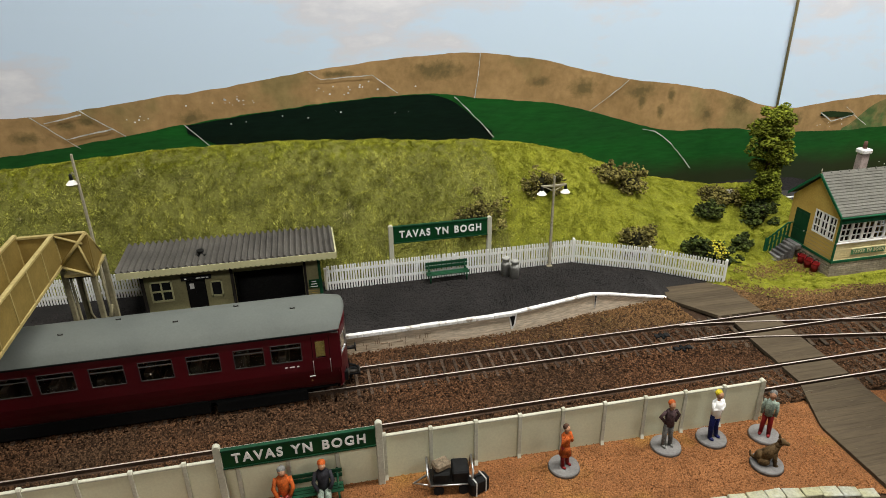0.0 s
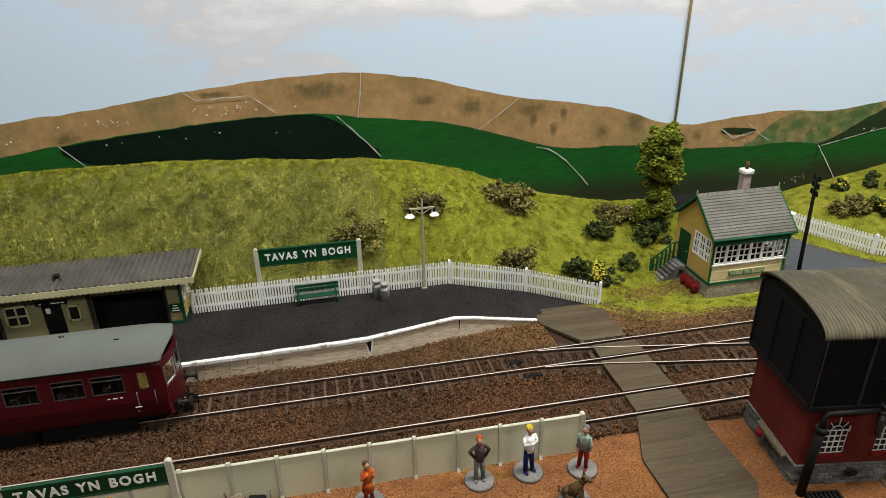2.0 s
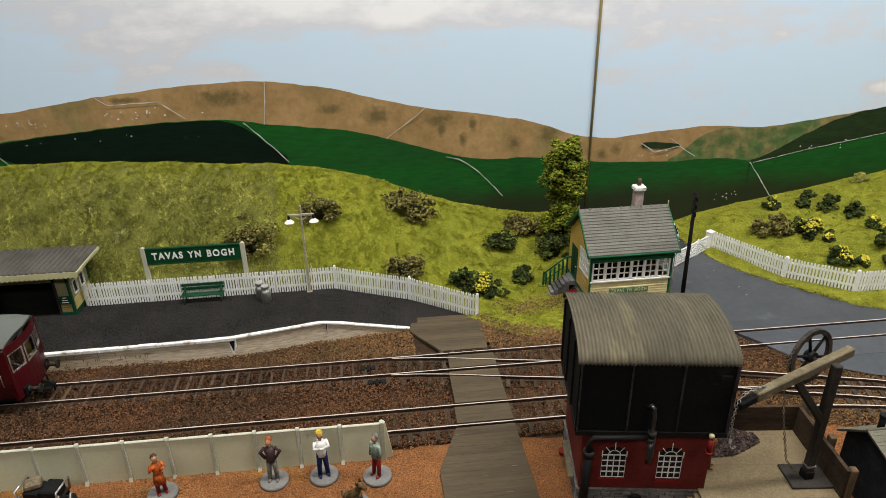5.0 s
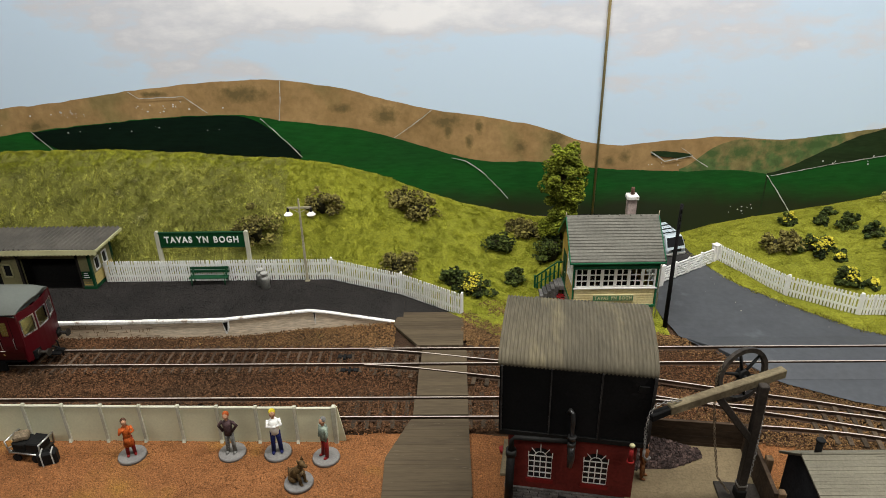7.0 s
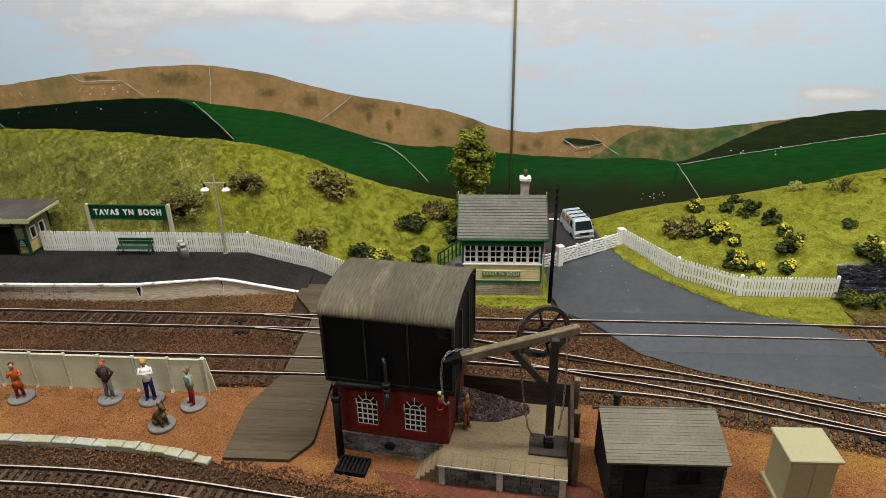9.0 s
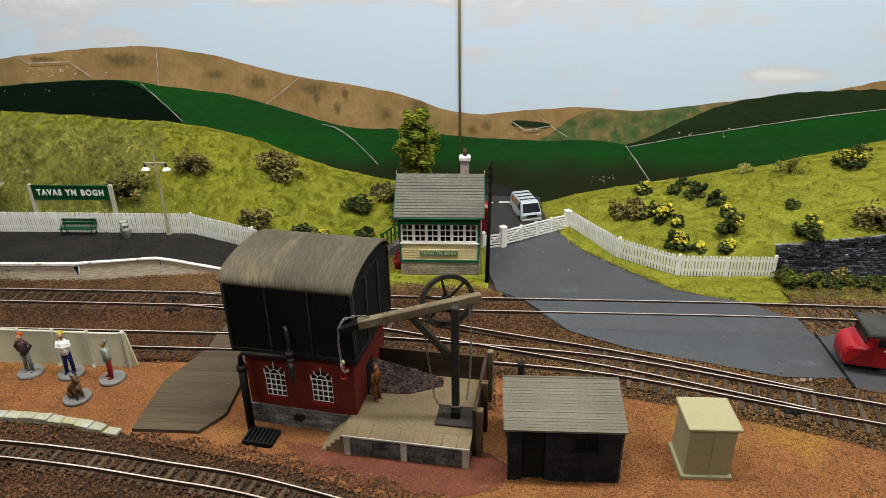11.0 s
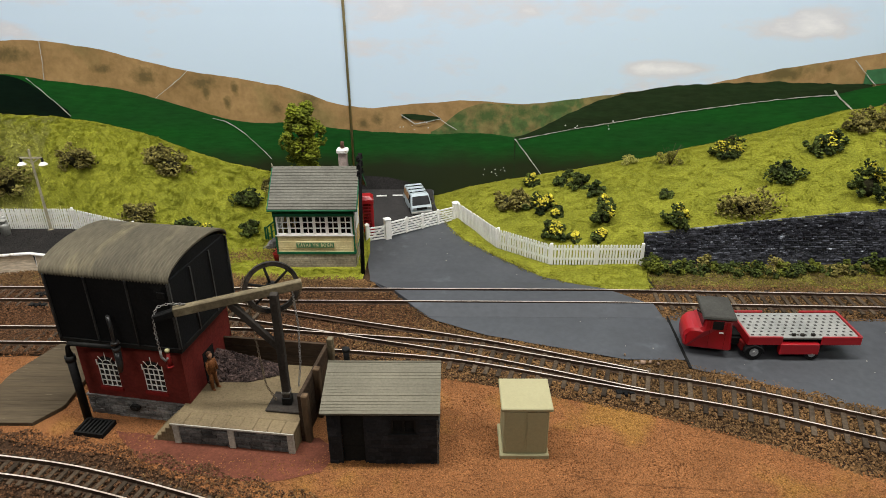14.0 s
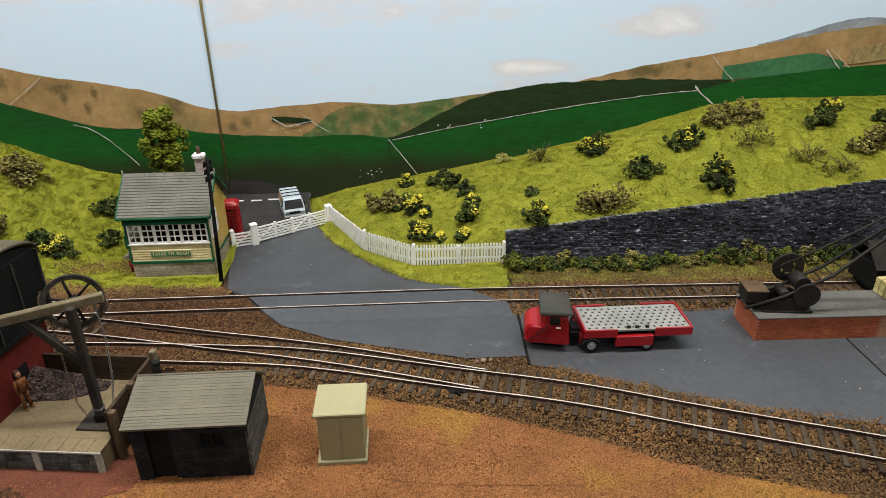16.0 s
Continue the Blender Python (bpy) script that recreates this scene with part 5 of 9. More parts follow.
    for by in (-11, 11):
        part("buffer", Shape().cyl((x1, by, 16), (x1 + 7, by, 16), 1.0, n=8).cyl((x1 + 7, by, 16), (x1 + 7.8, by, 16), 2.4, n=14).cyl((x1 - 1, by, 16), (x1 + 2.5, by, 16), 1.8, n=10), CRANE_GREY, car)
    part("buffer_beam", Shape().box(x1 - 1, x1 + 1.6, -14, 14, 13, 18.5), COACH_DARK, car, bevel=0.3)
    part("coupling", Shape().tube([(x1 + 1, 0, 13.5), (x1 + 6, 0, 12), (x1 + 8, 0, 10), (x1 + 8, 0, 6)], 0.6, 6).box(x1 + 2, x1 + 8, -3.5, 3.5, 8.4, 9.2), COACH_DARK, car)
    part("hose", Shape().tube([(x1 + 1, 5, 15), (x1 + 3, 5, 13), (x1 + 3, 5, 8)], 0.5, 6).tube([(x1 + 1, -5, 15), (x1 + 3, -5, 13), (x1 + 3, -5, 8)], 0.5, 6), COACH_DARK, car)


railcar()


# ---- station building ----
def corrugated(x0, x1, y0, y1, z0, z1, pitch, amp, thick=0.8):
    """Corrugations across x on a plane from the edge y0 (z0) to y1 (z1)."""
    s = Shape()
    n = int((x1 - x0) / pitch * 6)
    for i in range(n + 1):
        x = x0 + (x1 - x0) * i / n
        w = amp * math.cos(2 * math.pi * (x - x0) / pitch)
        s.v += [(x, y0, z0 + w), (x, y1, z1 + w), (x, y1, z1 + w - thick), (x, y0, z0 + w - thick)]
    for i in range(n):
        p, q = 4 * i, 4 * i + 4
        s.f += [(p, q, q + 1, p + 1), (p + 3, p + 2, q + 2, q + 3), (p, p + 3, q + 3, q), (p + 1, q + 1, q + 2, p + 2)]
        s.slots += [0] * 4
        s.soft += [False] * 4
    s.f += [(0, 1, 2, 3), (4 * n + 3, 4 * n + 2, 4 * n + 1, 4 * n)]
    s.slots += [0, 0]
    s.soft += [False, False]
    return s


def valance(x0, x1, z, tooth, drop):
    """A board with a scalloped lower edge, in the plane y = 0."""
    pts = [(x0, z), (x0, z - drop)]
    n = int((x1 - x0) / tooth)
    for i in range(n):
        for k in range(1, 5):
            a = math.pi * k / 4
            pts.append((x0 + (i + k / 4) * (x1 - x0) / n, z - drop - 1.0 * math.sin(a)))
    pts.append((x1, z))
    return Shape().prism(pts, "y", -0.4, 0.4)


def station_building():
    st = thing("station_building", "cream wooden station shelter with a corrugated roof and scalloped valance", "building", 0, 0, 12)
    # walls in platform coordinates, z from the platform
    w = Shape()
    def front(x0, x1, z0, z1, y0=368, y1=369.5):
        w.box(x0, x1, y0, y1, z0, z1)
    front(-102, -98, 0, 32), front(-98, -85.5, 0, 10), front(-98, -85.5, 23.5, 32), front(-85.5, -78, 0, 32), front(-78, -67, 22, 32)
    front(-67, -64.5, 0, 32), front(-64.5, -57.5, 0, 10), front(-64.5, -57.5, 20.5, 32), front(-57.5, -52, 0, 32), front(-52, -8.5, 24.5, 32), front(-8.5, 0, 0, 32)
    w.box(-102, -100.5, 369.5, 397, 0, 29).box(-102, 0, 397, 398.5, 0, 31)
    w.box(-52, -50.5, 369.5, 396, 0, 29).box(-10, -8.5, 369.5, 396, 0, 26)
    w.box(-1.5, 0, 369.5, 373, 0, 30).box(-1.5, 0, 373, 380, 0, 12).box(-1.5, 0, 373, 380, 22, 30).box(-1.5, 0, 380, 384, 0, 30).box(-1.5, 0, 384, 391, 0, 12).box(-1.5, 0, 384, 391, 22, 30).box(-1.5, 0, 391, 397, 0, 30)
    part("wall", w, CREAM, st, "cream boarded wall")
    part("floor", Shape().box(-102, 0, 369, 398, 0, 0.5), BLACK_MATT, st)
    # Black sheets stand in for the deep shade inside the shelter.
    part("shelter_lining", Shape().box(-50.4, -10.1, 377, 379, 0.5, 26).box(-50.4, -49.8, 370, 377, 0.5, 26).box(-10.7, -10.1, 370, 377, 0.5, 26).box(-50.4, -10.1, 370, 377, 24.5, 26).box(-50.4, -10.1, 369.6, 377, 0.5, 1.0), BLACK_MATT, st, "black lining for the shade inside the open shelter")
    for a, b in ((-102.4, -100.6), (-52.4, -50.8), (-9.6, -8.2), (-1.2, 0.5)):
        part("corner_post", Shape().box(a, b, 367.3, 369, 0, 31), BOARD_DARK if a < -5 else GREEN, st)
    part("corner_post", Shape().box(-0.9, 0.5, 396.6, 398.9, 0, 30), GREEN, st)
    for q in ((-8.2, 0.6, 367.2, 367.9), (-102, -78, 367.2, 367.9), (-67, -52, 367.2, 367.9), (0.1, 0.8, 367.9, 398)):
        part("skirting", Shape().box(*q, 0, 2.4), GREEN, st)
    for a, b, c, d, cols in ((-98, -85.5, 10, 23.5, 2), (-64.5, -57.5, 10, 20.5, 1)):
        fr = Shape().box(a, b, 367.6, 368.6, c, c + 0.9).box(a, b, 367.6, 368.6, d - 0.9, d).box(a, a + 0.9, 367.6, 368.6, c, d).box(b - 0.9, b, 367.6, 368.6, c, d)
        if cols > 1:
            fr.box((a + b) / 2 - 0.4, (a + b) / 2 + 0.4, 367.7, 368.6, c, d).box(a, b, 367.7, 368.6, (c + d) / 2 - 0.4, (c + d) / 2 + 0.4)
        # Cream instead of white: the roof's shade is put into the frame colour.
        win = part("window", fr, PALE_CREAM, st, "cream four-pane window toned for the roof's shade" if cols > 1 else "small cream-framed window toned for the roof's shade")
        part("pane", Shape().box(a, b, 368.8, 369.0, c, d), DARK_GLASS, win)
    part("door", Shape().box(-78, -67, 369, 370, 0.5, 22).box(-77, -73, 368.8, 369, 12, 20.5).box(-72, -68, 368.8, 369, 12, 20.5), BLACK, st, "dark double door")
    part("notice", Shape().box(-76, -73.6, 368.2, 368.7, 16.5, 19.8), WHITE, st)
    part("door_sign", Shape().box(-80, -63, 366.9, 367.4, 22.6, 25.2), BLACK, st, "black sign board with pale bars")
    for bx, bw in ((-78, 1.2), (-71.6, 2.6), (-68.4, 1.8), (-66, 1.4)):
        part("sign_bar", Shape().box(bx, bx + bw, 366.75, 366.95, 23.5, 24.2), WHITE, st)
    part("wall_sign", Shape().box(-7.4, -1.2, 367.0, 367.6, 8.6, 14.4), SIGN_GREEN, st, "small dark green notice with pale bars")
    for k, bw in enumerate((2.6, 3.6, 4.4)):
        part("sign_bar", Shape().box(-4.3 - bw / 2, -4.3 + bw / 2, 366.8, 367.0, 13.0 - 1.7 * k, 13.5 - 1.7 * k), WHITE, st)
    for k in range(5):
        part("board_line", Shape().box(-8, -1.2, 367.85, 368.02, 3.6 + k * 1.4, 3.8 + k * 1.4), YELLOW_WALL, st)
    for ya, yb in ((373, 380), (384, 391)):
        fr = Shape().box(-0.6, 0.4, ya, yb, 12, 12.7).box(-0.6, 0.4, ya, yb, 21.3, 22).box(-0.6, 0.4, ya, ya + 0.7, 12, 22).box(-0.6, 0.4, yb - 0.7, yb, 12, 22)
        win = part("end_window", fr, WHITE, st)
        part("pane", Shape().box(-1.1, -0.9, ya, yb, 12, 22), DARK_GLASS, win)
    part("end_panel", Shape().box(0, 0.5, 370, 396, 3, 11), PALE_OCHRE, st, "ochre panel")
    part("roof", corrugated(-112.5, 10.5, 361.2, 400.5, 34.6, 34.9, 3.45, 1.15), STATION_ROOF, st, "grey corrugated sheet roof")
    val = part("valance", valance(-112.5, 10.6, 34.2, 2.9, 3.3), PALE_CREAM, st, "cream scalloped valance")
    val.matrix_basis = pose(0, 0.3614, 0)
    end = part("valance", valance(0, 39, 34.1, 2.9, 1.2), PALE_CREAM, st, "cream scalloped valance")
    end.matrix_basis = pose(0.0103, 0.3618, 0, 0, 0, 90)
    part("soffit", Shape().box(-112, 9.8, 362.5, 400, 32.6, 33.2), DARK_TIMBER, st)
    part("roof_cowl", Shape().cyl((-68, 376, 33), (-68, 376, 36.5), 1.3, n=10).cyl((-68, 376, 36.5), (-68, 376, 37.6), 2.1, n=12).box(-71, -65, 375.3, 376.7, 33.6, 34.4), BLACK, st, "black roof ventilator")


station_building()


# ---- signal box ----
def signal_box():
    sb = thing("signal_box", "cream and green signal box with a grey slate roof", "building", 338, 337, 0.5, 0.5)
    W, D = 55.2, 46
    for k in range(7):
        z = 0 + k * 1.6
        part("base_plank", Shape().box(0.2, W - 0.2, 0, 1, z, z + 1.45), BASE_TIMBER, sb, bevel=0.15)
        part("base_plank", Shape().box(0, 1, 1, D, z, z + 1.45), BASE_TIMBER, sb, bevel=0.15)
        part("base_plank", Shape().box(W - 1, W, 1, D, z, z + 1.45), BASE_TIMBER, sb, bevel=0.15)
    part("base_core", Shape().box(0.8, W - 0.8, 0.8, D, 0, 11), BLACK_MATT, sb)
    part("floor", Shape().box(-0.4, W + 0.4, -0.5, D, 11, 13), BOX_GREEN, sb, bevel=0.2)
    for k in range(7):
        z = 13 + k * 1.85
        part("wall_board", Shape().add([(1, 0, z), (W - 1, 0, z), (W - 1, 0.5, z + 1.8), (1, 0.5, z + 1.8), (1, 1.2, z), (W - 1, 1.2, z), (W - 1, 1.2, z + 1.8), (1, 1.2, z + 1.8)],
             [(0, 1, 2, 3), (7, 6, 5, 4), (3, 2, 6, 7), (0, 4, 5, 1), (0, 3, 7, 4), (1, 5, 6, 2)]), BOARD_CREAM, sb)
    # side walls with openings: window forward, door behind on the west side
    for sx, x0, x1 in ((-1, 0, 1.2), (1, W - 1.2, W)):
        s = Shape().box(x0, x1, 1, D - 1, 13, 26) if sx > 0 else Shape().box(x0, x1, 1, 27, 13, 26)
        s.box(x0, x1, 1, 3, 26, 43).box(x0, x1, 23, 27, 26, 43).box(x0, x1, 1, D - 1, 42, 45)
        s.box(x0, x1, (41 if sx < 0 else 27), D - 1, (13 if sx < 0 else 26), 43)
        if sx < 0:
            s.box(x0, x1, 27, 41, 37, 43)
        s.prism([(-1, 45), (D, 45), (D / 2, 66)], "x", x0, x1)
        part("side_wall", s, YELLOW_WALL, sb, "ochre yellow boarded end wall")
        for k in range(11):
            z = 14 + k * 2.6
            y0, y1 = (1.2, 26.8) if z < 26 else ((0, 0) if z < 44 else (max(0, (z - 45) * 1.08), D - max(0, (z - 45) * 1.08)))
            if y1 > y0:
                part("board_line", Shape().box(x0 - 0.12 if sx < 0 else x1 - 0.05, x0 + 0.05 if sx < 0 else x1 + 0.12, y0, y1, z, z + 0.25), BASE_TIMBER, sb)
        fr = Shape()
        xa, xb = (x0 - 0.2, x0 + 0.7) if sx < 0 else (x1 - 0.7, x1 + 0.2)
        for k in range(3):
            a, b = 3 + k * 6.67, 3 + (k + 1) * 6.67
            fr.box(xa, xb, a, a + 0.9, 26, 42.5).box(xa, xb, b - 0.9, b, 26, 42.5).box(xa, xb, a, b, 26, 27).box(xa, xb, a, b, 41.5, 42.5)
            fr.box(xa, xb, (a + b) / 2 - 0.35, (a + b) / 2 + 0.35, 26, 42.5).box(xa, xb, a, b, 31, 31.6).box(xa, xb, a, b, 36.3, 36.9)
        win = part("end_window", fr, WHITE, sb, "white many-paned window")
        part("pane", Shape().box(x0 + 0.5, x0 + 0.7, 3, 23, 26, 42.5), GLASS, win)
    door = part("door", Shape().box(0.2, 1.0, 27, 41, 13, 37).box(-0.1, 0.2, 27.8, 33.4, 15, 22).box(-0.1, 0.2, 34.6, 40.2, 15, 22).box(-0.1, 0.2, 27.8, 33.4, 24, 35).box(-0.1, 0.2, 34.6, 40.2, 24, 35), GREEN, sb, "dark green panelled door")
    part("handle", Shape().ball((-0.5, 29, 23), 0.5, 8, 5), CHROME, door)
    part("back_wall", Shape().box(0, W, D - 1.2, D, 11, 45), YELLOW_WALL, sb)
    # front lights: six sashes of 2 x 3 panes
    for k in range(6):
        a, b = 1.2 + k * (W - 2.4) / 6, 1.2 + (k + 1) * (W - 2.4) / 6
        fr = Shape().box(a, a + 1.0, -0.2, 0.8, 26, 40.2).box(b - 1.0, b, -0.2, 0.8, 26, 40.2).box(a, b, -0.2, 0.8, 26, 27.2).box(a, b, -0.2, 0.8, 39.4, 40.2)
        fr.box((a + b) / 2 - 0.36, (a + b) / 2 + 0.36, -0.1, 0.6, 26, 40.2)
        for q in (1, 2):
            fr.box(a, b, -0.12, 0.58, 26.6 + 13.2 * q / 3 - 0.34, 26.6 + 13.2 * q / 3 + 0.34)
        sash = part("sash_window", fr, WHITE, sb, "white sash with small panes")
        part("pane", Shape().box(a, b, 0.3, 0.5, 26, 40.2), GLASS, sash)
    part("sill", Shape().box(0, W, -0.6, 0.8, 25.2, 26), WHITE, sb)
    part("fascia", Shape().box(-0.6, W + 0.6, -0.8, 0.6, 40.2, 46), BOX_GREEN, sb)
    part("fascia_bead", Shape().box(-0.6, W + 0.6, -1.1, -0.8, 40.2, 41.0), BOX_GREEN, sb)
    for cx in (-0.3, W - 0.7):
        part("corner_post", Shape().box(cx, cx + 1, -0.4, 0.8, 13, 43), BOX_GREEN, sb)
    part("interior", Shape().box(8, W - 8, 30, 40, 13, 34).box(10, W - 10, 14, 18, 13, 27), COACH_DARK, sb, "dark lever frame and desk")
    # roof slates in rows, two slopes
    for slope in (0, 1):
        rows = 15
        for k in range(rows):
            u0, u1 = k / rows, (k + 1) / rows + 0.012
            def pt(u):
                y = -2.4 + (D / 2 + 2.4) * u
                return (y if slope == 0 else D - y), 45.6 + 22 * u
            (ya, za), (yb, zb) = pt(u0), pt(u1)
            s = Shape().add([(-3.2, ya, za + 0.72), (W + 3.2, ya, za + 0.72), (W + 3.2, yb, zb + 0.15), (-3.2, yb, zb + 0.15), (-3.2, ya, za - 0.4), (W + 3.2, ya, za - 0.4), (W + 3.2, yb, zb - 0.6), (-3.2, yb, zb - 0.6)],
                            [(0, 1, 2, 3), (7, 6, 5, 4), (3, 2, 6, 7), (0, 4, 5, 1), (0, 3, 7, 4), (1, 5, 6, 2)])
            part("slate_course", s, SLATE, sb)
    part("ridge", Shape().prism([(D / 2 - 1.8, 66.6), (D / 2, 68.6), (D / 2 + 1.8, 66.6)], "x", -3.3, W + 3.3), SLATE, sb, "grey ridge tiles")
    for rx in range(-3, 59, 7):
        part("ridge_tile", Shape().cyl((rx, D / 2, 67.9), (rx + 0.8, D / 2, 67.9), 0.9, n=8), SLATE, sb)
    for x in (-3.5, W + 2.9):
        part("barge_board", Shape().prism([(-2.6, 44.2), (-2.6, 46.4), (D / 2, 68.4), (D + 2.6, 46.4), (D + 2.6, 44.2), (D / 2, 66)], "x", x, x + 0.7), BOX_GREEN, sb, "dark green barge board")
        part("finial", Shape().cyl((x + 0.35, D / 2, 67.5), (x + 0.35, D / 2, 71), 0.5, 0.25, n=6), LAMP_POST, sb)
    part("gutter", Shape().tube([(-3.2, -3.0, 45.2), (W + 3.2, -3.0, 45.2)], 0.7, 8), BOX_GREEN, sb)
    part("drainpipe", Shape().tube([(W + 1.4, -2.8, 45), (W + 1.4, 0.2, 41), (W + 1.4, 0.2, 2)], 0.45, 6), WHITE, sb)
    plate = part("name_board", Shape().box(14.0, 40.4, -0.6, 0.1, 16.4, 20.2), FADED_GREEN, sb, "green name board with cream letters")
    part("board_edge", Shape().box(13.8, 40.6, -0.7, 0, 20.1, 20.9).box(13.8, 40.6, -0.5, 0, 16.0, 16.5), PALE_CREAM, plate)
    lettering("letters", "TAVAS YN BOGH", 3.4, PALE_CREAM, plate, pose(27.2 * MM, -0.7 * MM, 18.3 * MM), 0.1, 24.6)
    # chimney
    part("chimney", Shape().box(41.2, 47.4, 37.5, 43, 40, 73.0), CHIMNEY, sb, "pinkish brick chimney", bevel=0.3)
    part("chimney_cap", Shape().box(40.2, 48.4, 36.5, 44, 73.0, 76.4), WHITE_EDGE, sb, "white-washed chimney cap", bevel=0.8)
    part("chimney_pot", Shape().cyl((44.4, 40.5, 76.4), (44.4, 40.5, 81.2), 1.5, 1.2, n=10), POT, sb)
    # steps to the door with green rail
    for k in range(6):
        part("step", Shape().box(-4 - 2.6 * (k + 1), -4 - 2.6 * k, 29, 40, 0, 11.5 - 1.9 * k), STONE, sb, bevel=0.2)
    part("landing", Shape().box(-4, 0, 28, 41, 9, 12.4), STONE, sb, bevel=0.2)
    part("hand_rail", Shape().tube([(0, 40.8, 25), (-4, 40.8, 25), (-19.6, 40.8, 13)], 0.6, 6).tube([(-4, 40.8, 18), (-19.6, 40.8, 6.4)], 0.4, 6).box(-20.2, -19.0, 40.2, 41.4, 0, 14.5), BOX_GREEN, sb)
    for k in range(6):
        part("baluster", Shape().box(-3.4 - k * 3.0, -2.2 - k * 3.0, 40.4, 41.2, 11.0 - 2.0 * k, 24.6 - 2.25 * k), BOX_GREEN, sb)
    return sb


signal_box()


# ---- water tower ----
def water_tower():
    wt = thing("water_tower", "red brick water tower with black tank and corrugated barrel roof", "building", 282.9, 178.2, 0, -9.0)
    W, D = 56, 46
    # stone plinth of separate blocks on the front and west sides
    part("plinth_core", Shape().box(0.5, W - 0.5, 0.5, D, 0, 17), MORTAR, wt)
    rnd = random.Random(8)
    for face in range(2):
        for row in range(7):
            x, z = -rnd.uniform(0, 4), row * 2.42
            end = W if face == 0 else D
            while x < end:
                w = rnd.uniform(4, 9)
                a, b = max(0, x), min(end, x + w - 0.35)
                if b - a > 0.8:
                    o = rnd.uniform(-0.15, 0.25)
                    box = (a, b, -o, 0.8, z, z + 2.2) if face == 0 else (-o, 0.8, a, b, z, z + 2.2)
                    part("stone_block", Shape().box(*box), STONE, wt, bevel=0.2)
                x += w
    part("plinth_ledge", Shape().box(-0.5, W + 0.5, -0.5, D, 16.8, 17.6), STONE, wt)
    # brick walls round the arched windows
    s = Shape()
    y0, y1 = 0.6, 2.0
    wins = [(9.8, 20.2), (33.8, 44.2)]
    s.box(0.6, W - 0.6, y0, y1, 17.6, 20.5).box(0.6, W - 0.6, y0, y1, 41, 48)
    a = 0.6
    for c, d in wins + [(W - 0.6, W)]:
        s.box(a, c, y0, y1, 20.5, 41)
        a = d
    for c, d in wins:
        m, r = (c + d) / 2, (d - c) / 2
        pts = [(m - r * math.cos(math.pi * k / 8), 34.5 + 5.6 * math.sin(math.pi * k / 8)) for k in range(9)]
        s.prism([(c, 41)] + pts[:5] + [(m, 41)], "y", y0, y1)
        s.prism([(m, 41)] + pts[4:] + [(d, 41)], "y", y0, y1)
    s.box(0.6, 2, y1, D, 17.6, 48).box(W - 2, W - 0.6, y1, D, 17.6, 48).box(0.6, W - 0.6, D - 1.4, D, 17.6, 48)
    part("brick_wall", s, RED_BRICK, wt, "dark red painted brick wall")
    for c, d in wins:
        m, r = (c + d) / 2, (d - c) / 2
        arch = Shape().tube([(m - r * 0.5 * math.cos(math.pi * k / 8), 0.9, 34.4 + 2.9 * math.sin(math.pi * k / 8)) for k in range(9)], 0.24, 6)
        win = part("arched_window", arch, WHITE, wt, "white arched many-paned window")
        for k in range(5):
            x, z = c + (d - c) * k / 4, 20.5 + 14 * k / 4
            part("glazing_bar", Shape().box(x - 0.22, x + 0.22, 0.75, 1.15, 20.5, 34.5), WHITE, win)
            part("glazing_bar", Shape().box(c, d, 0.72, 1.12, z - 0.22, z + 0.22), WHITE, win)
        for x in (c, d):
            part("glazing_bar", Shape().box(x - 0.22, x + 0.22, 0.3, 0.75, 34.0, 37.4), WHITE, win)
        for k in range(1, 4):
            t = math.pi * (0.5 + (k - 2) * 0.25)
            part("glazing_bar", Shape().tube([(m - r * 0.5 * math.cos(t), 0.42, 34.4 + 2.9 * math.sin(t)), (m - r * 1.05 * math.cos(t), 0.42, 34.4 + 7.4 * math.sin(t))], 0.22, 5), WHITE, win)
        part("pane", Shape().box(c, d, 1.2, 1.4, 20.5, 40.5), DARK_GLASS, win)
        part("sill", Shape().box(c - 0.8, d + 0.8, -0.3, 1.0, 19.5, 20.4), RED_DARK, win)
    part("pipe_flange", Shape().cyl((26, 0.6, 11), (26, -1.8, 11), 2.6, n=14).cyl((26, -1.8, 11), (26, -2.6, 11), 1.5, n=12), BLACK, wt, "round black pipe flange")
    # tank with ribs
    tx0, tx1, ty0, ty1, tz0, tz1 = -2.6, 58.4, -2.4, 49.4, 48, 82.6
    tank = part("tank", Shape().box(tx0, tx1, ty0, ty1, tz0, tz1).prism([(ty0, tz1 - 0.1), (ty1, tz1 - 0.1)] + [(ty1 - (ty1 - ty0) * k / 10, tz1 + 6.2 * math.sin(math.pi * k / 10) ** 0.95) for k in range(1, 10)], "x", tx0 + 0.3, tx1 - 0.3), TANK, wt, "black riveted iron tank", bevel=0.4)
    part("tank_ledge", Shape().box(tx0 - 0.6, tx1 + 0.6, ty0 - 0.6, ty1 + 0.6, tz0 - 1.6, tz0), BLACK, wt)
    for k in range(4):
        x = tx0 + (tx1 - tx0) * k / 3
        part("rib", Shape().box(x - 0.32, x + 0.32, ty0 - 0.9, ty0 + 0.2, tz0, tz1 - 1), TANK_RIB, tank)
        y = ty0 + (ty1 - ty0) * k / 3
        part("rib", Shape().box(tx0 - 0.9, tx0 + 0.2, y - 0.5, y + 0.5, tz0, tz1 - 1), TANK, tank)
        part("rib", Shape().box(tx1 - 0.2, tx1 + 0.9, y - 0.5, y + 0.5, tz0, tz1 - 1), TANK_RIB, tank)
    # barrel roof, corrugated along the arch
    rx0, rx1, ry0, ry1 = -4.3, 59.4, -2.9, 50.6
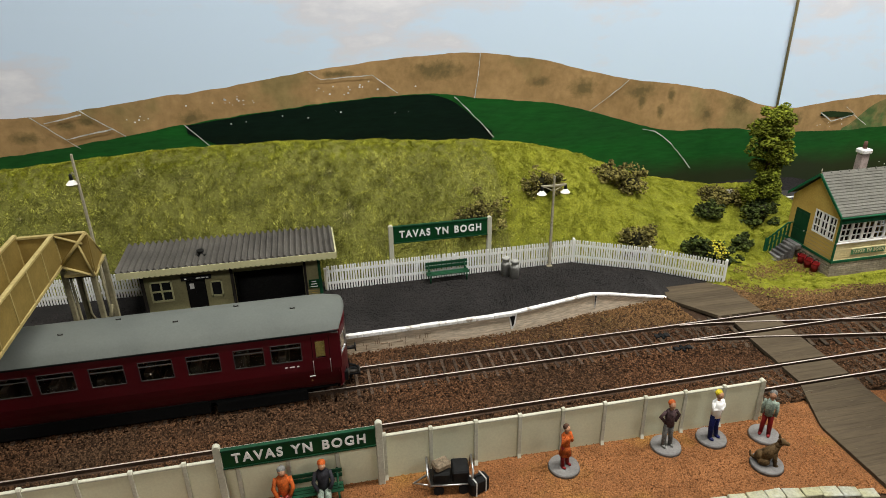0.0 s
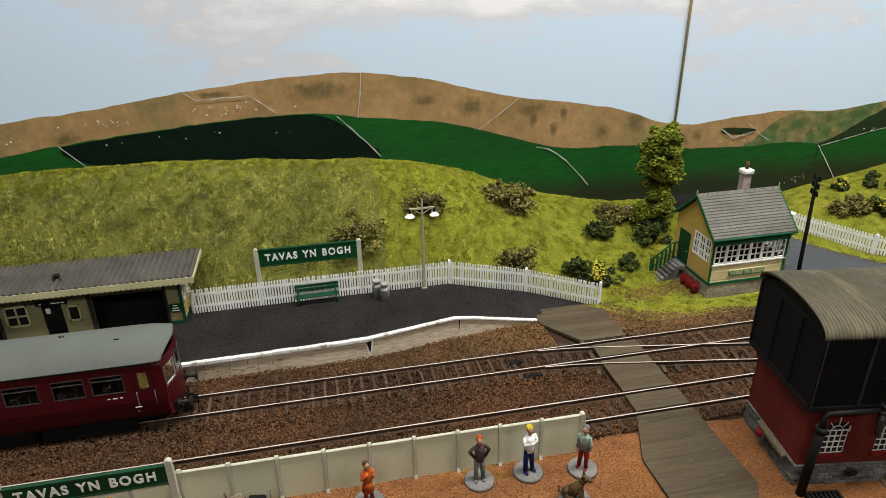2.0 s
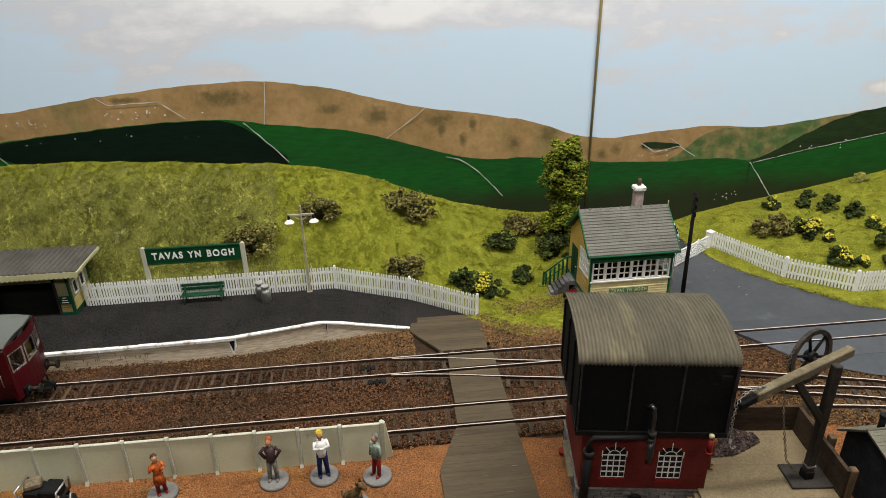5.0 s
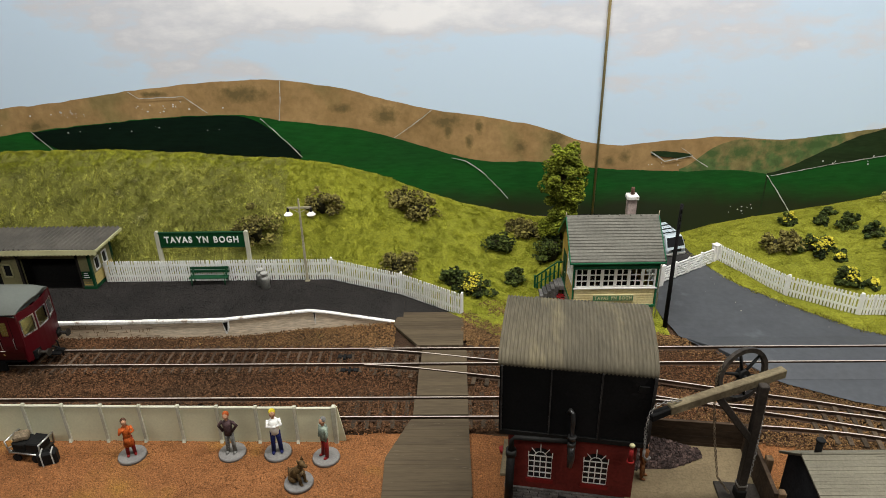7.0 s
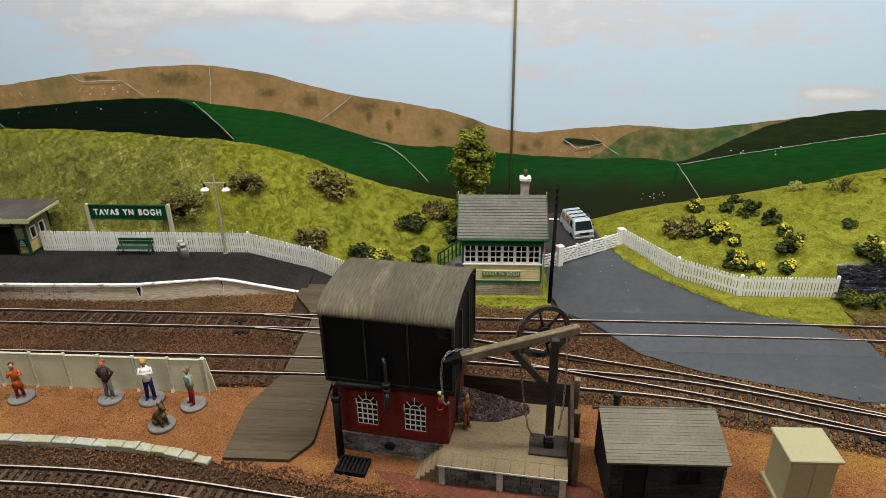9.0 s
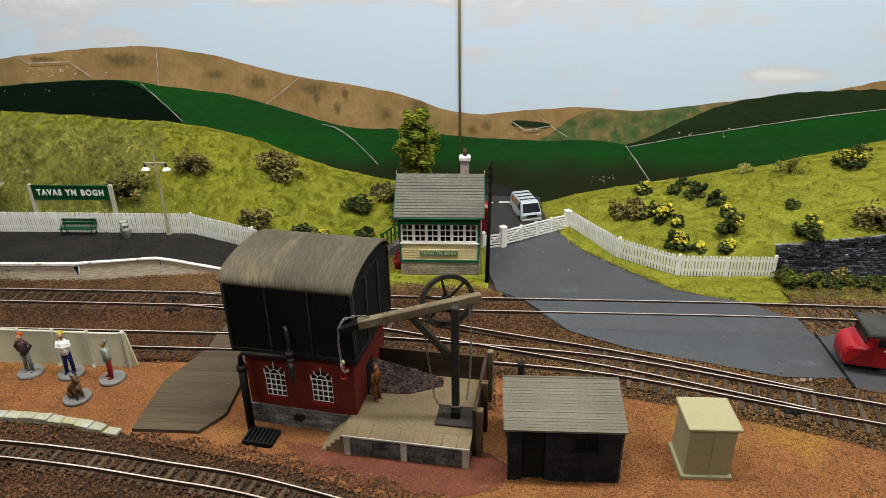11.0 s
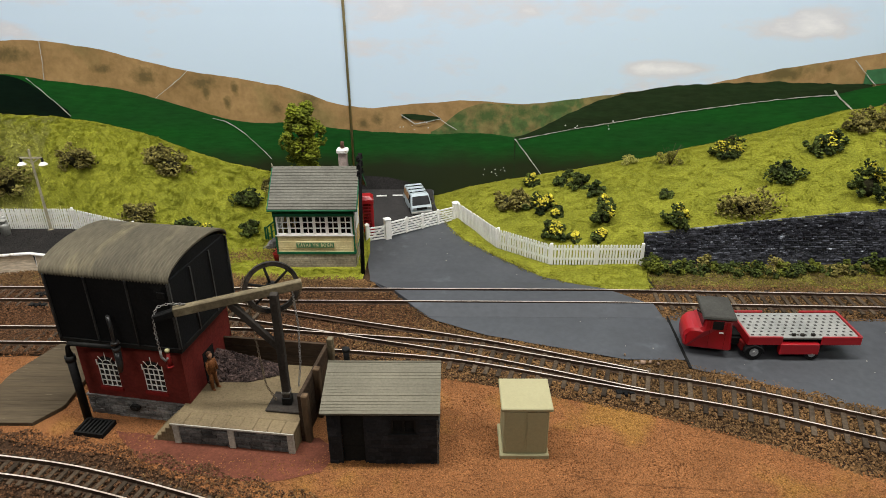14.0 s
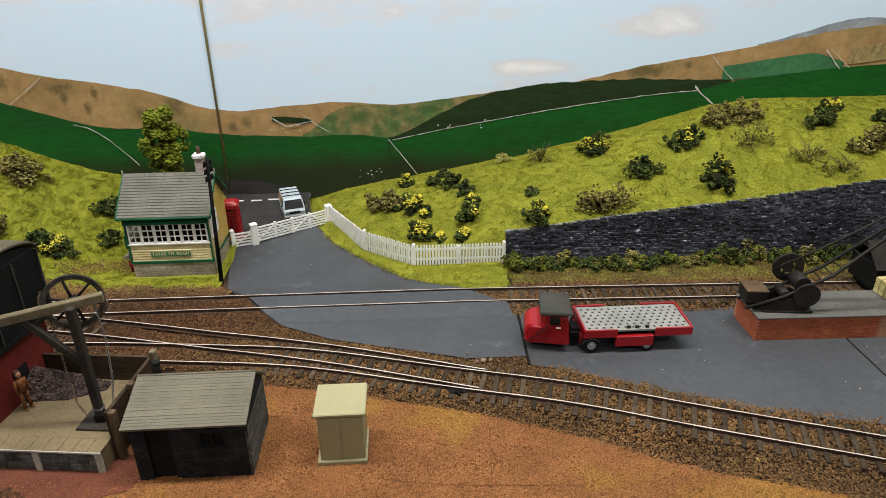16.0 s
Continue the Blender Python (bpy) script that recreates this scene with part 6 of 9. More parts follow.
    s = Shape()
    pitch, arch = 1.56, 16
    n = int((rx1 - rx0) / pitch * 6)
    for i in range(n + 1):
        x = rx0 + (rx1 - rx0) * i / n
        w = 0.40 * math.cos(2 * math.pi * (x - rx0) / pitch)
        for t in (0, 0.8):
            for k in range(arch + 1):
                u = k / arch
                s.v.append((x, ry0 + (ry1 - ry0) * (1 - math.cos(math.pi * u)) / 2, 82.4 + 7.8 * math.sin(math.pi * u) ** 0.95 + w - t))
    m = 2 * (arch + 1)
    for i in range(n):
        for k in range(arch):
            p = i * m + k
            s.f.append((p, p + m, p + m + 1, p + 1))
            q = p + arch + 1
            s.f.append((q, q + 1, q + m + 1, q + m))
            s.slots += [0, 0]
            s.soft += [True, True]
        p = i * m
        s.f += [(p, p + arch + 1, p + m + arch + 1, p + m)]
        s.slots.append(0)
        s.soft.append(False)
    for i in (0, n):
        for k in range(arch):
            p = i * m + k
            s.f.append((p, p + 1, p + arch + 2, p + arch + 1))
            s.slots.append(0)
            s.soft.append(False)
    part("roof", s, TOWER_ROOF, wt, "weathered grey-brown corrugated barrel roof")
    # pipes
    part("down_pipe", Shape().tube([(1.6, -5.4, 0), (2.4, -6.2, 42)], 1.9, 12).cyl((2.4, -6.2, 40.5), (2.4, -6.2, 42.6), 2.4, n=12).tube([(2.4, -6.2, 42), (2.5, -6.2, 46), (3.8, -6.0, 47.4), (27, -5.2, 47.4)], [1.6, 1.0, 0.85, 0.85], 10), BLACK, wt, "thick black standpipe")
    part("feed_pipe", Shape().tube([(25.4, -2.6, 60), (26.4, -4.4, 63), (27.2, -5.2, 62.2), (27.6, -5.4, 58), (27.6, -5.4, 46)], 0.95, 8).cyl((27.6, -5.4, 50.4), (27.6, -5.4, 49.0), 1.9, n=10).cyl((27.6, -5.4, 47.6), (27.6, -5.4, 46.2), 1.9, n=10).tube([(27.6, -5.4, 46), (27.8, -5.8, 41), (27.4, -6.2, 37)], [1.7, 1.5, 1.1], 8), TANK_PIPE, wt, "glossy black water feed pipe with valve")
    part("side_plank", Shape().box(-3.2, -0.4, 6, 30, 16.4, 18.0), PALE_TIMBER, wt, "yellowish plank on the plinth ledge", bevel=0.3)
    part("hanging_bucket", Shape().cyl((-3.4, 25, 11.5), (-3.4, 25, 16), 1.4, 2.0, n=12), RED_DARK, wt, "small red bucket")
    part("outlet_cover", Shape().box(52.5, 56.5, -3.2, -2.4, 74, 77), BLACK, wt)
    lamp_ = part("side_lamp", Shape().cyl((52.5, -4, 41.5), (52.5, -4, 46.5), 1.2, 0.9, n=10).cyl((52.5, -4, 41), (52.5, -4, 41.8), 1.6, n=10), RED_DARK, wt, "small red lamp")
    part("cap", Shape().ball((52.5, -4, 47.6), (1.25, 1.1, 0.9), 8, 5), PALE_CREAM, lamp_)
    part("side_door", Shape().box(W - 0.7, W - 0.3, 17, 27, 10, 34), BLACK_MATT, wt, "dark doorway")
    # heights of plinth, windows, tank and eaves
    levels = [(0, 0), (17.6, 11.6), (20.5, 17.6), (40.1, 35.0), (48, 46), (82.4, 80.3), (110, 107.9)]
    for child in wt.children_recursive:
        for vert in child.data.vertices:
            vert.co.z = lerp_table(levels, vert.co.z / MM) * MM
    return wt


water_tower()


# ---- coaling stage ----
def coal_stage():
    cs = thing("coal_stage", "stone-faced coaling stage with paved top and timber bunker walls", "loading stage", 334, 157, 0, -6.5)
    L, D, H = 58, 52, 12.2
    part("core", Shape().box(0.6, L - 0.6, 0.6, D, 0, H - 0.8), BLACK_MATT, cs)
    part("end_wall", Shape().box(L - 0.6, L + 0.2, 0.8, D, 0, H - 0.75), STAGE_TOP, cs, "tan stone end wall")
    part("bedding", Shape().box(0, L, 0.6, D, H - 0.7, H - 0.2), STAGE_TOP, cs)
    rnd = random.Random(3)
    for row in range(5):
        x, z = -rnd.uniform(0, 4), row * 2.2
        while x < L:
            w = rnd.uniform(4, 9)
            a, b = max(0, x), min(L, x + w - 0.3)
            if b - a > 0.8:
                part("stone_block", Shape().box(a, b, -rnd.uniform(0, 0.3), 0.8, z, z + 2.0), STAGE_STONE, cs, bevel=0.2)
            x += w
    for x in (0, 27, 55.5):
        part("pier", Shape().box(x - 0.4, x + 2.6, -0.9, 0.8, 0, H - 0.8), STONE_PALE, cs, bevel=0.25)
    for k in range(9):
        x = -1 + k * 6.7
        part("coping", Shape().box(x, min(x + 6.5, L + 0.6), -0.9, 7.5, H - 0.7, H + 0.1 + rnd.uniform(-0.05, 0.05)), STAGE_TOP, cs, bevel=0.15)
    for r in range(5):
        for c in range(6):
            x, y = -0.5 + c * 9.85 + (2 if r % 2 else 0), 7.6 + r * 10
            part("paving_slab", Shape().box(x, min(x + 9.82, L + 0.4), y, min(y + 9.97, D), H - 0.8, H + rnd.uniform(-0.03, 0.03)), STAGE_TOP, cs, bevel=0.03)
    part("nosing", Shape().box(-1, L + 0.7, -1.3, -0.7, H - 1.3, H - 0.1), STONE_PALE, cs, bevel=0.2)
    # steps at the west end
    for k in range(5):
        part("step", Shape().box(-2.4 * (k + 1), -2.4 * k, 0, 16, 0, H - 2.3 * (k + 1) + 0.6), STAGE_TOP, cs, bevel=0.3)
    # timber walls
    for k in range(4):
        part("back_plank", Shape().box(4, L + 3, D - 1.6, D, H - 2.4 + k * 4.2, H + 1.75 + k * 4.2), BUNKER, cs, bevel=0.15)
    for k in range(6):
        part("side_plank", Shape().box(L + 0.6, L + 2.4, 8, D - 1.7, 0.2 + k * 4.4, 4.5 + k * 4.4), BUNKER, cs, bevel=0.15)
    for y, ph_ in ((9, 27), (27, 29), (D - 2, 31)):
        part("post", Shape().box(L + 2.4, L + 5.4, y - 1.7, y + 1.7, 0, ph_), PALE_TIMBER if y > 40 else TIMBER, cs, bevel=0.4)


coal_stage()


# ---- hut ----
def platelayers_hut():
    hut = thing("hut", "dark slate-walled hut with a grey-green tiled roof", "building", 409, 144, 0, 0.5)
    W, D = 49, 38
    walls = Shape()
    walls.box(0.5, 6, 0.5, 1.6, 0, 30).box(6, 16, 0.5, 1.6, 27, 30).box(16, 28, 0.5, 1.6, 0, 30).box(28, 39, 0.5, 1.6, 0, 17).box(28, 39, 0.5, 1.6, 25, 30).box(39, W - 0.5, 0.5, 1.6, 0, 30)
    for x in (0.5, W - 1.6):
        walls.prism([(1.6, 0), (D - 1.6, 0), (D - 1.6, 27), (24.8, 37), (1.6, 29.6)], "x", x, x + 1.1)
    walls.box(0.5, W - 0.5, D - 1.6, D - 0.5, 0, 27)
    part("wall", walls, HUT_WALL, hut, "near-black slate wall")
    rnd = random.Random(11)
    for face in range(2):
        for row in range(13 if face == 0 else 11):
            x, z = -rnd.uniform(0, 4), row * 2.28
            end = W if face == 0 else D
            while x < end:
                w = rnd.uniform(3.5, 7.5)
                a, b = max(0, x), min(end, x + w - 0.3)
                skip = face == 0 and ((b > 6 and a < 16 and z < 27) or (b > 28 and a < 39 and 15 < z < 25))
                if b - a > 0.8 and not skip:
                    o = rnd.uniform(0.0, 0.25)
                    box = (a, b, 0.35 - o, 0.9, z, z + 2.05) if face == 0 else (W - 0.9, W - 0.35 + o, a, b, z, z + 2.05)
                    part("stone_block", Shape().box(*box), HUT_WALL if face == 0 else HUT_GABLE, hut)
                x += w
    part("door", Shape().box(6, 16, 1.9, 2.6, 0, 27).box(6.4, 15.6, 1.7, 1.95, 8, 9.2).box(6.4, 15.6, 1.7, 1.95, 19, 20.2), BLACK_MATT, hut, "black plank door")
    win = part("window", Shape().box(28, 39, 0.6, 1.4, 17, 18).box(28, 39, 0.6, 1.4, 24, 25).box(28, 28.9, 0.6, 1.4, 17, 25).box(38.1, 39, 0.6, 1.4, 17, 25).box(33.1, 33.9, 0.6, 1.4, 17, 25), BLACK, hut)
    part("pane", Shape().box(28, 39, 1.7, 1.9, 17, 25), BLACK_MATT, win)
    part("lintel", Shape().box(26.5, 40.5, 0.0, 1.0, 25, 27).box(26.5, 40.5, -0.2, 1.2, 15.6, 17), HUT_WALL, hut)
    for slope in (0, 1):
        rows = 18
        for k in range(rows):
            def pt(u):
                return (-2.0 + 26.8 * u, 29.8 + 8.2 * u) if slope == 0 else (D + 2.4 - (D - 22.4) * u, 25.5 + 12.5 * u)
            (ya, za), (yb, zb) = pt(k / rows), pt((k + 1) / rows + 0.015)
            s = Shape()
            n = 17
            lift = random.uniform(-0.09, 0.09)
            for i in range(n):
                a, b = -2.3 + (W + 3) * i / n, -2.3 + (W + 3) * (i + 1) / n
                h = lift + random.uniform(-0.05, 0.05)
                s.add([(a, ya, za + 0.34 + h), (b, ya, za + 0.34 + h), (b, yb, zb + 0.2), (a, yb, zb + 0.2), (a, ya, za - 0.2), (b, ya, za - 0.2), (b, yb, zb - 0.4), (a, yb, zb - 0.4)],
                      [(0, 1, 2, 3), (0, 4, 5, 1), (0, 3, 7, 4), (1, 5, 6, 2)])
            part("tile_course", s, ASBESTOS, hut)
    part("roof_deck", Shape().prism([(-1.7, 28.9), (-1.7, 29.7), (24.8, 37.8), (D + 2.2, 25.4), (D + 2.2, 24.6), (24.8, 36.9)], "x", -2.0, W + 0.4), ASBESTOS, hut)
    part("ridge", Shape().tube([(-2.3, 24.8, 38.1), (W + 0.7, 24.8, 38.1)], 0.6, 8), ASBESTOS, hut)
    part("stove_pipe", Shape().cyl((6, 27, 34), (6, 27, 43.5), 1.4, n=10).cyl((6, 27, 42.6), (6, 27, 44), 1.8, n=10), BLACK, hut, "black stove pipe")


platelayers_hut()

# ---- relay cabinet ----
cab = thing("relay_cabinet", "pale grey-green plastic lineside cabinet with a flat lid", "cabinet", 485.5, 148.6, 0, 0.5)
part("body", Shape().box(1.2, 21.2, 1.2, 20.5, 1.5, 27), CABINET, cab, bevel=0.3)
part("lid", Shape().box(-0.2, 22.6, -0.4, 22, 26.6, 28.4), CABINET, cab, bevel=0.4)
part("plinth", Shape().box(-0.2, 22, -0.3, 21.6, 0, 2.2), CABINET, cab, bevel=0.3)
for px in (2.2, 11.6):
    part("door_panel", Shape().box(px, px + 8.6, 0.85, 1.3, 3.4, 25.6), CABINET, cab, bevel=0.15)


# ---- fences ----
def picket_fence(name, label, points, height, pitch, half=0.66, group="picket fences", post_w=1.6):
    """White pickets on two rails between the corners (x, y, z)."""
    fence = thing(name, label, "fence", *points[0], 0, group)
    o = Vector(points[0])
    pk = Shape().prism([(-half, 0), (half, 0), (half, height - half), (0, height), (-half, height - half)], "y", -0.3, 0.3).mesh("picket")
    pk.materials.append(WHITE)
    for a, b in zip(points, points[1:]):
        a, b = Vector(a) - o, Vector(b) - o
        run = Vector((b.x - a.x, b.y - a.y, 0))
        ang = math.atan2(run.y, run.x)
        side = Vector((math.sin(ang), -math.cos(ang), 0))
        n = max(1, round(run.length / pitch))
        for k in range(n):
            p = a + (b - a) * (k + 0.5) / n + side * 0.6
            ob = new("picket", pk)
            ob.parent = fence
            ob.matrix_basis = pose(p.x * MM, p.y * MM, p.z * MM, 0, random.uniform(-1.2, 1.2), math.degrees(ang))
        for h in (height * 0.27, height * 0.76):
            s = Shape()
            up, w = Vector((0, 0, 0.7)), side * 0.45
            q = [c + Vector((0, 0, h)) for c in (a, b)]
            s.add([q[0] - w - up, q[1] - w - up, q[1] + w - up, q[0] + w - up, q[0] - w + up, q[1] - w + up, q[1] + w + up, q[0] + w + up], [(3, 2, 1, 0), (4, 5, 6, 7), (0, 1, 5, 4), (1, 2, 6, 5), (2, 3, 7, 6), (3, 0, 4, 7)])
            part("rail", s, WHITE, fence)
        m = max(1, round(run.length / 42))
        for k in range(m + 1):
            p = a + (b - a) * k / m - side * 0.6
            part("post", Shape().box(p.x - post_w / 2, p.x + post_w / 2, p.y - post_w / 2, p.y + post_w / 2, p.z - 1, p.z + height * (1.04 if k == m else 0.9)), WHITE, fence, bevel=0.3)
    return fence


picket_fence("picket_fence", "white picket fence along the back of the platform", [(3, 379, 12), (170, 380, 12), (221, 369, 5.3), (264.5, 345.5, 1.2)], 17, 1.7, 0.5)
picket_fence("picket_fence", "white picket fence west of the station building", [(-250, 399.5, 12), (-102, 399.5, 12)], 17, 1.7, 0.5)
picket_fence("picket_fence", "white picket fence beside the crossing road", [(465.3, 418.5, 4), (495, 366.5, 3.5), (531, 339, 3.5), (595, 338, 4)], 15.5, 2.15, post_w=2.0)


def concrete_fence():
    y, pw = 218.4, 19.9
    fence = thing("concrete_fence", "pale grey-green concrete panel fence with posts", "fence", 0, y, 0)
    x, first = 198.2, True
    while x > -190:
        top = 25.0 + 0.0165 * min(180, 198 - x)
        low = yard_height(x, y) - 1
        h = top - 1.4
        if first:
            part("end_post", Shape().prism([(x - 1.2, low), (x + 1.2, low), (x + 1.2, top - 0.6), (x + 0.5, top), (x - 0.5, top), (x - 1.2, top - 0.6)], "y", -1.5, 1.2), POST_GREY, fence, bevel=0.2)
            part("brace", Shape().add([(x, 0.6, h), (x + 1.6, 0.6, h), (x + 5.0, 0.6, low), (x, 0.6, low), (x, 1.4, h), (x + 1.6, 1.4, h), (x + 5.0, 1.4, low), (x, 1.4, low)],
                 [(0, 3, 2, 1), (4, 5, 6, 7), (0, 1, 5, 4), (1, 2, 6, 5), (2, 3, 7, 6), (3, 0, 4, 7)]), FENCE_GREY, fence)
        first = False
        part("panel", Shape().box(x - pw + 0.8, x - 0.8, -0.5, 0.5, low, h), FENCE_GREY, fence, bevel=0.2)
        part("coping", Shape().box(x - pw + 0.9, x - 0.9, -0.8, 0.8, h - 0.8, h + 0.3), POST_GREY, fence, bevel=0.25)
        x -= pw
        # post with a splayed foot
        part("post", Shape().prism([(-1.5, low), (-2.6, low), (-1.3, low + 3.2), (-1.1, top - 1.0), (-0.6, top), (0.6, top), (0.9, top - 0.8), (0.9, low)], "x", x - 0.85, x + 0.85), POST_GREY, fence, bevel=0.15)


concrete_fence()


def running_board(label, x0, x1, y, z, low, high, post_top, size, post_m):
    """A station name board on two posts."""
    sign = thing("station_sign", label, "sign", x0, y, z, math.degrees(math.atan2(0, x1 - x0)), "station name boards")
    w = x1 - x0
    for px in (0, w):
        part("post", Shape().prism([(px - 1.5, -1), (px + 1.5, -1), (px + 1.5, post_top - 0.9), (px + 0.5, post_top), (px - 0.5, post_top), (px - 1.5, post_top - 0.9)], "y", -1.2, 1.2), post_m, sign, bevel=0.3)
    board = part("board", Shape().box(1.5, w - 1.5, -1.0, 0.4, low, high), SIGN_GREEN, sign, "dark green board with raised white letters", bevel=0.2)
    part("frame", Shape().box(1.4, w - 1.4, -1.3, 0.5, high - 0.1, high + 0.7).box(1.4, w - 1.4, -1.3, 0.5, low - 0.6, low + 0.1), GREEN, board)
    lettering("letters", "TAVAS YN BOGH", size, WHITE, board, pose(w / 2 * MM, -1.15 * MM, (low + high) / 2 * MM), 0.15, (w - 3) * 0.87)
    return sign


running_board("green station name board on two cream posts behind the fence", 46, 110.5, 381, 8, 31.5, 42, 43.5, 6.6, POST_GREY)
running_board("green station name board on two grey concrete posts at the fence", -46.8, 16.9, 215.6, 3.2, 22.0, 30.2, 33.4, 6.3, POST_GREY)


# ---- lamps, benches, churns ----
def shade(s, c, slot_metal, slot_white):
    s.slot = slot_metal
    s.cyl((c[0], c[1], c[2] + 1.8), (c[0], c[1], c[2] + 5.2), 1.0, 0.8, n=10)
    s.slot = slot_white
    s.cyl((c[0], c[1], c[2] - 0.2), (c[0], c[1], c[2] + 2.0), 3.2, 1.1, n=16)
    s.cyl((c[0], c[1], c[2] - 0.9), (c[0], c[1], c[2] - 0.2), 2.6, 3.2, n=16)


def station_lamp(x, y, z, height, arms, label):
    lamp = thing("station_lamp", label, "lamp", x, y, z, 0, "platform lamps")
    part("post", Shape().prism([(-0.9, 0), (0.9, 0), (0.5, height), (-0.5, height)], "y", -0.8, 0.8), LAMP_POST, lamp, bevel=0.15)
    part("base", Shape().box(-1.8, 1.8, -1.5, 1.5, 0, 1.0), LAMP_POST, lamp)
    if len(arms) > 1:
        part("cross_arm", Shape().box(-8.5, 8.5, -0.6, 0.6, height - 7.2, height - 5.9), LAMP_POST, lamp, bevel=0.15)
        part("brace", Shape().tube([(-6, 0, height - 7), (0, 0, height - 10.5), (6, 0, height - 7)], 0.35, 6), LAMP_POST, lamp)
    for ax in arms:
        if len(arms) == 1:
            part("bracket", Shape().tube([(0, 0, height - 12), (ax * 0.6, 0, height - 10), (ax, 0, height - 12.5)], 0.4, 6), LAMP_POST, lamp)
        s = Shape()
        shade(s, (ax, 0, height - 11.5 if len(arms) > 1 else height - 16), 0, 1)
        part("shade", s, [BLACK, LAMP_WHITE], lamp, "white enamel lamp shade with black holder")


station_lamp(152, 377, 12, 64.5, (-8, 8), "pale twin-arm platform lamp with white shades")
station_lamp(-121.8, 370, 12, 102, (-3,), "pale tall platform lamp with one white shade")


def bench(x, y, z, w, label, rz=0):
    b = thing("bench", label, "bench", x, y, z, rz, "green benches")
    for k in range(3):
        part("seat_slat", Shape().box(-w / 2, w / 2, -6 + k * 1.9, -4.4 + k * 1.9, 5.6, 6.2), GREEN, b, bevel=0.15)
    for k in range(2):
        part("back_slat", Shape().box(-w / 2, w / 2, 0.2, 0.8, 7.8 + k * 2.6, 9.8 + k * 2.6), GREEN, b, bevel=0.15)
    for lx in (-w / 2 + 2, w / 2 - 2):
        part("frame", Shape().tube([(lx, -6.2, 0), (lx, -6, 5.6), (lx, -0.4, 5.6), (lx, 0.9, 12.4)], 0.5, 6).tube([(lx, 0.8, 0), (lx, -0.4, 5.6)], 0.5, 6).tube([(lx, -5.8, 8), (lx, 0, 8.2)], 0.4, 6), GREEN, b)


bench(81, 377, 12, 28, "dark green platform bench against the picket fence", 1)
bench(-13, 214.6, 3.2, 27, "dark green bench against the concrete fence")


def churn(x, y, z):
    c = thing("milk_churn", "small grey metal milk churn on the platform", "churn", x, y, z, 0, "milk churns")
    k = 1.28
    part("body", Shape().cyl((0, 0, 0), (0, 0, 6.2 * k), 2.5 * k, n=14).cyl((0, 0, 6.2 * k), (0, 0, 8.0 * k), 2.5 * k, 1.5 * k, n=14).cyl((0, 0, 8 * k), (0, 0, 9.2 * k), 1.5 * k, n=12), CHURN, c)
    part("lid", Shape().cyl((0, 0, 9.2 * k), (0, 0, 10.2 * k), 2.2 * k, 1.9 * k, n=14), CHURN, c)


churn(119.5, 372, 12), churn(124, 366.5, 12)


# ---- painted figures (plain statuettes) ----
def hue(name, c):
    return mat(name, c, tuple(0.45 * q for q in c), 0.65, big=420, fine=1800, grain=0.35, bump=0.2)


ORANGE, BROWN, SKIN, YELLOW, NAVY, OLIVE, PURPLE, GREYG, TAN, DARK, PALEG = (hue(n, c) for n, c in (
    ("figure_orange", (0.50, 0.105, 0.02)), ("figure_brown", (0.10, 0.05, 0.03)), ("figure_flesh", (0.50, 0.27, 0.16)), ("figure_yellow", (0.62, 0.50, 0.03)), ("figure_navy", (0.015, 0.02, 0.10)), ("figure_olive", (0.12, 0.14, 0.07)),
    ("figure_plum", (0.075, 0.045, 0.045)), ("figure_grey", (0.22, 0.22, 0.20)), ("figure_tan", (0.11, 0.068, 0.028)), ("figure_dark", (0.03, 0.03, 0.035)), ("figure_pale_green", (0.28, 0.34, 0.27))))


